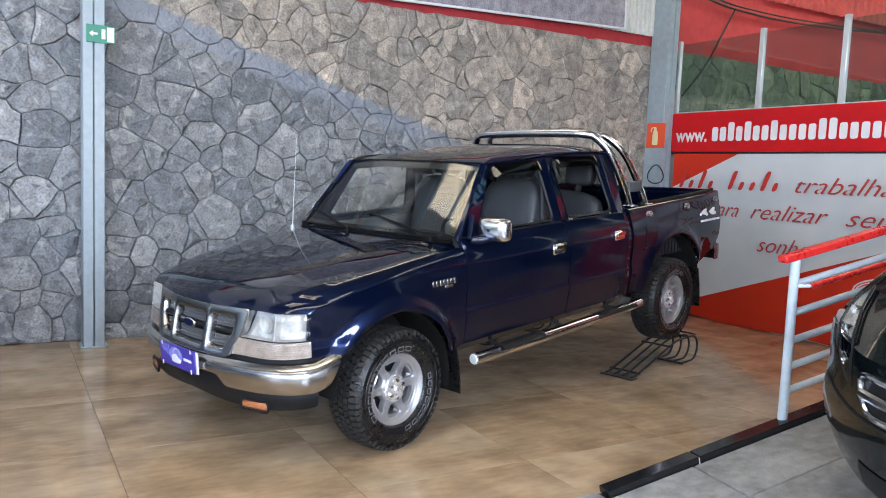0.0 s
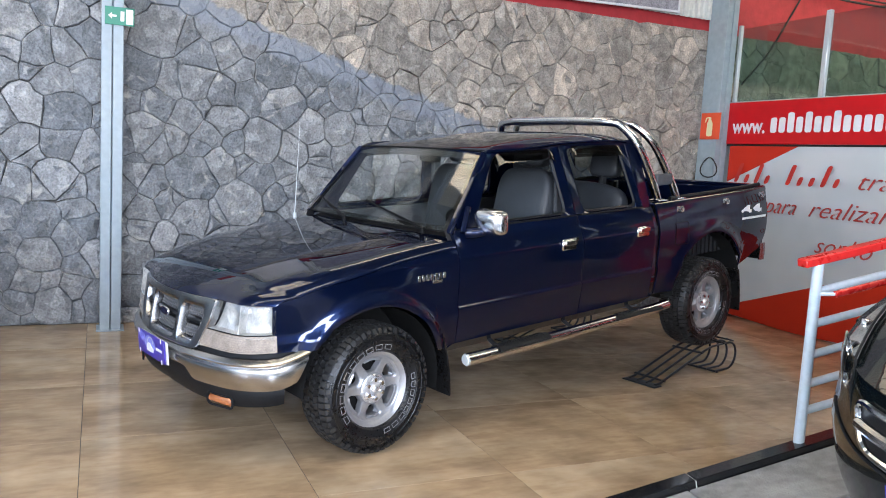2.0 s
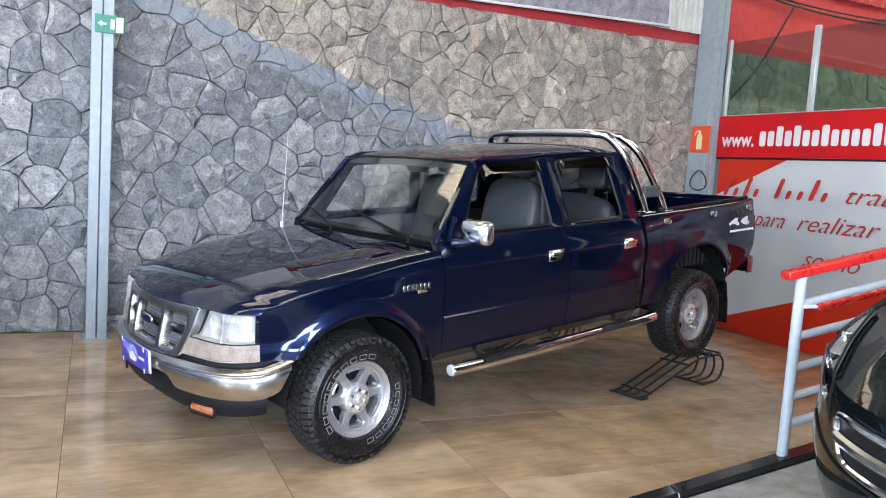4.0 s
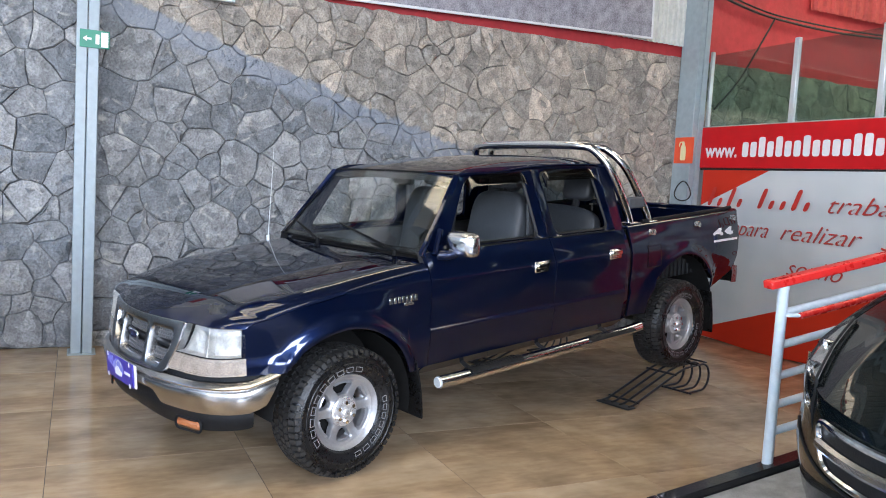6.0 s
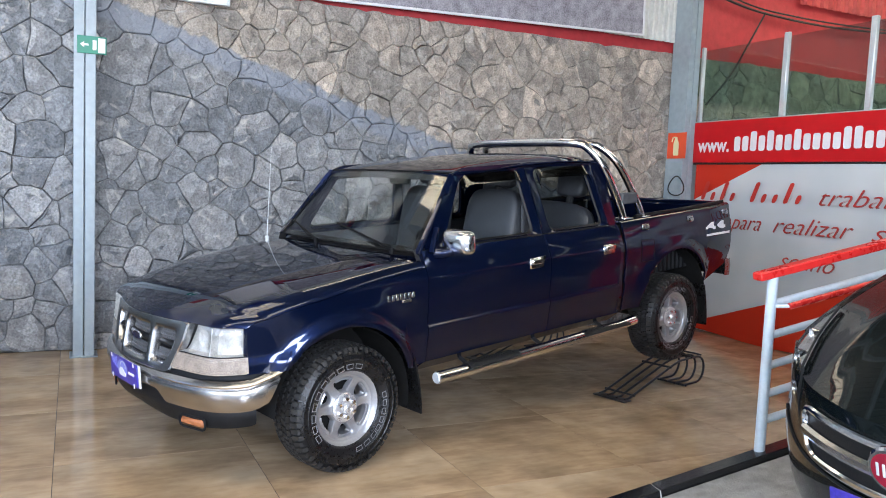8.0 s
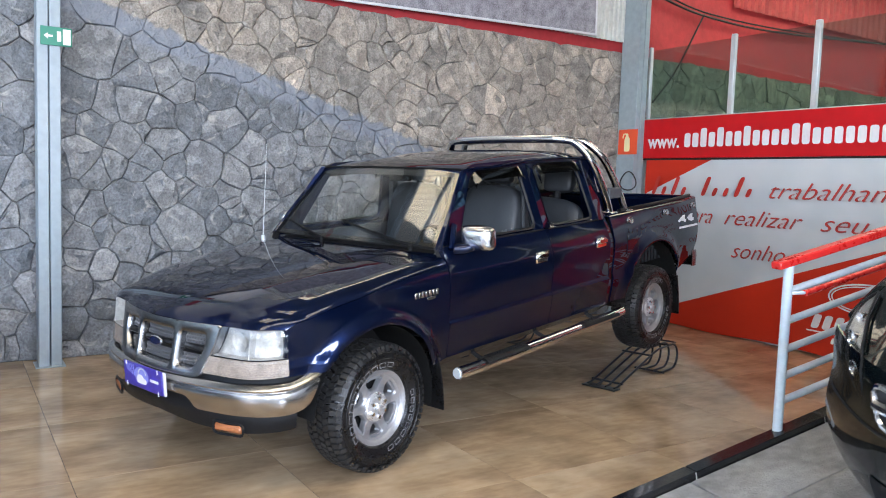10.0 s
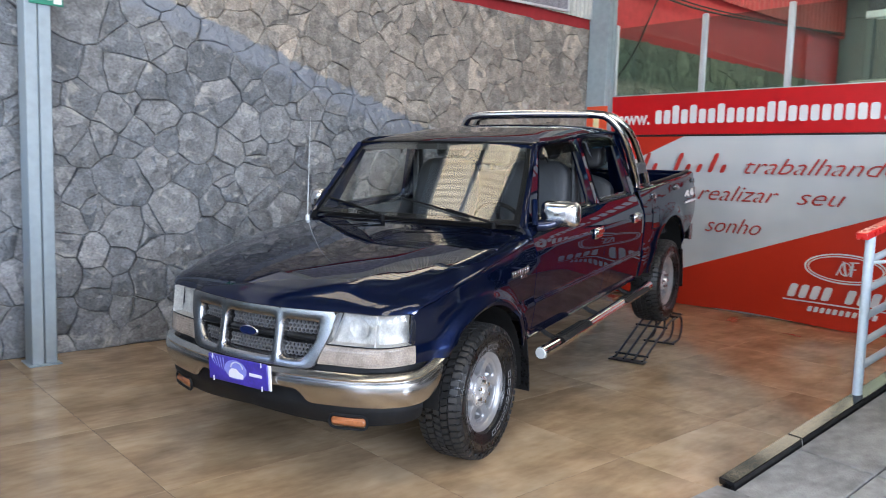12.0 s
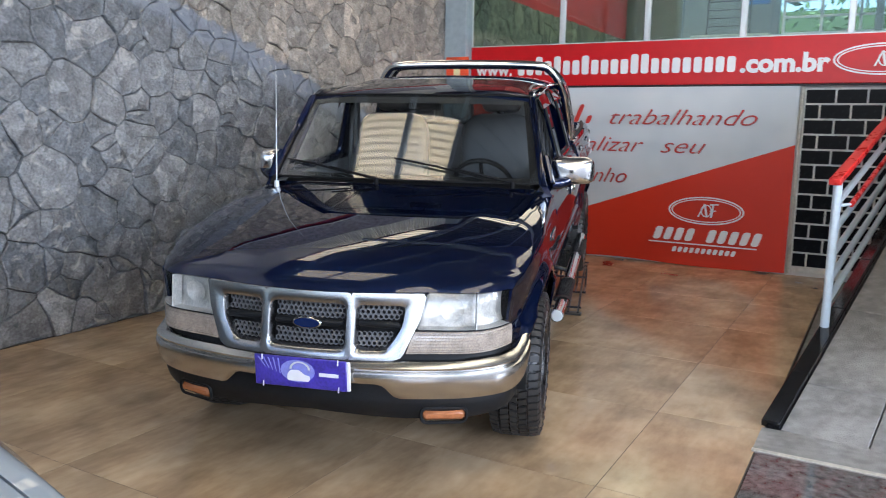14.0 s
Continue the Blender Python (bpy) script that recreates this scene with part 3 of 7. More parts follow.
structure("apron", rbox(7.6, -10.2, -0.02, 6.04, 7.7, 0.03, 0.004), M_CONCRETE, "worn concrete floor")

# the ramp runs back and up, turned a little from the hall's axis
RAMP_O, RAMP_TURN, SLOPE = (4.545, -4.72), math.atan(0.14), 0.228
TILT = math.atan(SLOPE)
RAMP_LEN = 4.60


def ramp_at(s, n, h=0.0):
    """A point s metres up the ramp, n metres to the right of its kerb's outer edge, h above the concrete."""
    return (RAMP_O[0] + s * math.sin(RAMP_TURN) + n * math.cos(RAMP_TURN), RAMP_O[1] + s * math.cos(RAMP_TURN) - n * math.sin(RAMP_TURN), max(0.0, SLOPE * s) + h)


def ramp_pose(s, n, h=0.0):
    return Matrix.Translation(ramp_at(s, n, h)) @ Euler((0, 0, -RAMP_TURN)).to_matrix().to_4x4() @ Euler((TILT, 0, 0)).to_matrix().to_4x4()


def ramp_block(s0, s1, n0, n1, top, low):
    v = [ramp_at(s, n, top) for s, n in ((s0, n0), (s0, n1), (s1, n1), (s1, n0))]
    v += [(x, y, low) for x, y, z in v]
    return v, [(0, 1, 2, 3), (4, 7, 6, 5), (0, 4, 5, 1), (1, 5, 6, 2), (2, 6, 7, 3), (3, 7, 4, 0)]


ramp_ob = structure("concrete_ramp", ramp_block(0.0, RAMP_LEN, 0.09, 3.6, -0.03, -0.3), M_MORTAR, "grey concrete ramp of cast slabs", recalc=True)
structure("ramp_foot", rbox(6.55, -4.93, -0.005, 4.0, 0.36, 0.012, 0.003), M_CONCRETE, "flat concrete strip before the ramp")
structure("trim_ramp_foot", rbox(6.55, -5.085, -0.001, 4.0, 0.020, 0.022, 0.004), M_CREAM, "chipped cream joint strip at the foot of the ramp")
kerb = structure("ramp_kerb", ramp_block(0.02, RAMP_LEN, 0.004, 0.086, 0.028, -0.3), M_WHITE_GROUT, "polished black granite kerb of the ramp with pale joints", recalc=True)
structure("ramp_cheek", ramp_block(0.25, RAMP_LEN, 0.008, 0.082, -0.06, 0.0), M_PLASTER, "plastered cheek under the ramp kerb", recalc=True)

# stone wall, west
STONE_Y0, STONE_Y1, STONE_TOP = -12.0, 7.5, 3.33
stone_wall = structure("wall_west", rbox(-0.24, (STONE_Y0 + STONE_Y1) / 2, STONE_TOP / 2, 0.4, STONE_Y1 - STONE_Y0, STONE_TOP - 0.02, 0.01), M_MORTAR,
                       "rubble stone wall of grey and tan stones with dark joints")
structure("wall_west_upper", rbox(-0.22, (STONE_Y1 - 7.4) / 2, 4.4, 0.38, STONE_Y1 + 7.4, 2.2, 0.01), M_RED_WALL, "dull red painted wall above the stones")
structure("wall_west_plaster", rbox(-0.22, (STONE_Y0 - 7.4) / 2, 4.4, 0.38, -7.4 - STONE_Y0, 2.2, 0.01), M_PLASTER, "pale plastered wall above the stones")

# north wall behind the banner, and the tiled part beside it
structure("wall_north", rbox(4.4, 0.16, 1.1, 9.4, 0.2, 2.24, 0.01), M_PLASTER, "plain wall behind the banner")
tiled = structure("wall_tiled", rbox(6.6, 0.052, 1.0, 4.85, 0.02, 1.92, 0.004), M_WHITE_GROUT, "wall panel of black glazed tiles with white joints")
structure("trim", rbox(4.155, 0.04, 1.0, 0.035, 0.03, 1.96, 0.005), M_CREAM, "cream edge strip beside the tiles")

# gallery above the north wall
structure("gallery_floor", rbox(4.4, 3.96, 2.36, 9.4, 7.5, 0.24, 0.01), M_PLASTER, "raised gallery floor behind the glass")
structure("wall_gallery", cat(rbox(4.4, 7.7, 2.55, 9.4, 0.2, 0.5, 0.01), rbox(4.4, 7.7, 5.05, 9.4, 0.2, 0.9, 0.01), rbox(1.25, 7.7, 3.7, 3.1, 0.2, 1.8, 0.01), rbox(8.72, 7.7, 3.7, 0.76, 0.2, 1.8, 0.01)), M_GALLERY, "grey-green back wall of the gallery")
structure("wall_gallery_east", rbox(9.2, 3.9, 3.9, 0.2, 7.5, 3.2, 0.01), M_GALLERY, "grey-green side wall of the gallery")

# roof: ribbed sheets on steel beams
def ribbed(x0, x1, y0, y1, z, pitch=0.2, h=0.035, along="x"):
    """A sheet with trapezoid ribs running along one axis."""
    prof, p = [], (y0 if along == "x" else x0)
    end = y1 if along == "x" else x1
    while p < end - 1e-6:
        for a, b in ((0, 0), (0.55, 0), (0.65, h), (0.9, h)):
            if p + a * pitch <= end:
                prof.append((p + a * pitch, b))
        p += pitch
    prof.append((end, 0))
    lo, hi = (x0, x1) if along == "x" else (y0, y1)
    verts = []
    for q, b in prof:
        verts += [(lo, q, z + b), (hi, q, z + b)] if along == "x" else [(q, lo, z + b), (q, hi, z + b)]
    return verts, [(2 * i, 2 * i + 1, 2 * i + 3, 2 * i + 2) for i in range(len(prof) - 1)]


def corrugated(x0, x1, y0, y1, z, pitch=0.1, h=0.03):
    """A sheet with round waves."""
    n = int((y1 - y0) / pitch * 8)
    return grid(lambda x, y: (x, y + SKEW * (x - x0), z + h * math.sin(2 * math.pi * (y - y0) / pitch)), [x0, x1], np.linspace(y0, y1, n))


SKEW = 0.175


ROOF_Z = 5.3
structure("ceiling", ribbed(2.63, 4.5, -14.5, 7.9, ROOF_Z), M_ROOF, "ribbed metal roof sheets", solid=0.02)
structure("ceiling_east", cat(ribbed(6.0, 11.4, -14.5, 7.9, ROOF_Z), ribbed(4.5, 6.0, -4.6, -2.3, ROOF_Z), ribbed(4.5, 6.0, 0.6, 7.9, ROOF_Z)), M_ROOF, "ribbed metal roof sheets", solid=0.02)
structure("ceiling_edge", cat(ribbed(-0.4, 0.05, -14.5, 7.9, ROOF_Z), ribbed(0.05, 0.75, -14.5, -5.2, ROOF_Z), ribbed(0.40, 0.75, -5.2, -1.0, ROOF_Z), ribbed(0.05, 0.75, -1.0, 7.9, ROOF_Z)), M_ROOF, "cream ribbed metal roof sheets at the wall", solid=0.02)


def skewed(geo):
    """The sheet's southern end is cut on the skew."""
    return [(x, y + SKEW * (x - 0.75) * max(0.0, 1 - (y + 6.2) / 0.6), z) for x, y, z in geo[0]], geo[1]


def translucent():
    mat = bpy.data.materials.new("translucent_sheet")
    mat.use_nodes = True
    nt = mat.node_tree
    nt.nodes.remove(nt.nodes["Principled BSDF"])
    a, b, mix = nt.nodes.new("ShaderNodeBsdfTranslucent"), nt.nodes.new("ShaderNodeBsdfDiffuse"), nt.nodes.new("ShaderNodeMixShader")
    a.inputs[0].default_value = (0.98, 0.84, 0.57, 1)
    b.inputs[0].default_value = (0.75, 0.7, 0.58, 1)
    mix.inputs[0].default_value = 0.12
    nt.links.new(a.outputs[0], mix.inputs[1])
    nt.links.new(b.outputs[0], mix.inputs[2])
    nt.links.new(mix.outputs[0], nt.nodes["Material Output"].inputs[0])
    return mat


structure("ceiling_middle", cat(skewed(ribbed(0.75, 2.63, -6.2, 0.3, ROOF_Z)), ribbed(0.75, 2.63, -14.5, -7.27, ROOF_Z + 0.05)), M_ROOF, "cream ribbed metal roof sheets", solid=0.02)
# the sheets over the gallery and the strip above the ramp are added for light
structure("skylight", cat(corrugated(0.75, 2.63, -7.6, -6.2, ROOF_Z, 0.085, 0.026), ribbed(0.75, 2.63, 0.3, 7.9, ROOF_Z), ribbed(0.05, 0.40, -5.2, -1.0, ROOF_Z), ribbed(4.5, 6.0, -14.5, -4.6, ROOF_Z), ribbed(4.5, 6.0, -2.3, 0.6, ROOF_Z)), translucent(), "translucent cream roof sheets, some added for light")
for bx in (0.58, 0.74, 1.72, 2.66, 4.5, 6.0, 8.0):
    structure("roof_beam", rbox(bx, -3.3, ROOF_Z - 0.09, 0.09, 22.4, 0.14, 0.01), M_STEEL_PAINT, "grey steel roof beam")
for by in (-12.5, -10.0, -7.6, -2.6, 0.4, 4.0):
    structure("roof_beam", rbox(5.5, by, ROOF_Z - 0.26, 11.6, 0.12, 0.2, 0.01), M_STEEL_PAINT, "grey steel cross beam under the roof")

# far side of the hall
structure("wall_east", rbox(11.2, 1.6, 2.6, 0.25, 12.6, 5.3, 0.01), M_PLASTER, "plain wall closing the hall")
structure("wall_east_low", rbox(11.2, -9.4, 0.5, 0.25, 9.6, 1.0, 0.01), M_PLASTER, "low wall of the open yard side")


# steel columns
def column(name, cx, cy, sx, sy, top, label):
    col = thing(name, label, "column", m=pose(cx, cy, 0))
    c = []
    for s in (-1, 1):
        c.append(rbox(0, s * (sy / 4 + 0.0015), top / 2, sx, sy / 2 - 0.003, top, 0.006))
    part("channel", c[0], M_STEEL_PAINT, col)
    part("channel", c[1], M_STEEL_PAINT, col)
    part("base_plate", rbox(0, 0, 0.006, sx + 0.05, sy + 0.05, 0.012, 0.003), M_STEEL_PAINT, col)
    return col


column("steel_column", 0.235, -6.727, 0.19, 0.172, 5.2, "grey-blue painted steel column before the stone wall")
column("steel_column", 0.17, -0.12, 0.30, 0.17, 5.2, "grey-blue painted steel column beside the red sign")

# ---- the sign band, the banner and the glass rail ----
band = thing("sign_band", "red sign band with white web address letters", "sign", m=pose(0, 0, 0))
part("board", rbox(4.7, -0.02, 2.245, 8.8, 0.05, 0.48, 0.006), M_RED_SIGN, band)
# the shade under the band, drawn as a black strip
part("lower_edge", rbox(4.7, 0.0, 1.995, 8.8, 0.04, 0.02, 0.004), M_CABLE, band, "black shadow strip under the band")


def lettering(body, x, z, y, size, parent, material, name="lettering", shear=0.0, bold=0.0, width=None, depth=0.002, label=""):
    cu = bpy.data.curves.new(name, "FONT")
    cu.body, cu.size, cu.shear, cu.offset, cu.extrude = body, size, shear, bold, depth
    cu.resolution_u = 3
    cu.materials.append(material)
    ob = new(name, cu)
    ob.parent = parent
    ob.rotation_euler = (radians(90), 0, 0)
    ob.location = (x, y, z)
    if width:
        bpy.context.view_layer.update()
        ob.scale.x = width / max(ob.dimensions.x, 1e-3)
    if label:
        ob["label"] = label
    return ob


def block_word(parent, ink, shape, x0, x1, z0, xh, up, y, slant=0.0, thick=0.5):
    """A word drawn as plain bars: for each sign of shape one bar, x a low one, l a high one, space a gap."""
    step = (x1 - x0) / len(shape)
    for i, s in enumerate(shape):
        if s == " ":
            continue
        top = z0 + (up if s == "l" else xh)
        a, b = x0 + i * step + step * (1 - thick) * 0.5, x0 + (i + 1) * step - step * (1 - thick) * 0.5
        o = [(a, z0), (b, z0), (b + slant * (top - z0), top), (a + slant * (top - z0), top)]
        part("plain_bar", prism(rounded(o, 0.25 * step, 3), y, y - 0.003, axis=1), ink, parent)


lettering("www.", 0.40, 2.132, -0.047, 0.235, band, M_WHITE, bold=0.004, width=0.49)
block_word(band, M_WHITE, "xxlxlxxlxxxxllxxxxxxxx", 0.95, 3.50, 2.132, 0.165, 0.215, -0.0465, thick=0.74)
lettering(".com.br", 3.53, 2.132, -0.047, 0.26, band, M_WHITE, bold=0.011, width=0.86)


def oval_logo(cx, cz, a, b, y, parent, m):
    o1, o2, o3, o4 = ellipse(cx, cz, a, b), ellipse(cx, cz, a * 0.955, b * 0.90), ellipse(cx, cz, a * 0.92, b * 0.83), ellipse(cx, cz, a * 0.885, b * 0.76)
    g = []
    for p, q in ((o1, o2), (o3, o4)):
        v, f = ring([(x, y, z) for x, z in p], [(x, y, z) for x, z in q])
        g.append((v, f))
    s, strokes = b * 0.9, []
    # plain crossing strokes in the middle
    for x0, z0, x1, z1, w in ((-0.55, -0.5, -0.1, 0.55, 0.10), (-0.1, 0.55, 0.12, -0.5, 0.16), (0.45, -0.5, 0.55, 0.5, 0.15), (0.3, 0.5, 0.95, 0.55, 0.1), (0.3, 0.0, 0.8, 0.05, 0.08)):
        d = Vector((x1 - x0, z1 - z0)).normalized() * w * s
        pts = [(cx + x0 * s - d.y / 2, cz + z0 * s + d.x / 2), (cx + x1 * s - d.y / 2, cz + z1 * s + d.x / 2), (cx + x1 * s + d.y / 2, cz + z1 * s - d.x / 2), (cx + x0 * s + d.y / 2, cz + z0 * s - d.x / 2)]
        strokes.append(([(px, y, pz) for px, pz in pts], [(0, 1, 2, 3)]))
    strokes.append(ring([(x, y - 0.0005, z) for x, z in ellipse(cx + 0.05 * s, cz, 0.42 * s, 0.5 * s)], [(x, y - 0.0005, z) for x, z in ellipse(cx + 0.05 * s, cz, 0.33 * s, 0.42 * s)]))
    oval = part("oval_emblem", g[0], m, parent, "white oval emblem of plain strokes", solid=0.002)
    part("inner_oval", g[1], m, oval, solid=0.002)
    for geo in strokes:
        part("stroke", geo, m, oval, solid=0.002)
    return oval


oval_logo(4.86, 2.235, 0.45, 0.155, -0.048, band, M_WHITE)

banner = thing("banner", "creased cloth banner, grey-white above orange-red, with red script", "banner", m=pose(0, 0, 0))


def ripple(x, z):
    low = max(0.0, 1 - z / 1.2)
    return -0.008 - 0.014 * (1 + math.sin(2.3 * x + 0.6 * z)) * (0.35 + 0.65 * low) - 0.009 * math.sin(5.1 * x - 1.9 * z) * low


def cloth(x0, x1, z0, z1, off):
    return grid(lambda x, z: (x, ripple(x, z) + off, z + (0.012 * math.sin(3.3 * x) if z < 0.03 else 0)), np.linspace(x0, x1, 90), np.linspace(z0, z1, 40))


part("cloth", cloth(0.36, 4.13, 0.015, 1.985, 0), M_PRINT, banner, solid=0.003)
SCRIPT = -0.055
block_word(banner, M_RED_INK, "lxlx lxxlx", 0.46, 1.95, 1.57, 0.095, 0.22, SCRIPT, slant=0.40, thick=0.38)
for words, x, z, w in (("trabalhando", 2.10, 1.57, 1.60), ("para", 1.00, 1.26, 0.44), ("realizar", 1.57, 1.26, 0.95), ("seu", 2.72, 1.26, 0.49), ("sonho", 1.70, 0.90, 0.66)):
    lettering(words, x + 0.006, z - 0.007, SCRIPT + 0.0015, 0.25, banner, M_INK_SHADE, "script_shade", shear=0.45, bold=-0.004, width=w, depth=0.0005)
    lettering(words, x, z, SCRIPT, 0.25, banner, M_RED_INK, "script", shear=0.45, bold=-0.004, width=w, depth=0.001)
oval_logo(3.285, 0.635, 0.405, 0.155, SCRIPT, banner, M_WHITE)
block_word(banner, M_WHITE, "xxxx xxxxx", 2.70, 3.87, 0.285, 0.145, 0.145, SCRIPT, slant=0.3, thick=0.68)
block_word(banner, M_WHITE, "xxxxxxxxxxx", 2.93, 3.63, 0.155, 0.06, 0.06, SCRIPT, slant=0.3, thick=0.66)
part("underline", rbox(3.26, SCRIPT, 0.255, 1.16, 0.004, 0.014, 0.001), M_WHITE, banner, "white plain bar")

# glass rail on the band
POSTS = (0.235, 1.465, 2.48, 3.513, 4.54, 5.57, 6.6, 7.63, 8.66)
rail_glass = thing("glass_balustrade", "green-tinted glass balustrade with pale aluminium posts", "balustrade", m=pose(0, 0, 0))
for i, px in enumerate(POSTS):
    part("post", rbox(px, 0.10, 2.95, 0.065 if i else 0.04, 0.05, 0.90, 0.008), M_ALU, rail_glass)
for a, b in zip(POSTS, POSTS[1:]):
    g = part("pane", rbox((a + b) / 2, 0.115, 2.935, b - a - 0.07, 0.008, 0.85, 0.001), M_GREEN_GLASS, rail_glass)
    g.visible_shadow = False
part("bottom_rail", rbox(4.45, 0.235, 2.47, 8.6, 0.03, 0.05, 0.004), M_ALU, rail_glass)
part("bottom_rail", rbox(4.45, 0.11, 2.495, 8.6, 0.06, 0.03, 0.005), M_ALU, rail_glass)

# ---- things on the walls ----
poster = thing("wall_poster", "large framed poster with a grey asphalt picture above the stones", "poster", m=pose(0, 0, 0))
tiltp = math.atan2(0.105, 3.5)
part("print", moved(rbox(0, 0, 0.39, 0.02, 4.6, 0.78, 0.002), pose(0.10, -3.05, 3.40, math.degrees(tiltp), 0, 0)), M_POSTER, poster)
part("border", cat(moved(rbox(0.004, 0, 0.012, 0.026, 4.64, 0.026, 0.003), pose(0.10, -3.05, 3.39, math.degrees(tiltp), 0, 0)),
                   moved(rbox(0.004, 2.31, 0.39, 0.026, 0.026, 0.78, 0.003), pose(0.10, -3.05, 3.39, math.degrees(tiltp), 0, 0))), M_WHITE, poster, "white poster border")


board = thing("wall_board", "white board hung high on the stone wall", "board", m=pose(0, 0, 0))
part("panel", rbox(0.115, -6.02, 3.62, 0.03, 0.98, 0.90, 0.004), M_WHITE, board)
part("frame", cat(*[rbox(0.12, -6.02 + 0.49 * k, 3.62, 0.045, 0.025, 0.925, 0.004) for k in (-1, 1)], *[rbox(0.12, -6.02, 3.62 + 0.45 * k, 0.043, 0.955, 0.025, 0.004) for k in (-1, 1)]), M_ALU, board)


def ribbed_panel(y0, y1, z0, z1, x, pitch=0.075, h=0.02):
    prof, p = [], y0
    while p < y1:
        prof += [(p, 0), (p + 0.35 * pitch, 0), (p + 0.5 * pitch, h), (p + 0.85 * pitch, h)]
        p += pitch
    verts = []
    for q, b in prof:
        verts += [(x + b, q, z0), (x + b, q, z1)]
    return verts, [(2 * i, 2 * i + 1, 2 * i + 3, 2 * i + 2) for i in range(len(prof) - 1)]


sheet = link("ribbed_sheet", ribbed_panel(-7.4, -0.24, 3.45, 5.18, 0.03), M_WHITE_SHEET, solid=0.004)
tagged(sheet, "white ribbed metal sheet on the wall behind the poster", "metal sheet")
redsheet = link("ribbed_sheet", ribbed_panel(1.9, 7.4, 4.2, 5.2, 0.02, 0.16, 0.04), M_RED_SHEET, solid=0.004)
tagged(redsheet, "red ribbed metal sheet high on the gallery wall", "metal sheet")


def wall_sign(name, label, plate, m_plate):
    s = thing(name, label, "sign")
    part("plate", plate, m_plate, s)
    return s


exit_sign = wall_sign("exit_sign", "green emergency exit sign with white arrow on the column", rbox(0.348, -6.675, 2.65, 0.006, 0.225, 0.145, 0.002), M_GREEN_SIGN)
arrow = [(-6.765, 2.65), (-6.735, 2.675), (-6.735, 2.658), (-6.70, 2.658), (-6.70, 2.642), (-6.735, 2.642), (-6.735, 2.625)]
part("arrow", prism(arrow, 0.351, 0.353, axis=0), M_WHITE, exit_sign, "white arrow")
part("door_mark", cat(rbox(0.352, -6.60, 2.65, 0.003, 0.055, 0.12, 0.001), rbox(0.352, -6.655, 2.65, 0.003, 0.03, 0.08, 0.006)), M_WHITE, exit_sign, "white plain mark")
ext_sign = wall_sign("extinguisher_sign", "orange-red fire extinguisher sign with pale bottle shape on the column", rbox(0.215, -0.215, 2.205, 0.32, 0.006, 0.31, 0.002), M_ORANGE_SIGN)
bottle = rounded([(0.165, 2.085), (0.255, 2.085), (0.255, 2.24), (0.225, 2.275), (0.225, 2.31), (0.185, 2.31), (0.185, 2.275), (0.165, 2.24)], 0.02, 3)
part("bottle_mark", prism(bottle, -0.219, -0.222, axis=1), M_IVORY, ext_sign, "pale yellow extinguisher shape")
part("hose_mark", tube([(0.19, -0.221, 2.305), (0.15, -0.221, 2.30), (0.135, -0.221, 2.25)], 0.007, 6), M_IVORY, ext_sign)

hose = link("cable_loop", tube([(0.30 + 0.13 * math.cos(a), -0.26 - 0.02 * math.sin(2 * a), 1.72 + 0.115 * math.sin(a)) for a in np.linspace(0, 2 * math.pi, 28, endpoint=False)], 0.008, 6, closed=True), M_CABLE)
tagged(hose, "loop of thin black cable hanging at the column", "cable")

for k, (pts, rr) in enumerate((([(0.06, -0.3, 4.25), (0.06, 0.7, 4.05), (0.06, 1.4, 3.98), (0.06, 2.6, 3.97), (0.07, 4.7, 4.09), (0.06, 7.4, 4.3)], 0.016),
                               ([(0.06, -0.3, 4.30), (0.06, 0.9, 4.07), (0.06, 1.7, 4.02), (0.06, 2.9, 4.03), (0.07, 4.9, 4.12), (0.06, 7.4, 4.26)], 0.012),
                               ([(0.06, 1.25, 4.0), (0.07, 1.0, 3.6), (0.06, 0.72, 3.15), (0.06, 0.35, 2.75)], 0.012))):
    c = link("wall_cable", tube(smooth_path(pts, 5), rr, 6), M_CABLE)
    tagged(c, "sagging black cable along the red wall", "cable", "wall cables")

# ---- gallery room behind the glass ----
cord = link("rail_cord", tube(smooth_path([(0.06, 5.2, 2.86), (1.2, 3.9, 2.86), (2.0, 3.3, 2.86)], 5), 0.010, 6), M_WHITE)
tagged(cord, "thin white cord strung along the gallery wall", "cord")
room = thing("glazed_partition", "dark glazed partition with pale posts in the gallery", "partition", m=pose(0, 0, 0))
part("head_beam", rbox(5.6, 3.4, 3.80, 7.2, 0.18, 0.10, 0.01), M_WHITE, room, "white head beam")
for px in (2.05, 3.4, 4.7, 6.0, 7.3, 8.6):
    part("post", rbox(px, 3.4, 3.1, 0.10, 0.10, 1.35, 0.01), M_GALLERY, room)
part("dado", rbox(5.6, 3.42, 2.62, 7.2, 0.06, 0.4, 0.01), M_DARK, room)
part("rail", rbox(5.6, 3.34, 2.86, 7.2, 0.03, 0.035, 0.006), M_WHITE, room)
part("lintel", rbox(5.6, 3.42, 4.5, 7.2, 0.1, 1.3, 0.01), M_DARK, room)
rack = thing("wire_rack", "dark wire rack with an arched top in the gallery", "rack", m=pose(2.9, 2.6, 2.48))
for px in (-0.28, 0.28):
    part("upright", tube([(px, 0, 0), (px, 0, 0.78)], 0.012, 6), M_BLACK_STEEL, rack)
part("arch", tube([(0.28 * math.cos(a), 0, 0.78 + 0.2 * math.sin(a)) for a in np.linspace(0, math.pi, 12)], 0.012, 6), M_BLACK_STEEL, rack)
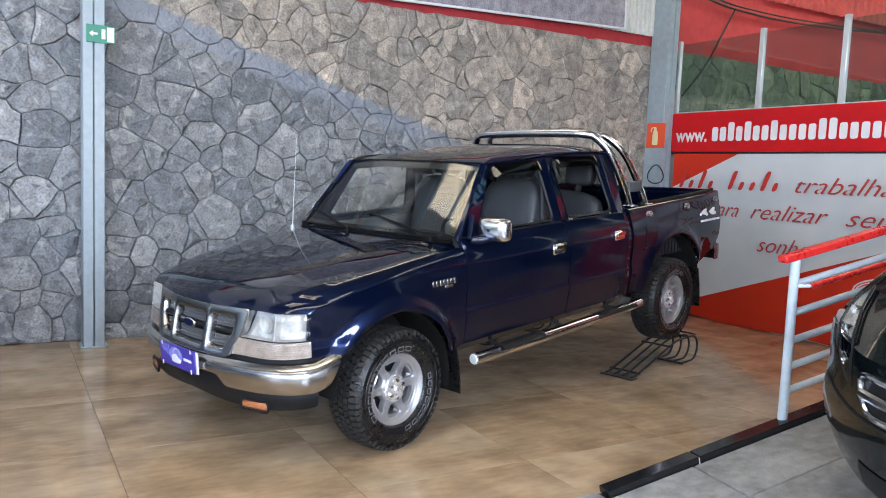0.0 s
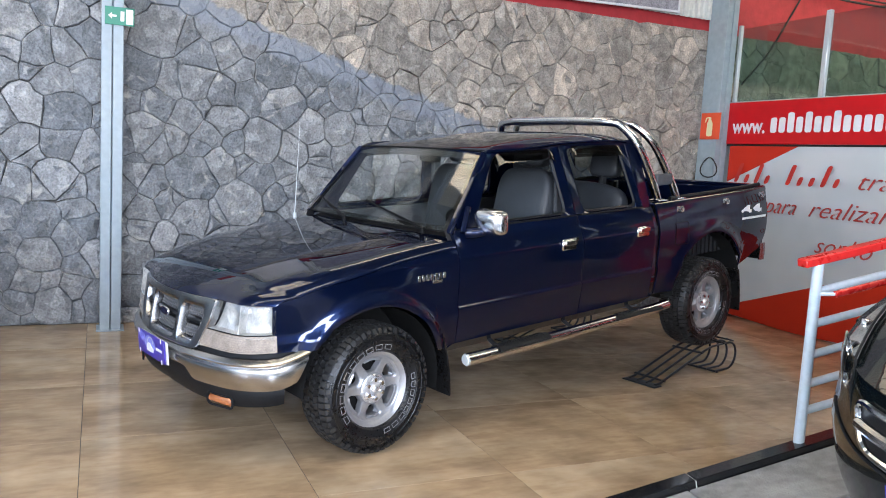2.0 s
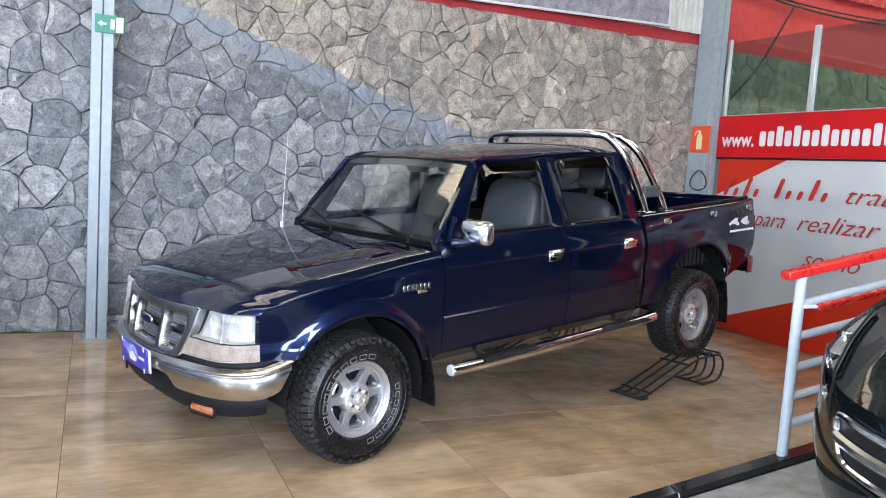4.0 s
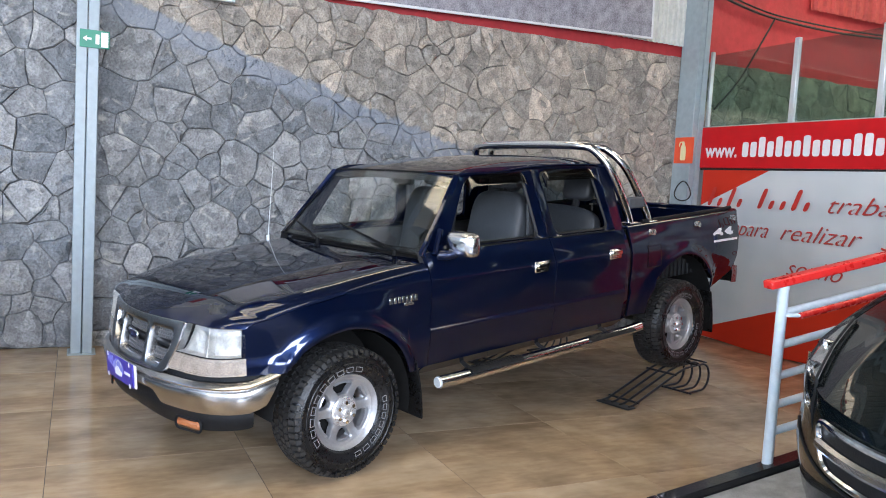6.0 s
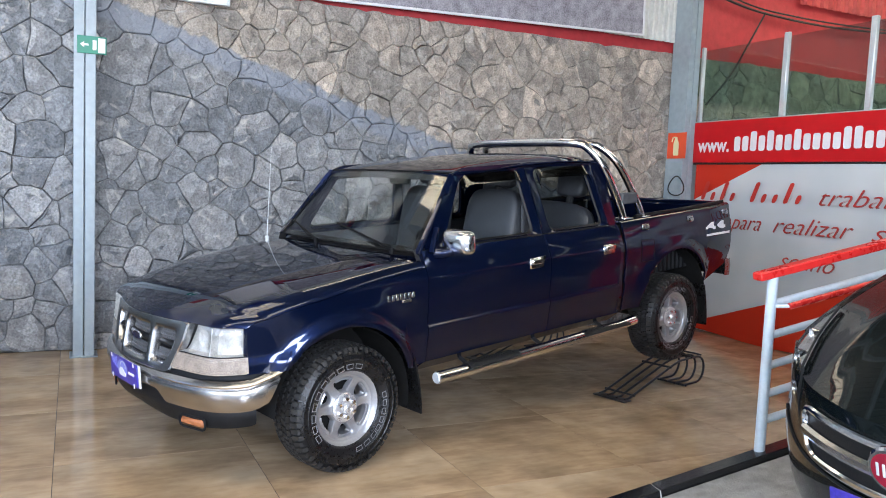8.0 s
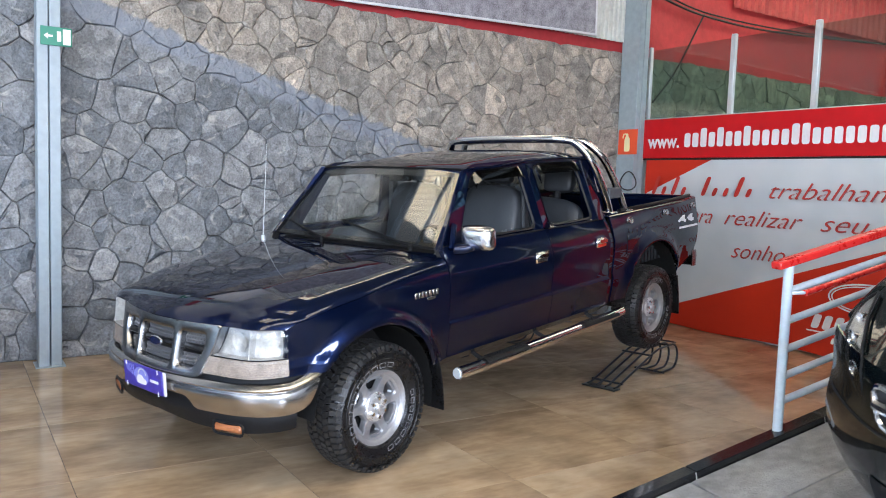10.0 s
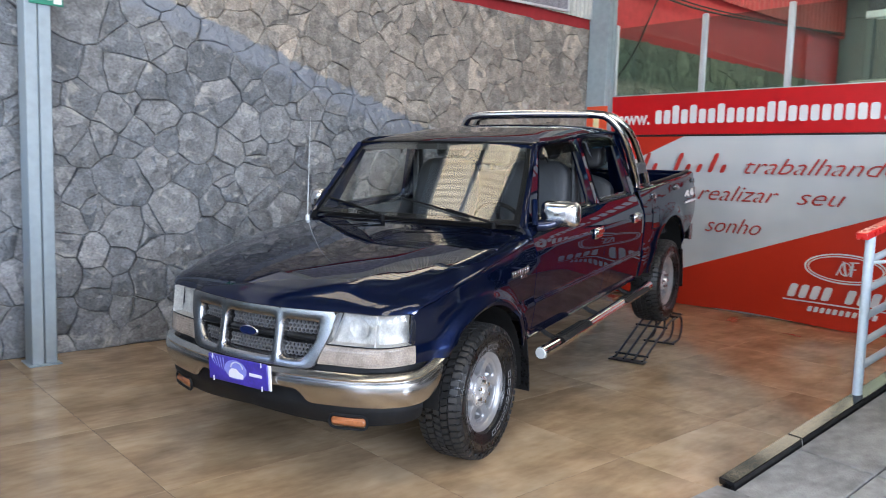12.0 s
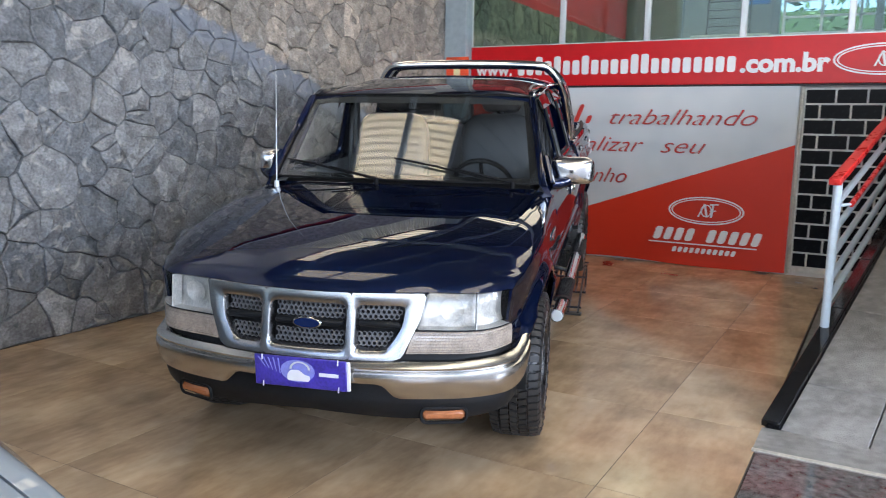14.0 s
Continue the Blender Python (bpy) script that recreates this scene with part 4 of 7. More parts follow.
for k in range(7):
    part("bar", tube([(-0.28, 0, 0.12 + 0.11 * k), (0.28, 0, 0.12 + 0.11 * k)], 0.008, 6), M_BLACK_STEEL, rack)
tagged(link("stored_board", rbox(3.2, 1.2, 2.565, 0.9, 0.4, 0.16, 0.01), M_CREAM), "pale board lying on the gallery floor", "board")
part("blue_panel", rbox(3.15, 3.29, 3.55, 0.34, 0.03, 0.5, 0.01), M_BLUE_PAINT, room, "blue panel hung on the partition")

rg = np.random.RandomState(4)
leaves = []
for _ in range(2600):
    x, y, z = rg.uniform(1.5, 11), rg.uniform(10.2, 11.6), rg.uniform(2.2, 6.2)
    if z > 4.9 + 0.7 * math.sin(1.3 * x) and rg.rand() < 0.75:
        continue
    a = Vector(rg.normal(size=3)).normalized() * rg.uniform(0.07, 0.17)
    b = Vector(rg.normal(size=3)).cross(a).normalized() * rg.uniform(0.03, 0.07)
    c = Vector((x, y, z))
    leaves.append(([tuple(c - a), tuple(c + b), tuple(c + a), tuple(c - b)], [(0, 1, 2, 3)]))
hedge = link("foliage", cat(*leaves), M_GREEN)
tagged(hedge, "green leaves of trees outside the gallery window", "foliage", kind="stuff")
# plain board added behind the leaves to dim the window's bright sky
structure("backdrop", rbox(6.0, 12.4, 2.2, 14.0, 0.1, 4.4, 0.01), M_GREEN, "plain green backdrop added outside the gallery")

win = tagged(new("window_1"), "bright gallery window with white glazing bars", kind="structure")
link("window_frame", cat(*[rbox(5.6, 7.58, 2.75 + 0.3 * k, 5.2, 0.05, 0.04, 0.005) for k in range(7)], *[rbox(3.0 + 0.65 * k, 7.58, 3.65, 0.05, 0.05, 1.9, 0.005) for k in range(9)]), M_WHITE, win)

# ---- tube railing along the ramp ----
railing = thing("ramp_railing", "light grey tube railing with red top bar along the ramp", "railing", m=pose(0, 0, 0))
POST_S, RAIL_END = 1.18, 4.55


def rail_line(s0, s1, h, n):
    return [ramp_at(s0, n, 0.035 + h), ramp_at(s1, n, 0.035 + h)]


for ps in (POST_S, 4.4):
    part("post", tube([ramp_at(ps, 0.03, 0.0), ramp_at(ps, 0.03, 0.965)], 0.027, 14), M_RAIL, railing)
part("top_bar", moved(rbox(0, 0, 0, 0.07, (RAIL_END - POST_S + 0.10) / math.cos(TILT), 0.042, 0.006), ramp_pose((POST_S - 0.10 + RAIL_END) / 2, 0.03, 0.975)), M_RED_PAINT, railing, "red painted top bar")
part("inner_bar", tube(rail_line(POST_S + 0.05, RAIL_END, 0.765, 0.105), 0.017, 10), M_RED_PAINT, railing, "red painted inner bar")
part("bracket", tube([ramp_at(POST_S, 0.03, 0.80), ramp_at(POST_S + 0.06, 0.105, 0.80)], 0.01, 8), M_RAIL, railing)
for h in (0.775, 0.61, 0.45, 0.30, 0.16):
    part("cross_tube", tube(rail_line(POST_S, RAIL_END, h, 0.03), 0.021, 12), M_RAIL, railing)

# ---- the pickup truck ----
# local axes: x ahead of the front axle, y to the driver's side, z up from the tyres' ground
YAW, NOSE = 16.2, math.asin(0.25 / 3.19)
R_TYRE = 0.37
R_WHEEL = 0.361
_f = Vector((math.sin(radians(YAW)), -math.cos(radians(YAW)), 0))
_l = Vector((math.cos(radians(YAW)), math.sin(radians(YAW)), 0))
_u = Vector((0, 0, 1))
_fp, _up = _f * math.cos(NOSE) - _u * math.sin(NOSE), _u * math.cos(NOSE) + _f * math.sin(NOSE)
AXLE = Vector((2.739, -5.683, R_TYRE))
TRUCK = Matrix(((_fp.x, _l.x, _up.x, 0), (_fp.y, _l.y, _up.y, 0), (_fp.z, _l.z, _up.z, 0), (0, 0, 0, 1)))
TRUCK.translation = AXLE - _up * R_TYRE
truck = thing("pickup_truck", "glossy navy double-cab pickup with chrome trim on wheel ramps", "pickup truck", m=TRUCK)

Z_KNOTS = [0.40, 0.50, 0.62, 0.718, 0.734, 0.90, 1.015, 1.035, 1.10, 1.15, 1.185, 1.66]
W_KNOTS = [0.812, 0.842, 0.864, 0.881, 0.868, 0.886, 0.888, 0.879, 0.856, 0.830, 0.810, 0.680]
AXLE_R = -3.25
ARCH_F, ARCH_R = (0.0, 0.37, 0.458), (-3.27, 0.43, 0.50)


def side_w(u, z):
    w = float(np.interp(z, Z_KNOTS, W_KNOTS))
    if u > 0.0:
        w -= 0.07 * min(1.0, u / 0.56) ** 2.2
    if u < -3.7:
        w -= 0.022 * ((-3.7 - u) / 0.4) ** 2
        # below a fold the quarter behind the wheel tucks in
        w -= 0.07 * min(1.0, max(0.0, (0.815 - z) / 0.25)) * min(1.0, (-3.7 - u) / 0.12)
    for (cu, cz, r), flare in ((ARCH_F, 0.040), (ARCH_R, 0.026)):
        d = math.hypot(u - cu, z - cz)
        if z > 0.42:
            w += flare * math.exp(-((d - r - 0.015) / 0.05) ** 2)
    return w


def lamp_u(w):
    """The front's line in plan over the lamps."""
    return curve([0.38, 0.49, 0.58, 0.66, 0.71, 0.75, 0.78, 0.80, 0.812], [0.736, 0.706, 0.690, 0.676, 0.660, 0.634, 0.602, 0.570, 0.548], w)


def hood_front(w):
    a = abs(w)
    return 0.785 - 0.075 * (a / 0.49) ** 1.8 if a < 0.49 else lamp_u(a) + 0.004


S_KNOTS = [0.0, 0.02, 0.07, 0.15, 0.24, 0.36, 0.48, 0.69, 0.89, 1.06, 1.40]
T_KNOTS = [0.906, 0.932, 0.968, 1.006, 1.036, 1.064, 1.085, 1.112, 1.132, 1.147, 1.168]


def curve(xs, ys, x):
    """A smooth line through knots."""
    x = min(max(x, xs[0]), xs[-1])
    d = [(ys[i + 1] - ys[i]) / (xs[i + 1] - xs[i]) for i in range(len(xs) - 1)]
    m = [d[0]] + [2 * a * b / (a + b) if a * b > 0 else 0.0 for a, b in zip(d, d[1:])] + [d[-1]]
    i = max(k for k in range(len(xs) - 1) if xs[k] <= x)
    h = xs[i + 1] - xs[i]
    t = (x - xs[i]) / h
    return ys[i] * (1 + 2 * t) * (1 - t) ** 2 + ys[i + 1] * t * t * (3 - 2 * t) + h * (m[i] * t * (1 - t) ** 2 - m[i + 1] * t * t * (1 - t))


def crease(u):
    """The ridge that runs from the grille's corner back to the windscreen's foot."""
    return 0.485 + 0.085 * max(0.0, min(1.0, (0.42 - u) / 0.6))


def hood_z(u, w):
    s = max(0.0, hood_front(w) - u)
    a = abs(w)
    over = a - crease(u)
    fall = 0.5 * (over + math.sqrt(over * over + 0.0004))
    return curve(S_KNOTS, T_KNOTS, s) - 0.006 * (a / 0.735) ** 2 * min(1.0, s / 0.2) - 0.10 * fall * min(1.0, s / 0.12)


HOOD_EDGE = 0.735


def hood_back(w):
    a = abs(w)
    return -0.465 - 0.055 * (min(a, 0.62) / 0.62) ** 2 - 0.072 * max(0.0, min(1.0, (a - 0.62) / 0.115))


def wrap(u):
    """How far the hood's side comes down over the shoulder."""
    return 0.010 + 0.032 * max(0.0, min(1.0, (0.56 - u) / 0.42))


def shoulder(u):
    return hood_z(min(u, 0.552), 0.812) - wrap(u) - 0.003


def panel(u_list, z_low, z_top, rows=12, top=None, lines=(), wide=side_w):
    """A side panel between two edges, on the body's side surface; top(u): further points over its upper edge; lines: heights that get rows of their own; wide: the half width."""
    verts, faces, n = [], [], None
    for u in u_list:
        z0, z1 = z_low(u), z_top(u)
        heights = sorted([z0 + (z1 - z0) * k / rows for k in range(rows + 1)] + list(lines))
        col = [(u, wide(u, z), z) for z in heights]
        if top:
            col += top(u, col[-1])
        n = len(col)
        verts += col
    for i in range(len(u_list) - 1):
        for k in range(n - 1):
            faces.append((i * n + k, (i + 1) * n + k, (i + 1) * n + k + 1, i * n + k + 1))
    return outward((verts, faces), (u_list[len(u_list) // 2], 0, 0.8))


def arch_z(arch, u, low):
    cu, cz, r = arch
    d = r * r - (u - cu) ** 2
    return max(low, cz + math.sqrt(d)) if d > 0 else low


def both(name, geo, mat, parent=truck, label="", **more):
    a = part(name, geo, mat, parent, label, **more)
    b = part(name, mirrored(geo), mat, parent, label, **more)
    return a, b


def strip(rows):
    n = len(rows[0])
    return [p for r in rows for p in r], [(i * n + k, (i + 1) * n + k, (i + 1) * n + k + 1, i * n + k + 1) for i in range(len(rows) - 1) for k in range(n - 1)]


def spread(a, b, cuts, n):
    """Stations from a to b, with the cuts among them."""
    s = set(np.round(np.linspace(a, b, n), 4)) | {round(c, 4) for c in cuts}
    return sorted(s, reverse=True)


af = ARCH_F
front_cols = spread(0.566, -0.5965, [af[2] * math.cos(a) for a in np.linspace(0.25, math.pi - 0.25, 28)] + [0.36, -0.436], 30)
both("front_fender", panel(front_cols, lambda u: arch_z(af, u, 0.655 if u > 0.3 else 0.5), shoulder, 14), M_PAINT, solid=0.012)

# hood: flat between two ridges, its sides wrapped over the shoulders
def hood_at(t, k):
    a = abs(k)
    back = t ** 1.4
    if a <= 1:
        w = a * HOOD_EDGE
        u = hood_front(w) + (hood_back(w) - hood_front(w)) * back
        return u, math.copysign(w, k), hood_z(u, w)
    v = a - 1
    front = lamp_u(HOOD_EDGE + 0.077 * v) + 0.004
    u = front + (hood_back(HOOD_EDGE) - front) * back
    wide = side_w(min(u, 0.566), shoulder(u)) if u < 0.566 else 0.812
    return u, math.copysign(HOOD_EDGE + v * (wide - HOOD_EDGE), k), hood_z(u, HOOD_EDGE + 0.077 * v) - wrap(u) * (1 - math.sqrt(1 - v * v))


hood_cols = [-1 - v for v in (1.0, 0.985, 0.94, 0.86, 0.74, 0.58, 0.4, 0.2)] + list(np.linspace(-1, 1, 75)) + [1 + v for v in (0.2, 0.4, 0.58, 0.74, 0.86, 0.94, 0.985, 1.0)]
hood_geo = grid(hood_at, np.linspace(0, 1, 56), hood_cols)
part("hood", outward(hood_geo, (0, 0, 0)), M_PAINT, truck, "glossy navy hood with a ridge on each side", solid=0.012, sharp=60)

# doors
BELT = 1.175
DOORS = ((-0.602, -1.7015), (-1.707, -2.500))
door_parts = []
for k, (a, b) in enumerate(DOORS):
    geo = panel(list(np.linspace(a, b, 24)), lambda u: 0.505, lambda u: BELT, 18, None, (0.710, 0.718, 0.726, 0.734, 0.742, 1.010, 1.022, 1.035))
    door_parts.append(both("front_door" if k == 0 else "rear_door", geo, M_PAINT, solid=0.03, sharp=80))


def frame_ring(outer, inner):
    o = [(u, side_w(u, z) - 0.004, z) for u, z in outer]
    i = [(u, side_w(u, z) - 0.016, z) for u, z in inner]
    return outward(ring(o, i), (-1.6, 0, 1.3))


def match(outer, inner):
    """For each inner point the outer point in the same direction from the middle."""
    cx, cz = sum(p[0] for p in inner) / len(inner), sum(p[1] for p in inner) / len(inner)
    res = []
    for p in inner:
        dx, dz = p[0] - cx, p[1] - cz
        best, n = None, len(outer)
        for i in range(n):
            (ax, az), (bx, bz) = outer[i], outer[(i + 1) % n]
            ex, ez = bx - ax, bz - az
            den = dx * ez - dz * ex
            if abs(den) < 1e-9:
                continue
            t = ((ax - cx) * ez - (az - cz) * ex) / den
            s = ((ax - cx) * dz - (az - cz) * dx) / den
            if t > 0 and -1e-6 <= s <= 1 + 1e-6 and (best is None or t < best):
                best = t
        res.append((cx + dx * best, cz + dz * best))
    return res


WINDOWS = (([(-0.630, BELT + 0.005), (-1.702, BELT + 0.005), (-1.640, 1.668), (-1.06, 1.652), (-0.972, 1.615)], [(-0.80, 1.19), (-1.625, 1.19), (-1.570, 1.612), (-1.05, 1.600)]),
           ([(-1.708, BELT + 0.005), (-2.445, BELT + 0.005), (-2.365, 1.668), (-1.645, 1.670)], [(-1.80, 1.19), (-2.385, 1.19), (-2.30, 1.620), (-1.735, 1.625)]))
for k, (outer, inner) in enumerate(WINDOWS):
    hole = poly_points(inner, 0.05, 64)
    rim = match(outer, hole)
    for s, door in zip((1, -1), door_parts[k]):
        def sided(g):
            return g if s == 1 else mirrored(g)
        part("window_frame", sided(frame_ring(rim, hole)), M_PAINT, door, solid=0.025)
        seal_in = [(u + (sum(p[0] for p in hole) / 64 - u) * 0.035, z + (sum(p[1] for p in hole) / 64 - z) * 0.06) for u, z in hole]
        part("window_seal", sided(outward(ring([(u, side_w(u, z) - 0.010, z) for u, z in hole], [(u, side_w(u, z) - 0.022, z) for u, z in seal_in]), (-1.6, 0, 1.3))), M_PLASTIC, door)
        cx, cz = sum(p[0] for p in hole) / 64, sum(p[1] for p in hole) / 64
        u_a, u_b = inner[0][0] - 0.03, inner[1][0] + 0.03
        gv = strip([[(u, side_w(u, z) - 0.024, z) for z in (1.10, 1.165, 1.212)] for u in np.linspace(u_a, u_b, 10)])
        gl = part("window_glass", sided(outward(gv, (-1.6, 0, 1.1))), M_GLASS, door, "clear side window, wound down")
        gl.visible_shadow = False
        # wind visor along the top and front of the opening
        top = [p for p in hole if p[1] > 1.53]
        top.sort(key=lambda p: -p[0])
        vis = [[(u, side_w(u, z) + 0.006, z + 0.012) for u, z in top], [(u, side_w(u, z - 0.03) + 0.028, z - 0.035) for u, z in top], [(u, side_w(u, z - 0.06) + 0.03, min(z - 0.055, 1.56)) for u, z in top]]
        vv = [p for r in vis for p in r]
        n = len(top)
        vf = [(r * n + i, r * n + i + 1, (r + 1) * n + i + 1, (r + 1) * n + i) for r in range(2) for i in range(n - 1)]
        part("wind_visor", sided(outward((vv, vf), (-1.6, 0, 1.3))), M_SMOKE, door, "smoked wind visor")
    chrome_line = [(u, side_w(u, 1.178) + 0.002, 1.178) for u in np.linspace(inner[0][0] + 0.05, inner[1][0] - 0.05, 12)]
    for s, door in zip((1, -1), door_parts[k]):
        g = tube(chrome_line, 0.006, 6)
        part("belt_strip", g if s == 1 else mirrored(g), M_PLASTIC, door, "black belt strip")
        hu = (-1.545, -2.345)[k]
        hz = 1.005 + 0.012 * k
        w0 = side_w(hu, hz)
        h = cat(rbox(hu, w0 + 0.008, hz, 0.135, 0.018, 0.075, 0.008))
        flap = rbox(hu - 0.004, w0 + 0.022, hz + 0.012, 0.115, 0.014, 0.036, 0.006)
        key = tube([(hu - 0.085, w0 - 0.004, hz + 0.028), (hu - 0.085, w0 + 0.006, hz + 0.028)], 0.012, 12)
        hd = part("door_handle", h if s == 1 else mirrored(h), M_CHROME, door, "chrome door handle")
        part("handle_flap", flap if s == 1 else mirrored(flap), M_CHROME, hd)
        if k == 0:
            part("key_lock", key if s == 1 else mirrored(key), M_CHROME, door)

for u in (-0.60, -1.704, -2.50):
    both("door_jamb", strip([[(u + 0.03, side_w(u, z) - 0.034, z), (u - 0.03, side_w(u, z) - 0.034, z)] for z in np.linspace(0.5, BELT, 10)]), M_CABLE)

# A pillars, rear pillars, roof
def ws_edge(t):
    """The windscreen's side edge from foot to head."""
    return (-0.592 - 0.408 * t - 0.012 * math.sin(math.pi * t), 0.796 - 0.118 * t, 1.156 + 0.472 * t + 0.012 * math.sin(math.pi * t))


def door_edge(t):
    u = -0.60 - 0.38 * t
    z = 1.15 + 0.475 * t
    return (u, side_w(u, z) - 0.002, z)


rows = []
for t in np.linspace(0, 0.965, 14):
    a, b = Vector(ws_edge(t)), Vector(door_edge(t))
    mid = (a + b) / 2 + Vector((0.012, 0.012, 0.008))
    rows.append([tuple(a), tuple(a * 0.6 + mid * 0.4 + Vector((0.004, 0.003, 0.004))), tuple(mid), tuple(b * 0.6 + mid * 0.4 + Vector((0.002, 0.006, 0.002))), tuple(b)])
both("windscreen_pillar", outward(strip(rows), (-1.2, 0, 1.0)), M_PAINT, solid=0.02)


def roof_z(u, w):
    z = float(np.interp(-u, [0.96, 1.04, 1.2, 1.6, 1.95, 2.3, 2.45, 2.53], [1.632, 1.655, 1.682, 1.715, 1.728, 1.722, 1.705, 1.672]))
    a = abs(w) / 0.69
    return z - 0.02 * a ** 2 - 0.045 * a ** 7 * max(0.12, min(1.0, (-u - 0.96) / 0.30))


roof_geo = grid(lambda u, w: (u + (0.03 * (1 - (w / 0.69) ** 2) * min(1.0, (u + 1.3) / 0.2) if u > -1.3 else 0), w, roof_z(u, w)), [-0.965, -1.0, -1.05, -1.12, -1.22] + list(np.linspace(-1.33, -2.40, 14)) + [-2.45, -2.49, -2.525], np.linspace(-0.69, 0.69, 37))
part("cab_roof", outward(roof_geo, (-1.8, 0, 1.0)), M_PAINT, truck, solid=0.02, sharp=50)
gutter = [(u, 0.694 - (0.02 if u > -1.02 else 0), roof_z(u, 0.69) + 0.002) for u in np.linspace(-0.98, -2.5, 24)]
both("roof_gutter", tube(gutter, 0.009, 6), M_PAINT)

qrows = [[(-2.50, side_w(-2.5, 0.505 + 0.67 * t), 0.505 + 0.67 * t), (-2.545, side_w(-2.54, 0.505 + 0.67 * t) - 0.004, 0.505 + 0.67 * t), (-2.56, side_w(-2.54, 0.505 + 0.67 * t) - 0.04, 0.505 + 0.67 * t)] for t in np.linspace(0, 1, 10)]
qrows += [[(-2.445 + 0.08 * t, side_w(-2.4, BELT + 0.49 * t), BELT + 0.49 * t), (-2.53 + 0.01 * t, side_w(-2.4, BELT + 0.49 * t) - 0.006, BELT + 0.49 * t), (-2.56 + 0.02 * t, side_w(-2.4, BELT + 0.49 * t) - 0.05, BELT + 0.49 * t)] for t in np.linspace(0, 1, 8)]
both("cab_corner", outward(strip(qrows), (-1.8, 0, 0.9)), M_PAINT, solid=0.01)
back_outer = [(-0.80, 0.5), (0.80, 0.5), (0.79, 1.18), (0.64, 1.66), (-0.64, 1.66), (-0.79, 1.18)]
back_inner = poly_points([(-0.60, 1.24), (0.60, 1.24), (0.54, 1.58), (-0.54, 1.58)], 0.07, 64)
bo = match(back_outer, back_inner)
part("cab_back", ring([(-2.55, y, z) for y, z in bo], [(-2.55, y, z) for y, z in back_inner]), M_PAINT, truck, solid=0.02)
rw = part("rear_window", outward(([(-2.548, y, z) for y, z in back_inner], [tuple(range(64))]), (-1.5, 0, 1.3)), M_TINTED, truck)
rw.visible_shadow = False

# windscreen
def ws(t, w):
    e = ws_edge(t)
    k = w / 0.735
    return (e[0] + 0.10 * (1 - abs(k) ** 2.4) * (1 - 0.35 * t), k * e[1], e[2] + 0.010 * (1 - k * k))


wsg = grid(lambda t, w: ws(t, w), np.linspace(0.03, 0.985, 16), np.linspace(-0.72, 0.72, 25))
screen = part("windscreen", outward(wsg, (-1.5, 0, 0.8)), M_GLASS, truck, "clear laminated windscreen", sharp=60)
screen.visible_shadow = False
edge = [ws(0.02, w) for w in np.linspace(-0.725, 0.725, 20)] + [ws(t, 0.725) for t in np.linspace(0.05, 0.97, 12)] + [ws(0.985, w) for w in np.linspace(0.725, -0.725, 20)] + [ws(t, -0.725) for t in np.linspace(0.97, 0.05, 12)]
part("windscreen_seal", tube(edge, 0.006, 6, closed=True), M_TRIM_BLACK, truck, "black rubber windscreen seal")


def border_at(a, f):
    """A point of the printed border: a runs round the pane, f from its edge inwards."""
    x, y = math.cos(a), math.sin(a)
    m = max(abs(x), abs(y))
    k, t = x / m * (1 - 0.055 * f), 0.5 + 0.5 * y / m * (1 - (0.10 if y < 0 else 0.05) * f)
    return tuple(Vector(ws(0.03 + 0.955 * t, 0.72 * k)) - Vector((0.006, 0, 0.004)))


part("windscreen_border", outward(grid(border_at, np.linspace(0, 2 * math.pi, 97), [0, 0.5, 1]), (-1.5, 0, 0.8)), M_TRIM_BLACK, truck, "black printed border of the windscreen")
part("screen_header", outward(grid(lambda t, w: tuple(Vector(ws(t, w)) + Vector((0.0, 0, -0.012))), [0.9, 0.95, 1.0], np.linspace(-0.70, 0.70, 13)), (-1.5, 0, 0.8)), M_CABLE, truck)
# cowl
part("cowl", outward(grid(lambda s, w: (hood_back(w) - 0.008 - s * 0.06, w, hood_z(hood_back(w), w) - 0.012 + 0.022 * s), np.linspace(0, 1, 4), np.linspace(-0.73, 0.73, 25)), (-0.5, 0, 0)), M_TRIM_BLACK, truck, "black plastic cowl below the windscreen", solid=0.01)
# wipers
for wy, tip in ((0.60, (-0.02, 0.185)), (-0.10, (-0.67, 0.15))):
    foot = Vector(ws(0.02, wy)) + Vector((0.05, 0, 0.012))
    end = Vector(ws(tip[1], tip[0])) + Vector((0.02, 0, 0.022))
    mid = foot.lerp(end, 0.5) + Vector((0.012, 0, 0.016))
    wiper = part("wiper", tube([foot, foot.lerp(mid, 0.5), mid], [0.009, 0.007, 0.006], 8), M_TRIM_BLACK, truck, "black windscreen wiper")
    a, b = Vector(ws(0.055, wy - 0.16)) + Vector((0.012, 0, 0.012)), Vector(ws(tip[1] + 0.035, tip[0] - 0.02)) + Vector((0.012, 0, 0.012))
    part("blade", tube([a, a.lerp(b, 0.5) + Vector((0.006, 0, 0.006)), b], 0.0065, 6), M_TRIM_BLACK, wiper)
    part("pivot", tube([foot - Vector((0, 0, 0.03)), foot + Vector((0, 0, 0.006))], 0.014, 10), M_TRIM_BLACK, wiper)

# bed
BED0, BED1 = -2.572, -4.195


def bed_top(u):
    return 1.182 + 0.045 * (BED0 - u) / (BED0 - BED1)


def bed_low(u):
    if u < -3.77:
        return 0.515 + 0.205 * (-3.77 - u) / 0.42
    return arch_z(ARCH_R, u, 0.515)


ar = ARCH_R
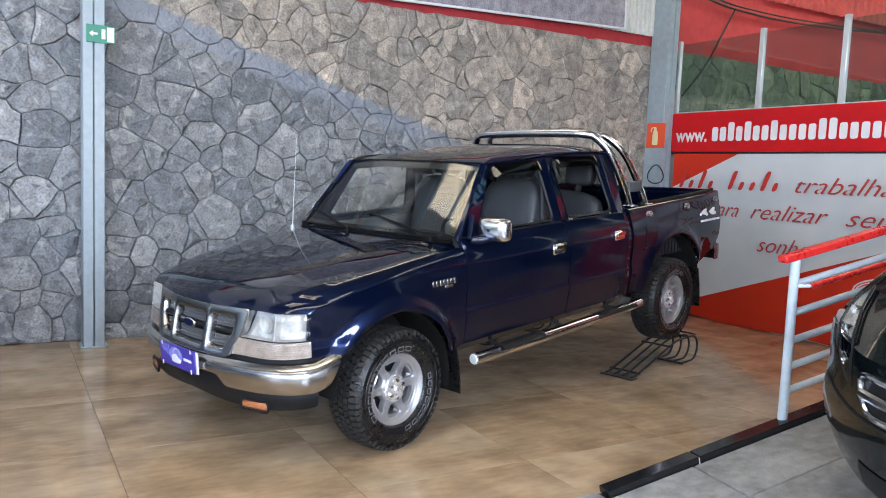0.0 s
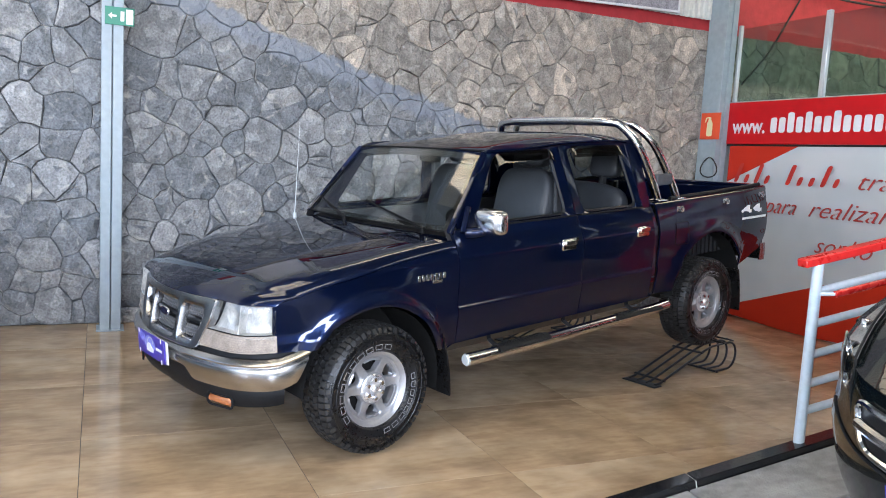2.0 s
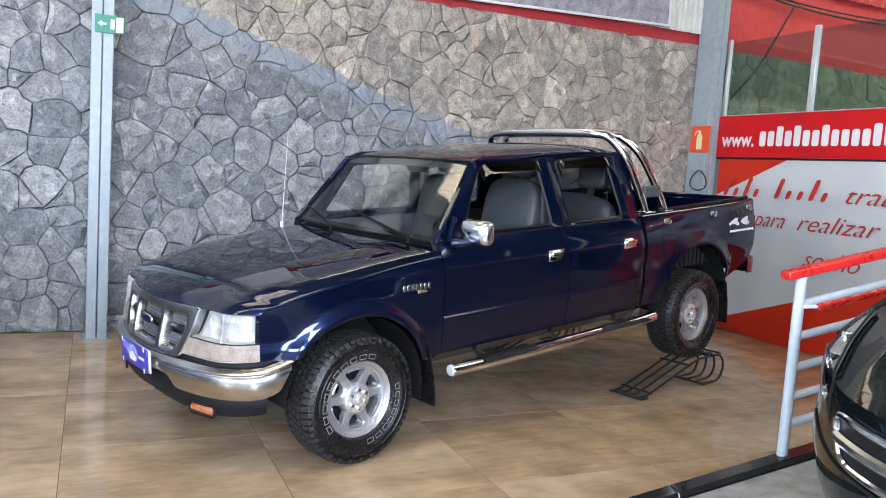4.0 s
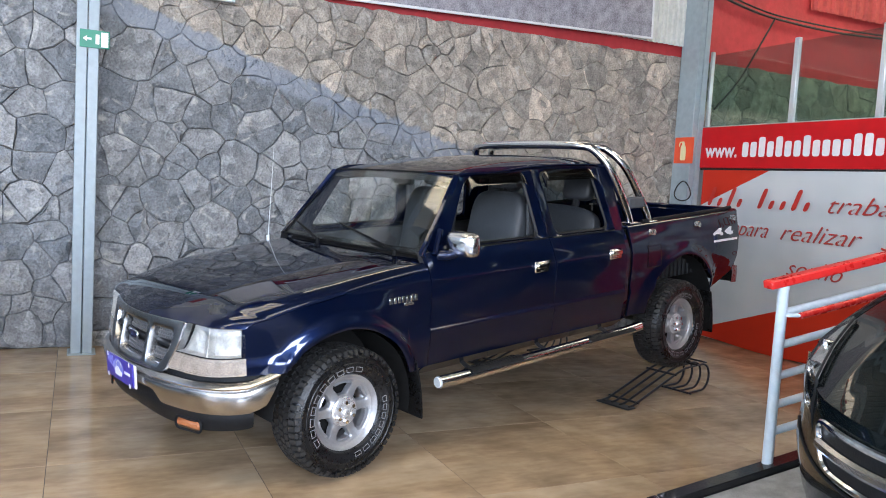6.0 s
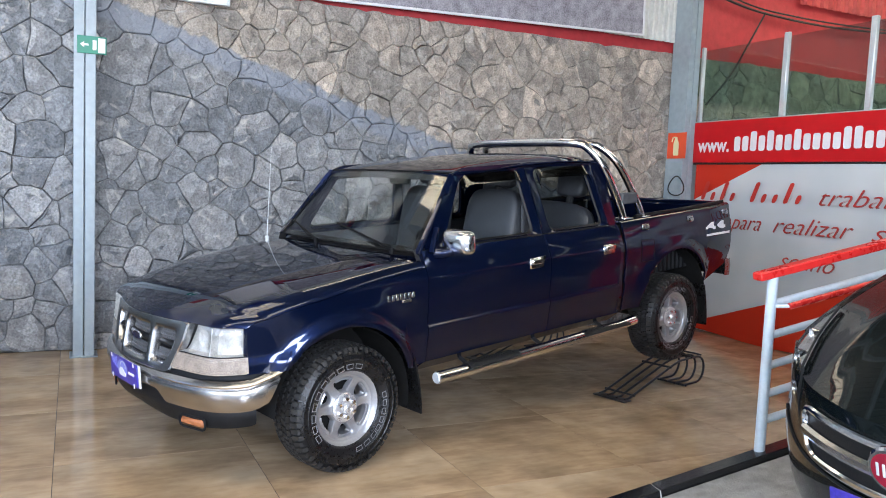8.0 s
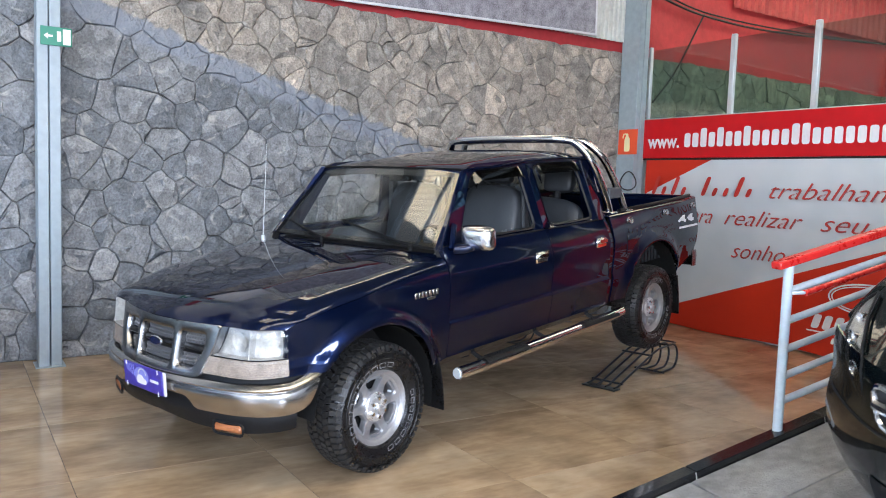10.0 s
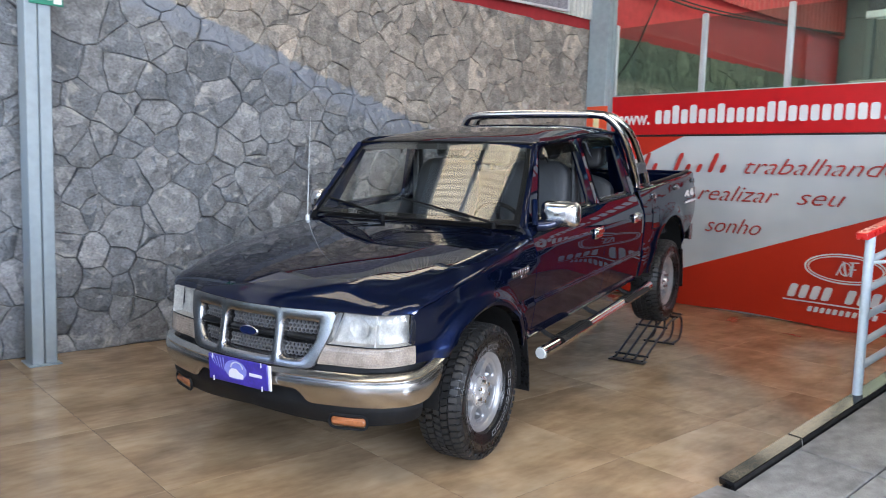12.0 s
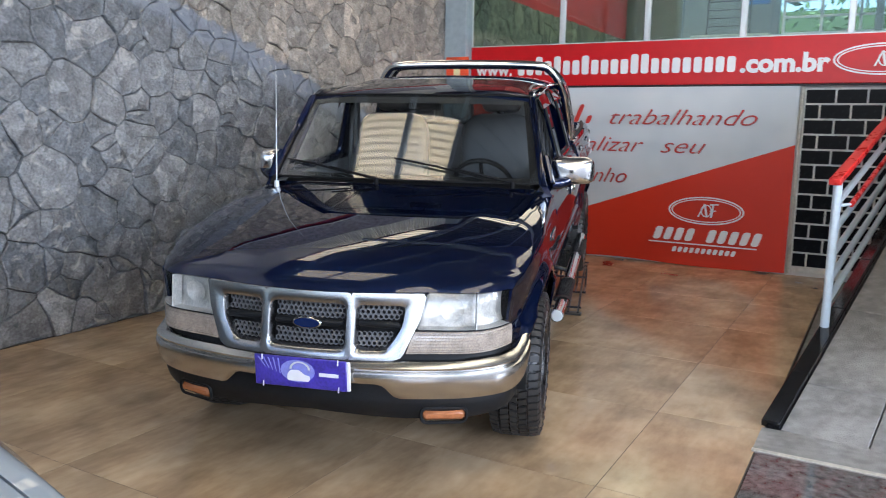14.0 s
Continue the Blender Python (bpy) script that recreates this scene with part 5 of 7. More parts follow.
bed_cols = spread(BED0, BED1, [ar[0] + ar[2] * math.cos(a) for a in np.linspace(0.2, math.pi - 0.2, 30)] + [-3.77, -2.77], 30)


def bed_w(u, z):
    """The bed's side stands steeper towards its tail than the cab's."""
    return side_w(u, z) + (0.35 + 0.35 * min(1.0, (BED0 - u) / 0.8)) * (side_w(u, min(z, 1.035)) - side_w(u, z))


def over_bed(u, last):
    zt = last[2]
    return [(u, last[1] - 0.008, zt + 0.012), (u, last[1] - 0.03, zt + 0.018), (u, last[1] - 0.095, zt + 0.016), (u, last[1] - 0.10, zt - 0.02)]


both("bed_side", panel(bed_cols, bed_low, bed_top, 14, over_bed, wide=bed_w), M_PAINT, solid=0.012, sharp=80)
rail_pts = [(u, bed_w(u, 1.18) - 0.06, bed_top(u) + 0.026) for u in np.linspace(BED0 - 0.25, BED1 + 0.03, 16)]
both("bed_rail_cap", tube(rail_pts, 0.016, 8), M_PLASTIC, label="black bed rail cap")
# liner with upright ribs
liner = [rbox((BED0 + BED1) / 2, 0, 0.72, BED0 - BED1 - 0.05, 1.40, 0.03, 0.005), rbox(BED0 - 0.03, 0, 0.95, 0.025, 1.46, 0.46, 0.005)]
part("bed_floor", cat(*liner), M_PLASTIC, truck, "black bed liner")
for s in (1, -1):
    ribs = []
    for k in range(25):
        for du, dw in ((0.0, 0.0), (0.022, 0.0), (0.030, 0.02), (0.052, 0.02)):
            ribs.append([(BED0 - 0.05 - 0.06 * k - du, s * (0.74 - dw), z) for z in (0.72, 1.19)])
    part("bed_liner", strip(ribs), M_PLASTIC, truck, "black ribbed bed liner wall", solid=0.006)
part("tailgate", cat(rbox(BED1 - 0.0, 0, 0.97, 0.05, 1.52, 0.50, 0.02), rbox(BED1 - 0.01, 0, 1.232, 0.07, 1.52, 0.03, 0.01)), M_PAINT, truck)
both("rear_lamp", cat(rbox(BED1 - 0.012, 0.795, 0.985, 0.045, 0.09, 0.25, 0.018)), M_RED_LAMP, label="red rear lamp")
bp = smooth_path([(-4.16, 0.82, 0.66), (-4.26, 0.815, 0.655), (-4.32, 0.70, 0.64), (-4.33, 0.3, 0.64), (-4.33, 0, 0.64)], 5)
bp2 = [(p[0], -p[1], p[2]) for p in bp[::-1]][1:]
bumper_path = bp + [Vector(p) for p in bp2]


def wall_sweep(path, low, high, bulge=0.02):
    rows = []
    for p in path:
        rows.append([(p[0], p[1], p[2] + low), (p[0] * 1.0 - bulge * 0.6, p[1], p[2] + low * 0.4 + high * 0.6), (p[0], p[1], p[2] + high), (p[0] + 0.07, p[1] * 0.95, p[2] + high + 0.004)])
    return strip(rows)


part("rear_bumper", outward(wall_sweep(bumper_path, -0.075, 0.075), (-3.6, 0, 0.6)), M_CHROME_SATIN, truck, "chrome rear bumper", solid=0.006)
for hu in (-2.85, -3.48, -4.08):
    z = bed_top(hu) - 0.055
    w = bed_w(hu, z)
    g = tube(smooth_path([(hu + 0.028, w - 0.002, z + 0.014), (hu + 0.030, w + 0.014, z + 0.010), (hu + 0.02, w + 0.018, z - 0.014), (hu - 0.02, w + 0.018, z - 0.014), (hu - 0.030, w + 0.014, z + 0.010), (hu - 0.028, w - 0.002, z + 0.014)], 3), 0.0045, 6)
    both("rope_hook", cat(g, rbox(hu, w + 0.003, z + 0.004, 0.085, 0.006, 0.045, 0.003)), M_CHROME_SATIN, label="small chrome rope hook")
# fuel flap, chassis line, emblem and side lettering bars
flap = grid(lambda u, z: (u, side_w(u, z) + 0.004, z), np.linspace(-2.77, -2.93, 7), np.linspace(0.875, 1.035, 7))
part("fuel_flap", outward(flap, (-2.85, 0, 0.95)), M_PAINT, truck, solid=0.004)
rim_path = [(u, side_w(u, z) + 0.003, z) for u, z in rounded([(-2.765, 0.87), (-2.765, 1.04), (-2.935, 1.04), (-2.935, 0.87)], 0.02, 4)]
part("flap_gap", tube(rim_path, 0.0025, 4, closed=True), M_TRIM_BLACK, truck)
part("side_emblem", cat(*[rbox(-0.30 - 0.030 * k, side_w(-0.3 - 0.03 * k, 0.955) + 0.003, 0.938 + 0.0002 * k, 0.021, 0.006, 0.036, 0.002) for k in range(7)], rbox(-0.43, side_w(-0.43, 0.90) + 0.003, 0.908, 0.07, 0.006, 0.018, 0.002)), M_CHROME_DULL, truck, "chrome emblem of plain bars")
dec = []
for du in (-3.79, -3.97):
    w = bed_w(du, 1.06)
    o = [(du + 0.07, 1.035), (du - 0.03, 1.035), (du - 0.03, 1.015), (du - 0.06, 1.015), (du - 0.06, 1.035), (du - 0.09, 1.035), (du - 0.09, 1.06), (du - 0.06, 1.06), (du - 0.06, 1.10), (du - 0.03, 1.10), (du + 0.07, 1.06)]
    dec.append(prism(o, w - 0.002, w + 0.003, axis=1))
dec.append(prism([(-3.72, 0.985), (-4.10, 0.985), (-4.10, 1.003), (-3.72, 1.003)], side_w(-3.8, 0.99) - 0.004, side_w(-3.8, 0.99) + 0.003, axis=1))
part("side_decal", cat(*dec), M_WHITE, truck, "white four-by-four decal")

# chrome roll bar over the bed
def hoop(u_foot, u_top, zt, wt):
    half = [(u_foot, 0.775, 1.20), (u_foot + 0.25 * (u_top - u_foot), 0.765, 1.36), (u_foot + 0.72 * (u_top - u_foot), 0.725, 1.62), (u_top, wt, zt - 0.03), (u_top + 0.03, wt - 0.10, zt), (u_top + 0.03, wt - 0.35, zt + 0.008), (u_top + 0.03, 0, zt + 0.01)]
    return smooth_path(half + [(p[0], -p[1], p[2]) for p in half[-2::-1]], 5)


bar = part("roll_bar", tube(hoop(-2.68, -2.40, 1.795, 0.63), 0.032, 12), M_CHROME, truck, "chrome tube roll bar behind the cab")
part("rear_hoop", tube(hoop(-2.93, -2.58, 1.785, 0.63), 0.028, 12), M_CHROME, bar)
for s in (1, -1):
    part("bracket", rbox(-2.735, s * 0.775, 1.365, 0.20, 0.045, 0.085, 0.01), M_TRIM_GREY, bar, "grey plate between the tubes")
    for fu in (-2.68, -2.93):
        part("foot_plate", rbox(fu, s * 0.775, 1.212, 0.10, 0.09, 0.014, 0.004), M_CHROME, bar)

# front: grille, lamps, bumper
GR_TOP, GR_BOT = 0.903, 0.637


def front_u(w, z):
    """The front's face: leans forward downwards and curves back to the sides."""
    return 0.772 + 0.25 * (GR_TOP - z) - 0.068 * (abs(w) / 0.49) ** 1.8


def on_front(pts, off=0.0):
    return [(front_u(y, z) + off, y, z) for y, z in pts]


outer = poly_points([(-0.49, GR_TOP), (0.49, GR_TOP), (0.45, 0.79), (0.375, GR_BOT), (-0.375, GR_BOT), (-0.45, 0.79)], 0.035, 72)
grille = part("grille", ([(0.655, 0.46 * s, z) for s in (-1, 1) for z in (0.64, 0.885)], [(0, 2, 3, 1)]), M_CABLE, truck, "chrome framed grille with grey honeycomb mesh")
opens = ([(-0.164, 0.850), (0.164, 0.850), (0.164, 0.675), (-0.164, 0.675)], [(0.212, 0.848), (0.400, 0.846), (0.390, 0.765), (0.332, 0.676), (0.212, 0.675)], [(-0.212, 0.848), (-0.212, 0.675), (-0.332, 0.676), (-0.390, 0.765), (-0.400, 0.846)])
# frame: cells round each opening
cells = ([(-0.188, GR_TOP), (0.188, GR_TOP), (0.188, GR_BOT), (-0.188, GR_BOT)],
         [(0.188, GR_TOP), (0.492, GR_TOP), (0.470, 0.80), (0.405, GR_BOT + 0.014), (0.37, GR_BOT), (0.188, GR_BOT)],
         [(-0.188, GR_TOP), (-0.188, GR_BOT), (-0.37, GR_BOT), (-0.405, GR_BOT + 0.014), (-0.470, 0.80), (-0.492, GR_TOP)])
for o, c in zip(opens, cells):
    hole = poly_points(o, 0.026, 64)
    rim = match(c, hole)
    lip = [(y + (p[0] - y) * 0.35, z + (p[1] - z) * 0.35) for (y, z), p in zip(hole, rim)]
    lip2 = [(y + (p[0] - y) * 0.12, z + (p[1] - z) * 0.12) for (y, z), p in zip(hole, rim)]
    far = [(y + (p[0] - y) * 0.72, z + (p[1] - z) * 0.72) for (y, z), p in zip(hole, rim)]
    v = on_front(rim, 0.0165) + on_front(far, 0.0165) + on_front(lip, 0.0145) + on_front(lip2, 0.008) + on_front(hole, -0.008) + on_front(hole, -0.045)
    n = 64
    fcs = [(r * n + i, r * n + (i + 1) % n, (r + 1) * n + (i + 1) % n, (r + 1) * n + i) for r in range(5) for i in range(n)]
    part("grille_frame", (v, fcs), M_CHROME_SATIN, grille, "satin chrome grille frame", recalc=True)
    cx, cz = sum(p[0] for p in hole) / n, sum(p[1] for p in hole) / n
    half_w = max(abs(p[0] - cx) for p in o)
    part("grille_bar", rbox(front_u(cx, 0.768) - 0.03, cx, 0.768, 0.03, 2 * half_w - 0.02, 0.03, 0.01), M_PLASTIC, grille, "black cross bar")
    # honeycomb: hexagon rings, above and below the bar
    hexes = []
    r = 0.0125
    for z0, z1 in ((0.797, 0.846), (0.690, 0.742)):
        rowi, z = 0, z0
        while z < z1 + 0.004:
            y = cx - half_w + (r * 0.87 if rowi % 2 else 0)
            while y < cx + half_w:
                lim = half_w - 0.02 - (0.5 * max(0.0, 0.765 - z) if abs(cx) > 0.1 else 0)
                edge_in = (y - cx) * (1 if cx > 0 else -1) if abs(cx) > 0.1 else abs(y - cx)
                if edge_in < lim and (y - cx) * (1 if cx >= 0 else -1) > -half_w + 0.015:
                    oo = [(y + r * math.cos(math.pi / 6 + k * math.pi / 3), z + r * math.sin(math.pi / 6 + k * math.pi / 3)) for k in range(6)]
                    ii = [(y + 0.72 * (p[0] - y), z + 0.72 * (p[1] - z)) for p in oo]
                    v = on_front(oo, -0.028) + on_front(ii, -0.028) + on_front(ii, -0.04)
                    hexes.append((v, [(k, (k + 1) % 6, 6 + (k + 1) % 6, 6 + k) for k in range(6)] + [(6 + k, 6 + (k + 1) % 6, 12 + (k + 1) % 6, 12 + k) for k in range(6)]))
                y += r * 1.74
            z += r * 1.5
            rowi += 1
    tagged(part("honeycomb", cat(*hexes), M_GREY_MESH, grille, "grey honeycomb mesh"), kind="stuff")
edge_line = poly_points([(-0.492, GR_TOP), (0.492, GR_TOP), (0.470, 0.80), (0.405, GR_BOT + 0.014), (0.37, GR_BOT), (-0.37, GR_BOT), (-0.405, GR_BOT + 0.014), (-0.470, 0.80)], 0.004, 120)
grown = [(y * 1.008, 0.77 + (z - 0.77) * 1.02) for y, z in edge_line]
part("frame_edge", ring(on_front(edge_line, 0.0165), on_front(grown, 0.006)), M_CHROME_SATIN, grille, recalc=True)
part("frame_side", ring(on_front(grown, 0.006), on_front(grown, -0.03)), M_CHROME_SATIN, grille, recalc=True)
part("badge", moved(prism(ellipse(0, 0, 0.064, 0.026, 32), 0, 0.012, axis=0, b=0.004), pose(front_u(0, 0.772) - 0.004, 0, 0.772)), M_CHROME, grille, "blue oval badge with chrome rim")
part("badge_field", moved(prism(ellipse(0, 0, 0.056, 0.0205, 32), 0.010, 0.0135, axis=0), pose(front_u(0, 0.772) - 0.004, 0, 0.772)), M_BLUE_BADGE, grille)

# headlamps: from the grille round the corner
LW = list(1 - (1 - np.linspace(0.0, 1.0, 25)) ** 1.25)
W_END = 0.812


def lamp_at(w, z, off=0.0):
    """A point on the lamp's curved face."""
    s = (w - 0.42) / (W_END - 0.42)
    lean = 0.25 * (0.905 - z) * max(0.0, 1 - s ** 3)
    h = 1e-3
    slope = (lamp_u(min(w + h, W_END)) - lamp_u(w - h)) / (min(w + h, W_END) - w + h)
    n = Vector((1, -slope, 0)).normalized()
    return (lamp_u(w) + lean + off * n.x, w + off * n.y, z)


def lamp_patch(z_low, z_top, w_in, off=0.0, bulge=0.010, rows=9):
    def at(s, t):
        zi = z_low + (z_top - z_low) * t
        wi = w_in(zi)
        w = wi + (W_END - wi) * s
        if z_top > 0.85:
            v = max(0.0, min(1.0, (w - HOOD_EDGE) / 0.077))
            zi = z_low + (z_top - 0.010 * (1 - math.sqrt(1 - v * v)) - z_low) * t
        return lamp_at(w, zi, off + bulge * (1 - (2 * t - 1) ** 4))
    return outward(grid(at, LW, np.linspace(0, 1, rows)), (0.2, 0.4, 0.8))


def lamp_inner(z):
    return 0.418 + 0.072 * (z - 0.66) / 0.24


def lamp_line(z, off, r, a=0.01, b=0.99):
    wi = lamp_inner(z)
    return tube([lamp_at(wi + (W_END - wi) * t, z, off) for t in np.linspace(a, b, 22)], r, 5)


for s in (1, -1):
    def sided(g):
        return g if s == 1 else mirrored(g)
    lamp = part("headlamp", sided(lamp_patch(0.756, 0.900, lambda z: lamp_inner(z) + 0.010, -0.045, -0.012)), M_REFLECTOR, truck, "clear headlamp with silver reflector")
    lens = part("lens", sided(lamp_patch(0.754, 0.902, lambda z: lamp_inner(z) + 0.004)), M_LENS, lamp, "clear lens")
    lens.visible_shadow = False
    part("lamp_seam", sided(cat(tube([lamp_at(0.690, z, 0.006) for z in np.linspace(0.757, 0.898, 6)], 0.003, 6), strip([[lamp_at(0.690, z, 0.004), lamp_at(0.690, z, -0.045)] for z in np.linspace(0.757, 0.898, 4)]))), M_REFLECTOR, lamp)
    part("bulb_bowl", sided(moved(lathe([(0.006, -0.02), (0.03, -0.012), (0.05, 0.0)], 24), pose(0.672, 0.585, 0.828, 0, 0, -80))), M_REFLECTOR, lamp)
    part("lamp_shelf", sided(strip([[lamp_at(lamp_inner(0.757) + 0.012 + (W_END - lamp_inner(0.757) - 0.02) * t, 0.757, o) for o in (0.004, -0.045)] for t in LW])), M_REFLECTOR, lamp)
    turn = part("turn_signal", sided(lamp_patch(0.664, 0.749, lambda z: lamp_inner(z) - 0.002, 0.002, 0.004)), M_CLEAR_LAMP, truck, "yellowed clear turn signal")
    part("lens_ribs", sided(cat(*[lamp_line(z, 0.005, 0.003, 0.04, 0.96) for z in (0.676, 0.688, 0.700, 0.712, 0.724, 0.736)])), M_CLEAR_LAMP, turn)
    part("lens_rim", sided(cat(lamp_line(0.667, 0.005, 0.005), lamp_line(0.746, 0.005, 0.005))), M_CLEAR_LAMP, turn)
    part("lamp_gasket", sided(lamp_line(0.7515, -0.003, 0.005)), M_PLASTIC, lamp)
# dark backing behind lamps and grille
part("front_panel", cat(rbox(0.44, 0, 0.77, 0.18, 1.46, 0.24, 0.02), rbox(0.60, 0, 0.64, 0.10, 0.80, 0.05, 0.01)), M_CABLE, truck)

half = [(0.375, 0.866), (0.48, 0.862), (0.60, 0.835), (0.68, 0.775), (0.75, 0.66), (0.80, 0.50), (0.838, 0.30), (0.855, 0.10), (0.857, 0.0)]
bpath = smooth_path([(u, w, 0) for u, w in half], 8)
bpath = bpath + [Vector((p.x, -p.y, 0)) for p in bpath[-2::-1]]


def bumper(prof, tail=0.0):
    rows = []
    for p in bpath:
        if p.x < tail:
            continue
        end = max(0.0, (0.56 - p.x) / 0.185)
        out = Vector((p.x - 0.25, p.y * 0.9, 0)).normalized()
        rows.append([(p.x + out.x * o + 0.10 * end * max(0.0, min(1.0, (0.634 - z) / 0.16)), p.y + out.y * o, z + end * (0.025 + 0.017 * max(0.0, min(1.0, (z - 0.47) / 0.16)))) for o, z in prof])
    return outward(strip(rows), (0.2, 0, 0.55))


def low_notch(geo):
    """The bumper's lower edge is cut higher in the middle."""
    out = []
    for x, y, z in geo[0]:
        t = max(0.0, min(1.0, (0.395 - abs(y)) / 0.085))
        low = 0.472 + 0.062 * t * t * (3 - 2 * t)
        out.append((x, y, z if z > 0.56 else 0.56 - (0.56 - z) * (0.56 - low) / 0.088))
    return out, geo[1]


fb = part("front_bumper", low_notch(bumper([(-0.06, 0.630), (-0.02, 0.634), (0.0, 0.624), (0.010, 0.612), (0.006, 0.600), (0.000, 0.594), (0.012, 0.588), (0.017, 0.572), (0.016, 0.55), (0.012, 0.52), (0.006, 0.495), (-0.002, 0.478), (-0.02, 0.472)])), M_CHROME_DULL, truck, "worn chrome front bumper", solid=0.004, sharp=30)
part("bumper_filler", bumper([(-0.11, 0.665), (-0.065, 0.655), (-0.05, 0.625)]), M_PLASTIC, fb)
def swept_up(geo):
    """The valance rises towards its ends."""
    return [(x, y, z + (0.012 * max(0.0, (abs(y) - 0.66) / 0.2) + 0.016 * max(0.0, 1 - abs(y) / 0.36) if z < 0.44 else 0)) for x, y, z in geo[0]], geo[1]


part("valance", swept_up(bumper([(-0.03, 0.555), (-0.034, 0.50), (-0.020, 0.47), (-0.022, 0.44), (-0.030, 0.40), (-0.045, 0.375), (-0.075, 0.367), (-0.14, 0.366)], 0.50)), M_PLASTIC, fb, "black plastic valance below the bumper", solid=0.004)
for s in (1, -1):
    p = Vector((0.752, s * 0.568, 0.397))
    fog = part("fog_reflector", moved(rbox(0, 0, 0, 0.03, 0.18, 0.046, 0.018), pose(p.x, p.y, p.z, 0, 0, 17 * s)), M_AMBER, fb, "amber side lamp in the valance")
    part("fog_bezel", moved(tube([(0.006, a, b) for a, b in poly_points([(-0.095, -0.033), (0.095, -0.033), (0.095, 0.033), (-0.095, 0.033)], 0.03, 32)], 0.007, 6, closed=True), pose(p.x, p.y, p.z, 0, 0, 17 * s)), M_PLASTIC, fog)
plate = part("front_placard", rbox(0.893, 0.0, 0.585, 0.010, 0.40, 0.13, 0.003), M_BLUE_PLATE, truck, "blue-violet dealer placard with a white car drawing")
part("placard_backing", rbox(0.882, 0.012, 0.58, 0.010, 0.40, 0.125, 0.003), M_WHITE, plate)
sil = rounded([(-0.055, 0.55), (0.04, 0.55), (0.045, 0.572), (0.018, 0.580), (-0.005, 0.598), (-0.04, 0.596), (-0.055, 0.578)], 0.008, 3)
part("car_mark", prism(sil, 0.898, 0.901, axis=0), M_WHITE, plate, "plain white car shape")
for k in range(5):
    ray = [(-0.185 + 0.022 * k, 0.642), (-0.178 + 0.022 * k, 0.642), (-0.150 + 0.016 * k, 0.600 - 0.006 * k), (-0.153 + 0.016 * k, 0.600 - 0.006 * k)]
    part("ray_mark", prism(ray, 0.8975, 0.8992, axis=0), M_PALE_BLUE, plate)
part("halo_mark", prism(ellipse(-0.01, 0.592, 0.075, 0.048, 32), 0.8975, 0.8988, axis=0), M_PALE_BLUE, plate, "pale blue round mark")
part("bar_mark", rbox(0.899, 0.125, 0.585, 0.002, 0.085, 0.016, 0.001), M_WHITE, plate, "white plain bar")
part("arch_mark", ([(0.8992, 0.045 * math.cos(a) * k, 0.60 + 0.035 * math.sin(a) * k) for k in (1, 0.8) for a in np.linspace(0, math.pi, 12)], [(i, i + 1, 13 + i, 12 + i) for i in range(11)]), M_ALU, plate)
for py, pz in ((-0.165, 0.643), (0.165, 0.643), (-0.165, 0.527), (0.165, 0.527)):
    part("cable_tie", tube([(0.90, py, pz - 0.012), (0.902, py + 0.003, pz + 0.012)], 0.003, 5), M_WHITE, plate)

# mirrors
for s in (1, -1):
    def sided(g):
        return g if s == 1 else mirrored(g)
    arm = part("mirror", sided(cat(tube(smooth_path([(-0.70, 0.835, 1.155), (-0.735, 0.90, 1.16), (-0.765, 0.935, 1.18)], 4), [0.035] * 4 + [0.03] * 5, 10), tube([(-0.66, 0.845, 1.16), (-0.74, 0.80, 1.30)], 0.02, 8))), M_PAINT, truck, "chrome door mirror on a navy foot")
    shell = grid(lambda a, t: (-0.79 + 0.055 * math.cos(t) * 1.15 - 0.0 * math.sin(a), 0.948 - 0.045 * (s < 0) + (0.122 if s > 0 else 0.06) * math.sin(t) ** 0.55 * (abs(math.cos(a)) ** 0.45) * (1 if math.cos(a) >= 0 else -1), 1.223 + 0.077 * math.sin(t) ** 0.55 * (abs(math.sin(a)) ** 0.45) * (1 if math.sin(a) >= 0 else -1)), np.linspace(0, 2 * math.pi, 33), np.linspace(0.02, math.pi * 0.62, 12))
    part("mirror_shell", sided(outward(shell, (-0.80, 0.955, 1.22))), M_CHROME_SOFT, arm, "chrome mirror cover", sharp=60)
    part("mirror_glass", sided(rbox(-0.802, 0.948 - 0.045 * (s < 0), 1.223, 0.008, 0.21 if s > 0 else 0.10, 0.135, 0.004)), M_CHROME, arm, "mirror glass")

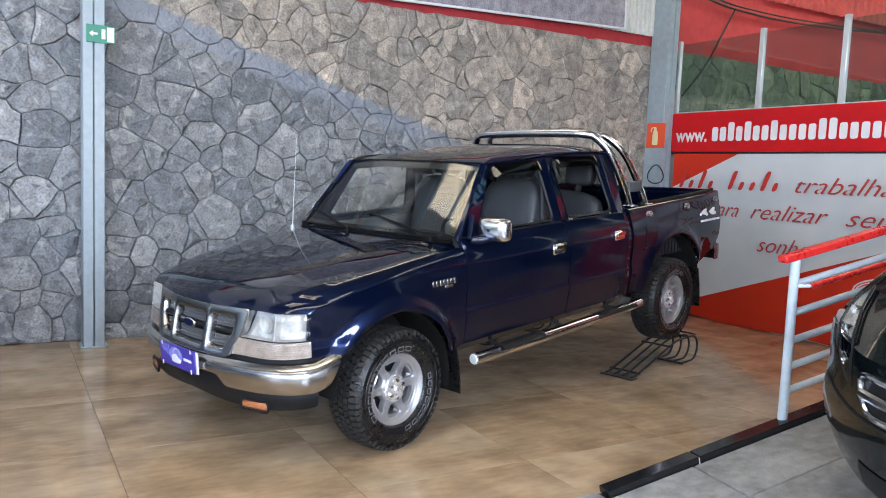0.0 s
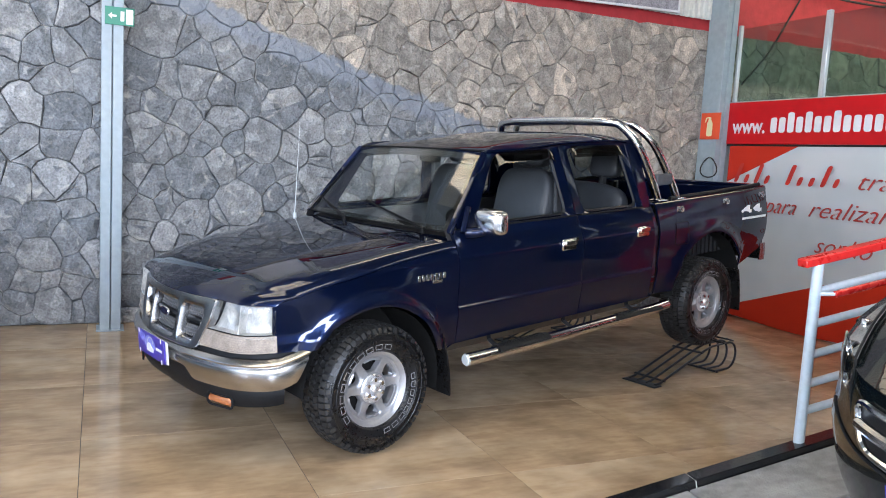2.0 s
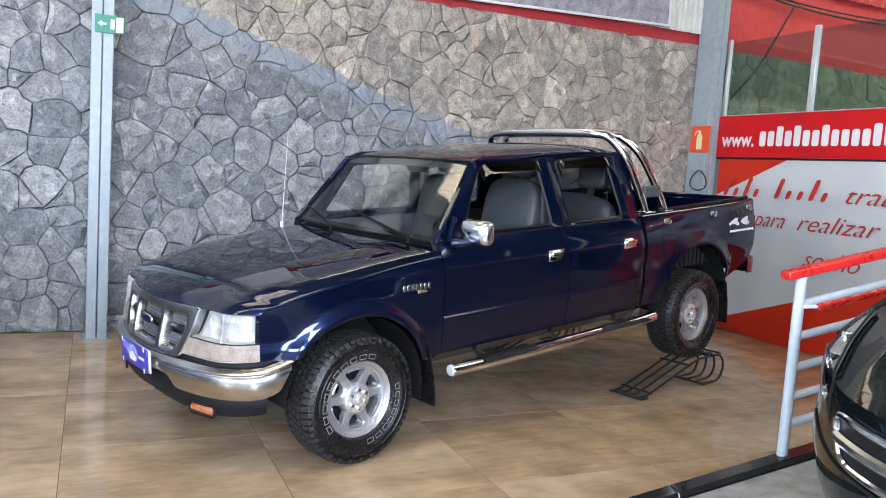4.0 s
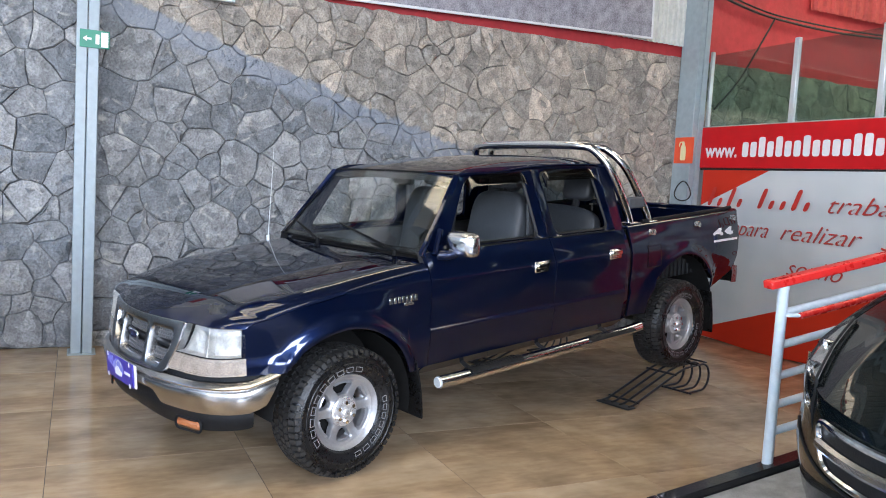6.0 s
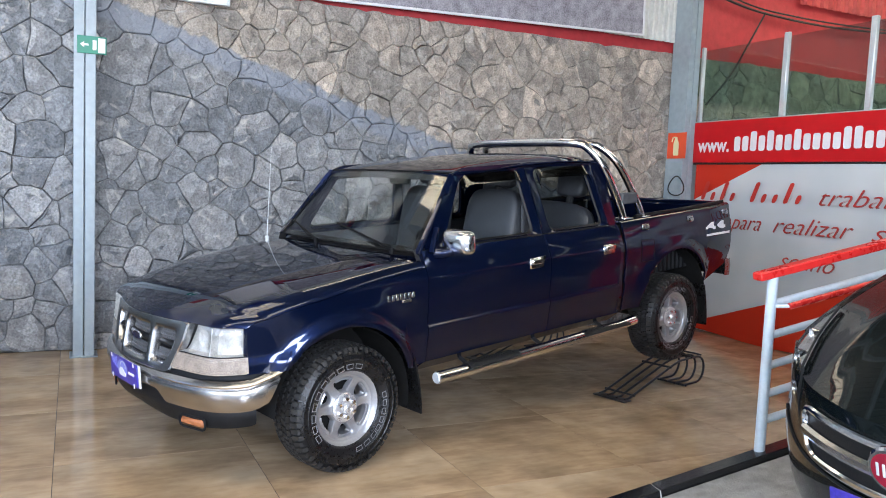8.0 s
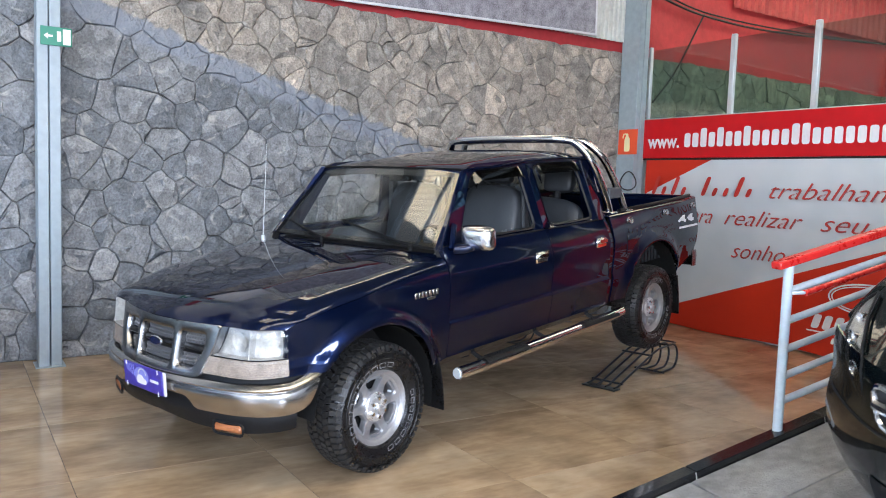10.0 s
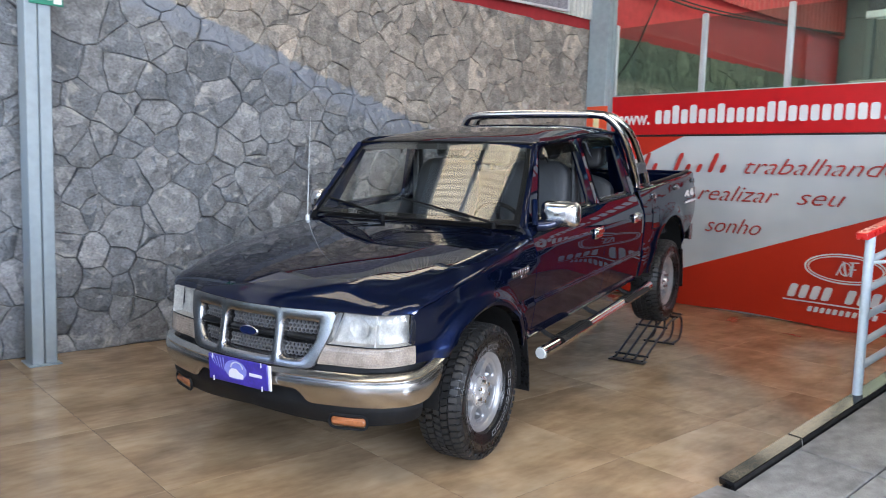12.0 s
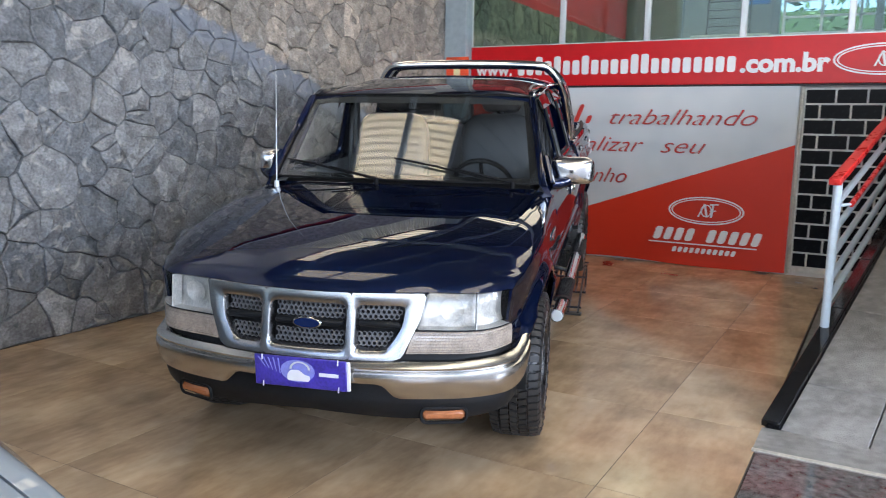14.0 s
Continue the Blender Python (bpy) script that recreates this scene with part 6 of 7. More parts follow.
# running boards
for s in (1, -1):
    def sided(g):
        return g if s == 1 else mirrored(g)
    path = smooth_path([(-0.635, 0.90, 0.405), (-0.9, 0.905, 0.405), (-1.65, 0.905, 0.41), (-2.4, 0.905, 0.42), (-2.66, 0.90, 0.43)], 6)
    step = part("side_step", sided(tube(path, 0.038, 14)), M_CHROME, truck, "chrome tube side step with black treads")
    part("end_cap", sided(tube([(-0.628, 0.90, 0.405), (-0.640, 0.90, 0.405)], [0.030, 0.039], 14)), M_ALU, step, "pale end cap")
    for a, b in ((-0.88, -1.33), (-2.02, -2.55)):
        pad = grid(lambda u, k: (u, 0.905 + 0.055 * math.sin(k), 0.4085 + 0.045 * math.cos(k) * (1 if a - 0.05 > u > b + 0.05 else 0.95)), np.linspace(a, b, 16), np.linspace(-1.2, 1.2, 8))
        part("tread", sided(outward(pad, ((a + b) / 2, 0.905, 0.40))), M_PLASTIC, step, "black rubber tread", solid=0.006)
        part("tread_ribs", sided(cat(*[tube([(u, 0.905 + 0.05 * math.sin(k), 0.4115 + 0.044 * math.cos(k)) for k in np.linspace(-0.9, 0.9, 5)], 0.004, 4) for u in np.linspace(a - 0.05, b + 0.05, 14)])), M_PLASTIC, step)
    for u in (-0.95, -1.65, -2.35):
        part("bracket", sided(tube([(u, 0.90, 0.40), (u, 0.80, 0.43), (u, 0.66, 0.50)], 0.015, 6)), M_BLACK_STEEL, step)
    part("sill", sided(outward(grid(lambda u, t: (u, 0.836 - 0.10 * t, 0.50 - 0.075 * t), np.linspace(-0.59, -2.55, 8), np.linspace(0, 1, 4)), (-1.6, 0, 0.8))), M_PAINT, truck, solid=0.01)

# wheel wells and underbody
for (cu, cz, r) in (ARCH_F, ARCH_R):
    for s in (1, -1):
        g = grid(lambda a, w: (cu + (r - 0.012) * math.cos(a), w, cz + (r - 0.012) * math.sin(a)), np.linspace(0.08, math.pi + 0.25, 24), [0.50, 0.66, 0.865])
        back = ([(cu + (r + 0.02) * math.cos(a), 0.50, cz + (r + 0.02) * math.sin(a)) for a in np.linspace(0, math.pi, 16)], [tuple(range(16))])
        gg = cat(g, back)
        part("wheel_well", gg if s == 1 else mirrored(gg), M_UNDER, truck)
part("underbody", cat(rbox(-1.75, 0, 0.50, 4.3, 1.36, 0.12, 0.03), rbox(-1.6, 0.36, 0.40, 4.6, 0.08, 0.14, 0.01), rbox(-1.6, -0.36, 0.40, 4.6, 0.08, 0.14, 0.01), rbox(-1.3, -0.1, 0.36, 0.7, 0.3, 0.16, 0.03)), M_UNDER, truck, "dark chassis and underbody")
part("axle_beam", cat(tube([(AXLE_R, -0.75, 0.36), (AXLE_R, 0.75, 0.36)], 0.05, 10), rbox(AXLE_R, 0.12, 0.37, 0.26, 0.26, 0.24, 0.08)), M_UNDER, truck)
part("front_axle", tube([(0, -0.7, 0.37), (0, 0.7, 0.37)], 0.04, 10), M_UNDER, truck)
part("exhaust", tube(smooth_path([(-1.2, -0.45, 0.36), (-2.6, -0.5, 0.42), (-3.6, -0.62, 0.52), (-3.95, -0.75, 0.45)], 4), 0.03, 10), M_UNDER, truck)
for mu, mz in ((-0.485, 0.36), (-3.73, 0.36)):
    for s in (1, -1):
        fl = grid(lambda t, w: (mu - 0.03 * t - 0.02 * math.sin(2.5 * t), w, mz + 0.20 - 0.36 * t), np.linspace(0, 1, 8), [0.62, 0.75, 0.875])
        part("mud_flap", fl if s == 1 else mirrored(fl), M_RUBBER, truck, "black rubber mud flap", solid=0.01)

# aerial
part("aerial", cat(tube([(-0.406, -0.687, 1.13), (-0.406, -0.687, 1.165)], 0.014, 10), tube([(-0.406, -0.687, 1.155), (-0.476, -0.690, 1.80)], [0.0036, 0.0012], 6)), M_ALU, truck, "thin rod aerial")

# cabin
part("cabin_floor", rbox(-1.6, 0, 0.60, 1.9, 1.50, 0.05, 0.01), M_TRIM_GREY, truck)
for s in (1, -1):
    part("door_trim", rbox(-1.55, s * 0.785, 0.86, 1.85, 0.03, 0.56, 0.01), M_TRIM_GREY, truck, "grey door trim")
part("dashboard", outward(grid(lambda t, w: (float(np.interp(t, [0, 0.4, 0.75, 1], [-0.66, -0.86, -1.0, -0.98])), w, float(np.interp(t, [0, 0.4, 0.75, 1], [1.085, 1.10, 1.05, 0.75])) + 0.025 * math.exp(-((w - 0.37) / 0.2) ** 2) * (1 if 0.2 < t < 0.9 else 0)), np.linspace(0, 1, 12), np.linspace(-0.72, 0.72, 25)), (-0.6, 0, 0.7)), M_DASH, truck, "grey dashboard")
wheelc = Matrix.Translation((-1.12, 0.37, 1.07)) @ Euler((0, radians(-62), 0)).to_matrix().to_4x4()
sw = part("steering_wheel", moved(tube([(0.185 * math.cos(a), 0.185 * math.sin(a), 0) for a in np.linspace(0, 2 * math.pi, 32, endpoint=False)], 0.015, 8, closed=True), wheelc), M_PLASTIC, truck, "black steering wheel")
part("wheel_hub", moved(cat(rbox(0, 0, -0.01, 0.12, 0.16, 0.05, 0.02), tube([(0, 0, 0), (0, 0.18, 0)], 0.014, 6), tube([(0, 0, 0), (0, -0.18, 0)], 0.014, 6), tube([(0, 0, 0), (0.17, 0, 0)], 0.014, 6)), wheelc), M_PLASTIC, sw)


def cushion(cx, cy, cz, sx, sy, sz, m=None):
    """A plump pad."""
    def at(a, t):
        ca, sa, ct, st = math.cos(a), math.sin(a), math.cos(t), math.sin(t)
        f = lambda v, e: math.copysign(abs(v) ** e, v)
        return cx + sx / 2 * f(st, 0.45) * f(ca, 0.5), cy + sy / 2 * f(st, 0.45) * f(sa, 0.5), cz + sz / 2 * f(ct, 0.45)
    g = outward(grid(at, np.linspace(0, 2 * math.pi, 29), np.linspace(0, math.pi, 13)), (cx, cy, cz))
    return moved(g, m) if m is not None else g


def seat(name, u, w, wide, head):
    base = part(name, cushion(u, w, 0.80, 0.52, wide, 0.20), M_SEAT, truck, "grey leather seat")
    lean = Matrix.Translation((u - 0.22, w, 0.86)) @ Euler((0, radians(-14), 0)).to_matrix().to_4x4()
    low = 0.14 if len(head) > 1 else 0.0
    part("backrest", cushion(0, 0, 0.30 - low / 2, 0.17, wide, 0.66 - low, lean), M_SEAT, base)
    for hw in head:
        part("headrest", cushion(-0.01, hw - w, 0.745 - 0.8 * low, 0.11, 0.27, 0.20, lean), M_SEAT, base)
        part("headrest_pin", moved(tube([(0, hw - w, 0.45), (0, hw - w, 0.68)], 0.03, 8), lean), M_PLASTIC, base)


seat("front_seat", -1.34, 0.38, 0.52, (0.38,))
seat("front_seat", -1.34, -0.38, 0.52, (-0.38,))
seat("rear_bench", -2.12, 0.0, 1.36, (0.42, -0.42))
part("rear_view_mirror", cat(rbox(-1.10, 0, 1.555, 0.03, 0.22, 0.055, 0.012), tube([(-1.05, 0, 1.62), (-1.09, 0, 1.57)], 0.008, 6)), M_PLASTIC, truck)
for s in (1, -1):
    part("seat_belt", tube([(-1.72, s * 0.74, 0.70), (-1.71, s * 0.715, 1.2), (-1.68, s * 0.68, 1.52)], 0.018, 6), M_TRIM_GREY, truck)
    part("centre_pillar_trim", rbox(-1.69, s * 0.655, 1.40, 0.07, 0.03, 0.44, 0.01), M_TRIM_GREY, truck)
    part("sun_visor", rbox(-1.18, s * 0.35, 1.60, 0.14, 0.36, 0.02, 0.008), M_TRIM_GREY, truck)
part("headlining", outward(grid(lambda u, w: (u, w, roof_z(u, w) - 0.045), np.linspace(-1.12, -2.48, 10), np.linspace(-0.64, 0.64, 13)), (-1.8, 0, 3)), M_TRIM_GREY, truck)

# wheels
def tyre_geo(R, W):
    # rim bead, side wall with two raised rings, shoulder, sunken tread floor
    side = [(0.205, 0.085), (0.216, 0.103), (0.220, 0.108), (0.224, 0.107), (0.240, 0.116), (0.268, 0.1215), (0.271, 0.1245), (0.277, 0.1245), (0.280, 0.122), (0.302, 0.122), (0.305, 0.1245), (0.309, 0.1245), (0.312, 0.1205), (0.335, 0.1115), (R - 0.018, 0.098), (R - 0.013, 0.075), (R - 0.012, 0.03)]
    prof = [(r, -h) for r, h in side] + [(r, h) for r, h in reversed(side)]
    return lathe([(r, h * W / 0.244) for r, h in prof], 64)


def tread_geo(R):
    """Stepped blocks in five rows with slanted grooves, and shoulder lugs that run down the side wall by turns long and short."""
    geos, n = [], 58
    pitch = 2 * math.pi / n
    for k in range(n):
        a0 = pitch * k
        for row, (y0, y1, lag, lean, wide) in enumerate(((-0.112, -0.070, 0.0, 0.10, 0.37), (-0.061, -0.025, 0.55, 0.30, 0.40), (-0.017, 0.017, 0.2, -0.28, 0.38), (0.025, 0.061, 0.85, 0.30, 0.40), (0.070, 0.112, 0.4, 0.10, 0.37))):
            a, d = a0 + lag * pitch + 0.012 * math.sin(7 * k + row), wide * pitch
            v = []
            for rr, shrink in ((R - 0.016, 1.0), (R, 0.90)):
                for y, sk in ((y0, -lean), (y1, lean)):
                    e = 0.011 if rr == R and ((row == 0 and y == y0) or (row == 4 and y == y1)) else 0
                    for q in (-1, 1):
                        aa = a + q * d * shrink + sk * d
                        v.append(((rr - e) * math.cos(aa), y, (rr - e) * math.sin(aa)))
            geos.append((v, [(4, 5, 7, 6), (0, 1, 5, 4), (2, 6, 7, 3), (0, 4, 6, 2), (1, 3, 7, 5)]))
        for s, lag in ((-1, 0.0), (1, 0.4)):
            low = 0.322 if k % 2 else 0.334
            v = []
            for r, y in ((R - 0.012, 0.104), (low, float(np.interp(low, [0.312, 0.335], [0.1205, 0.1115])))):
                for q in (-1, 1):
                    for off in (-0.004, 0.0065):
                        aa = a0 + lag * pitch + q * 0.34 * pitch
                        v.append((r * math.cos(aa), s * (y + off), r * math.sin(aa)))
            geos.append((v, [(1, 3, 7, 5), (0, 4, 5, 1), (2, 3, 7, 6), (4, 6, 7, 5), (0, 1, 3, 2)]))
    return cat(*geos)


def rim_geo():
    """A silver alloy disc with six broad spokes and rounded windows, wide and narrow by turns, between them."""
    barrel = lathe([(0.205, -0.10), (0.19, -0.09), (0.178, -0.02), (0.178, 0.055), (0.187, 0.075), (0.205, 0.088), (0.213, 0.092), (0.213, 0.084), (0.205, 0.075)], 60)

    def dish(r):
        return float(np.interp(r, [0.05, 0.07, 0.095, 0.13, 0.165, 0.185], [0.066, 0.064, 0.052, 0.048, 0.058, 0.070]))

    geos, q = [], 0.13
    wide = [(-0.25 * q, 0.092), (0.25 * q, 0.092), (0.44 * q, 0.146), (0.37 * q, 0.172), (-0.37 * q, 0.172), (-0.44 * q, 0.146)]
    narrow = [(-0.17 * q, 0.098), (0.17 * q, 0.098), (0.31 * q, 0.150), (0.25 * q, 0.170), (-0.25 * q, 0.170), (-0.31 * q, 0.150)]
    for k in range(6):
        hole = poly_points(narrow if k % 2 else wide, 0.016, 40)
        rim_ = match([(-math.pi / 6 * q, 0.050), (math.pi / 6 * q, 0.050), (math.pi / 6 * q, 0.186), (-math.pi / 6 * q, 0.186)], hole)
        rows = []
        for f, dy in ((1.0, 0.0), (0.66, 0.0), (0.33, 0.001), (0.12, -0.001), (0.0, -0.008), (0.0, -0.040)):
            row = []
            for h, o in zip(hole, rim_):
                a, r = (h[0] + (o[0] - h[0]) * f) / q + k * 2 * math.pi / 6, h[1] + (o[1] - h[1]) * f
                row.append((r * math.cos(a), dish(r) + dy, r * math.sin(a)))
            rows.append(row + row[:1])
        geos.append(strip(rows))
    return barrel, outward(cat(*geos), (0, -0.4, 0))


RIM_BARREL, RIM_FACE = rim_geo()
TYRE, TREAD = tyre_geo(R_WHEEL, 0.235), tread_geo(R_WHEEL)


def letters_ring():
    """The raised white side lettering, as plain bars along two arcs."""
    geos = []
    for first, last, count in ((-27, 31, 5), (47, 106, 5), (173, 219, 5), (230, 258, 3)):
        for k in range(count):
            a = radians(first + (last - first) * k / (count - 1) - 90)
            half = 0.36 * radians(last - first) / (count - 1)
            v = []
            for r, w in ((0.2300, half), (0.2580, half), (0.2335, half - 0.0125), (0.2545, half - 0.0125)):
                v += [(r * math.cos(a + q * w), 0.1185, r * math.sin(a + q * w)) for q in (-1, 1)]
            geos.append((v, [(0, 1, 5, 4), (1, 3, 7, 5), (3, 2, 6, 7), (2, 0, 4, 6)]))
    return cat(*geos)


LETTERS = letters_ring()


def wheel_at(u, w, z, turn, spin):
    s = 1 if w > 0 else -1
    base = Matrix.Translation((u, w, z)) @ Euler((0, 0, radians(turn))).to_matrix().to_4x4() @ (Matrix.Identity(4) if s > 0 else Euler((0, 0, math.pi)).to_matrix().to_4x4()) @ Euler((0, spin, 0)).to_matrix().to_4x4()
    wh = part("wheel", moved(RIM_BARREL, base), M_ALLOY, truck, "silver six-spoke alloy wheel with all-terrain tyre", recalc=False)
    part("rim_face", moved(RIM_FACE, base), M_ALLOY, wh, solid=0.016)
    part("tyre", moved(TYRE, base), M_RUBBER, wh, "black all-terrain tyre")
    tagged(part("tread", moved(TREAD, base), M_TREAD, wh), kind="stuff")
    tagged(part("side_lettering", moved(LETTERS, base), M_LETTER, wh, "white plain bars on the side wall", solid=0.001), kind="stuff")
    part("hub_cap", moved(cat(lathe([(0.0, 0.098), (0.016, 0.097), (0.024, 0.090), (0.028, 0.074)], 28), lathe([(0.083, 0.056), (0.082, 0.066), (0.074, 0.073), (0.045, 0.076), (0.026, 0.074)], 36)), base), M_HUB, wh, "chrome hub cap")
    for k in range(6):
        a = 2 * math.pi * k / 6
        p = (0.053 * math.cos(a), 0, 0.053 * math.sin(a))
        part("lug_nut", moved(tube([(p[0], 0.066, p[2]), (p[0], 0.092, p[2])], [0.0125, 0.011], 6), base), M_CHROME, wh)
    part("brake_disc", moved(lathe([(0.03, -0.02), (0.14, -0.02), (0.15, -0.03), (0.15, -0.06)], 32), base), M_UNDER, wh)


wheel_at(0.0, 0.785, 0.361, 2.2, -math.pi / 2)
wheel_at(0.0, -0.785, 0.361, 2.2, 1.0)
wheel_at(AXLE_R, 0.785, 0.353, 0, 0.9)
wheel_at(AXLE_R, -0.785, 0.353, 0, 0.2)

# ---- wheel ramps under the rear wheels ----
def floor_pose(u, w):
    p = Vector((AXLE.x, AXLE.y, 0)) + _f * u + _l * w
    return Matrix(((_f.x, _l.x, 0, p.x), (_f.y, _l.y, 0, p.y), (0, 0, 1, 0), (0, 0, 0, 1)))


def wheel_ramp(m):
    r = thing("wheel_ramp", "black welded steel wheel ramp with curled bars", "wheel ramp", "wheel ramps", m)
    for k, y in enumerate((-0.12, -0.04, 0.04, 0.12)):
        loop = [(-0.37 - 0.115 * math.sin(a), y, 0.128 + 0.112 * math.cos(a)) for a in np.linspace(0, math.pi, 12)]
        part("curled_bar", tube([(0.66, y, 0.016), (0.60, y, 0.022), (0.0, y, 0.212), (-0.10, y, 0.234), (-0.24, y, 0.239)] + loop + [(-0.17, y, 0.016)], 0.0095, 8), M_BLACK_STEEL, r)
    part("toe_plate", rbox(0.66, 0, 0.010, 0.10, 0.30, 0.012, 0.004), M_BLACK_STEEL, r)
    part("stop_plate", moved(rbox(0, 0, 0, 0.075, 0.29, 0.014, 0.004), pose(-0.36, 0, 0.264, 0, -14, 0)), M_BLACK_STEEL, r)
    for x, z in ((0.56, 0.038), (0.06, 0.20), (-0.26, 0.248), (-0.19, 0.012)):
        part("cross_bar", tube([(x, -0.14, z), (x, 0.14, z)], 0.009, 8), M_BLACK_STEEL, r)
    return r


wr = wheel_ramp(floor_pose(-3.25, 0.785))
copy_thing(wr, floor_pose(-3.25, -0.785))


# ---- parked cars ----
def car(name, label, paint, m, detailed):
    c = thing(name, label, "car", m=m)

    def plan(y):
        return -0.66 * abs(y) ** 1.9

    def nose(y, z):
        return plan(y) + float(np.interp(z, [0.14, 0.22, 0.34, 0.5, 0.62, 0.72, 0.80], [-0.10, -0.03, 0.012, 0.018, 0.008, -0.012, -0.05]))

    def hood_height(x, y):
        d = max(0.0, plan(y) - 0.035 - x)
        return 0.765 + 0.29 * (1 - math.exp(-d / 0.5)) + 0.11 * (abs(y) / 0.8) ** 2.2 * math.exp(-d / 0.7) - 0.055 * (abs(y) / 0.75) ** 2 + 0.012 * math.exp(-((abs(y) - 0.42) / 0.05) ** 2) * min(1, d / 0.3)

    part("front_bumper", outward(grid(lambda y, z: (nose(y, z), y, z), np.linspace(-0.85, 0.85, 45), np.linspace(0.14, 0.78, 20)), (-1.5, 0, 0.5)), paint, c, solid=0.01, sharp=60)
    part("hood", outward(grid(lambda s, y: (plan(y) - 0.04 - s * (1.12 + plan(y) * 0.9), y, hood_height(plan(y) - 0.04 - s * (1.12 + plan(y) * 0.9), y)), np.linspace(0, 1, 20), np.linspace(-0.715, 0.715, 37)), (-0.8, 0, 0)), paint, c, solid=0.01, sharp=60)

    def flank(x, t):
        """From the hood's edge over the shoulder down to the sill."""
        y0 = 0.722
        zt = hood_height(max(x, -1.2), y0) if x > -1.2 else 0.93 - 0.02 * (x + 1.2)
        zt = min(zt, 0.99)
        w = 0.86 - 0.10 * max(0, min(1, (x + 0.95) / 0.5)) ** 2 - 0.06 * max(0, (-3.4 - x) / 0.8) ** 2
        pts = [(y0, zt), (y0 + 0.05, zt - 0.004), (w - 0.03, zt - 0.05), (w, zt - 0.14), (w + 0.005, 0.62), (w, 0.45), (w - 0.03, 0.22)]
        k = t * (len(pts) - 1)
        i = min(len(pts) - 2, int(k))
        a, b = pts[i], pts[i + 1]
        y, z = a[0] + (b[0] - a[0]) * (k - i), a[1] + (b[1] - a[1]) * (k - i)
        for cx in (-0.92, -3.5):
            d = math.hypot(x - cx, z - 0.30)
            if d < 0.36 and z < 0.66:
                z = max(z, 0.30 + math.sqrt(max(0, 0.36 ** 2 - (x - cx) ** 2)))
        return (x, y, z)

    for s in (1, -1):
        g = outward(grid(flank, np.linspace(-0.50, -4.2, 90), np.linspace(0, 1, 22)), (-2.2, 0, 0.5))
        part("body_side", g if s == 1 else mirrored(g), paint, c, solid=0.01, sharp=50)
    part("tail", cat(rbox(-4.2, 0, 0.55, 0.12, 1.62, 0.66, 0.08), rbox(-3.95, 0, 0.95, 0.55, 1.5, 0.08, 0.03)), paint, c)
    cab = grid(lambda t, y: (float(np.interp(t, [0, 0.3, 0.5, 0.75, 1], [-1.12, -1.78, -2.3, -3.0, -3.75])) + 0.10 * (1 - (y / 0.7) ** 2) * (1 - t), y * float(np.interp(t, [0, 0.3, 0.75, 1], [1.0, 0.82, 0.80, 0.95])), float(np.interp(t, [0, 0.3, 0.5, 0.75, 1], [0.99, 1.42, 1.47, 1.42, 0.98])) - 0.05 * (y / 0.7) ** 2), np.linspace(0, 1, 24), np.linspace(-0.70, 0.70, 21))
    roofp = ([p for p in cab[0]], [f for f in cab[1] if 6 * 21 <= min(f) < 18 * 21])
    glass = ([p for p in cab[0]], [f for f in cab[1] if not 6 * 21 <= min(f) < 18 * 21])
    part("roof", outward(roofp, (-2.3, 0, 0.8)), paint, c, solid=0.02)
    part("windscreen", outward(glass, (-2.3, 0, 0.8)), M_GLASS, c, "clear glass screens")
    for s in (1, -1):
        sv = [(-1.15, 0.71, 0.97), (-3.72, 0.68, 0.97), (-3.0, 0.56, 1.37), (-2.3, 0.57, 1.42), (-1.78, 0.575, 1.37)]
        g = outward((sv, [(0, 1, 2, 3, 4)]), (-2.3, 0, 1.1))
        part("side_window", g if s == 1 else mirrored(g), M_GLASS, c)
    part("cabin", cat(rbox(-2.4, 0, 0.55, 2.6, 1.3, 0.5, 0.1), rbox(-1.9, 0, 0.92, 0.18, 1.2, 0.5, 0.07), rbox(-2.9, 0, 0.92, 0.18, 1.2, 0.5, 0.07), rbox(-1.3, 0, 0.88, 0.3, 1.3, 0.14, 0.05)), M_TRIM_GREY, c, "dark cabin seats")
    for x in (-0.92, -3.5):
        for s in (1, -1):
            base = Matrix.Translation((x, s * 0.73, 0.30)) @ Matrix.Scale(0.81, 4) @ (Matrix.Identity(4) if s > 0 else Euler((0, 0, math.pi)).to_matrix().to_4x4())
            w = part("wheel", moved(RIM_BARREL, base), M_ALLOY, c, "alloy wheel with black tyre")
            part("rim_face", moved(RIM_FACE, base), M_ALLOY, w, solid=0.012)
            part("tyre", moved(TYRE, base), M_RUBBER, w)
    part("underbody", rbox(-2.2, 0, 0.30, 3.4, 1.3, 0.2, 0.05), M_UNDER, c)
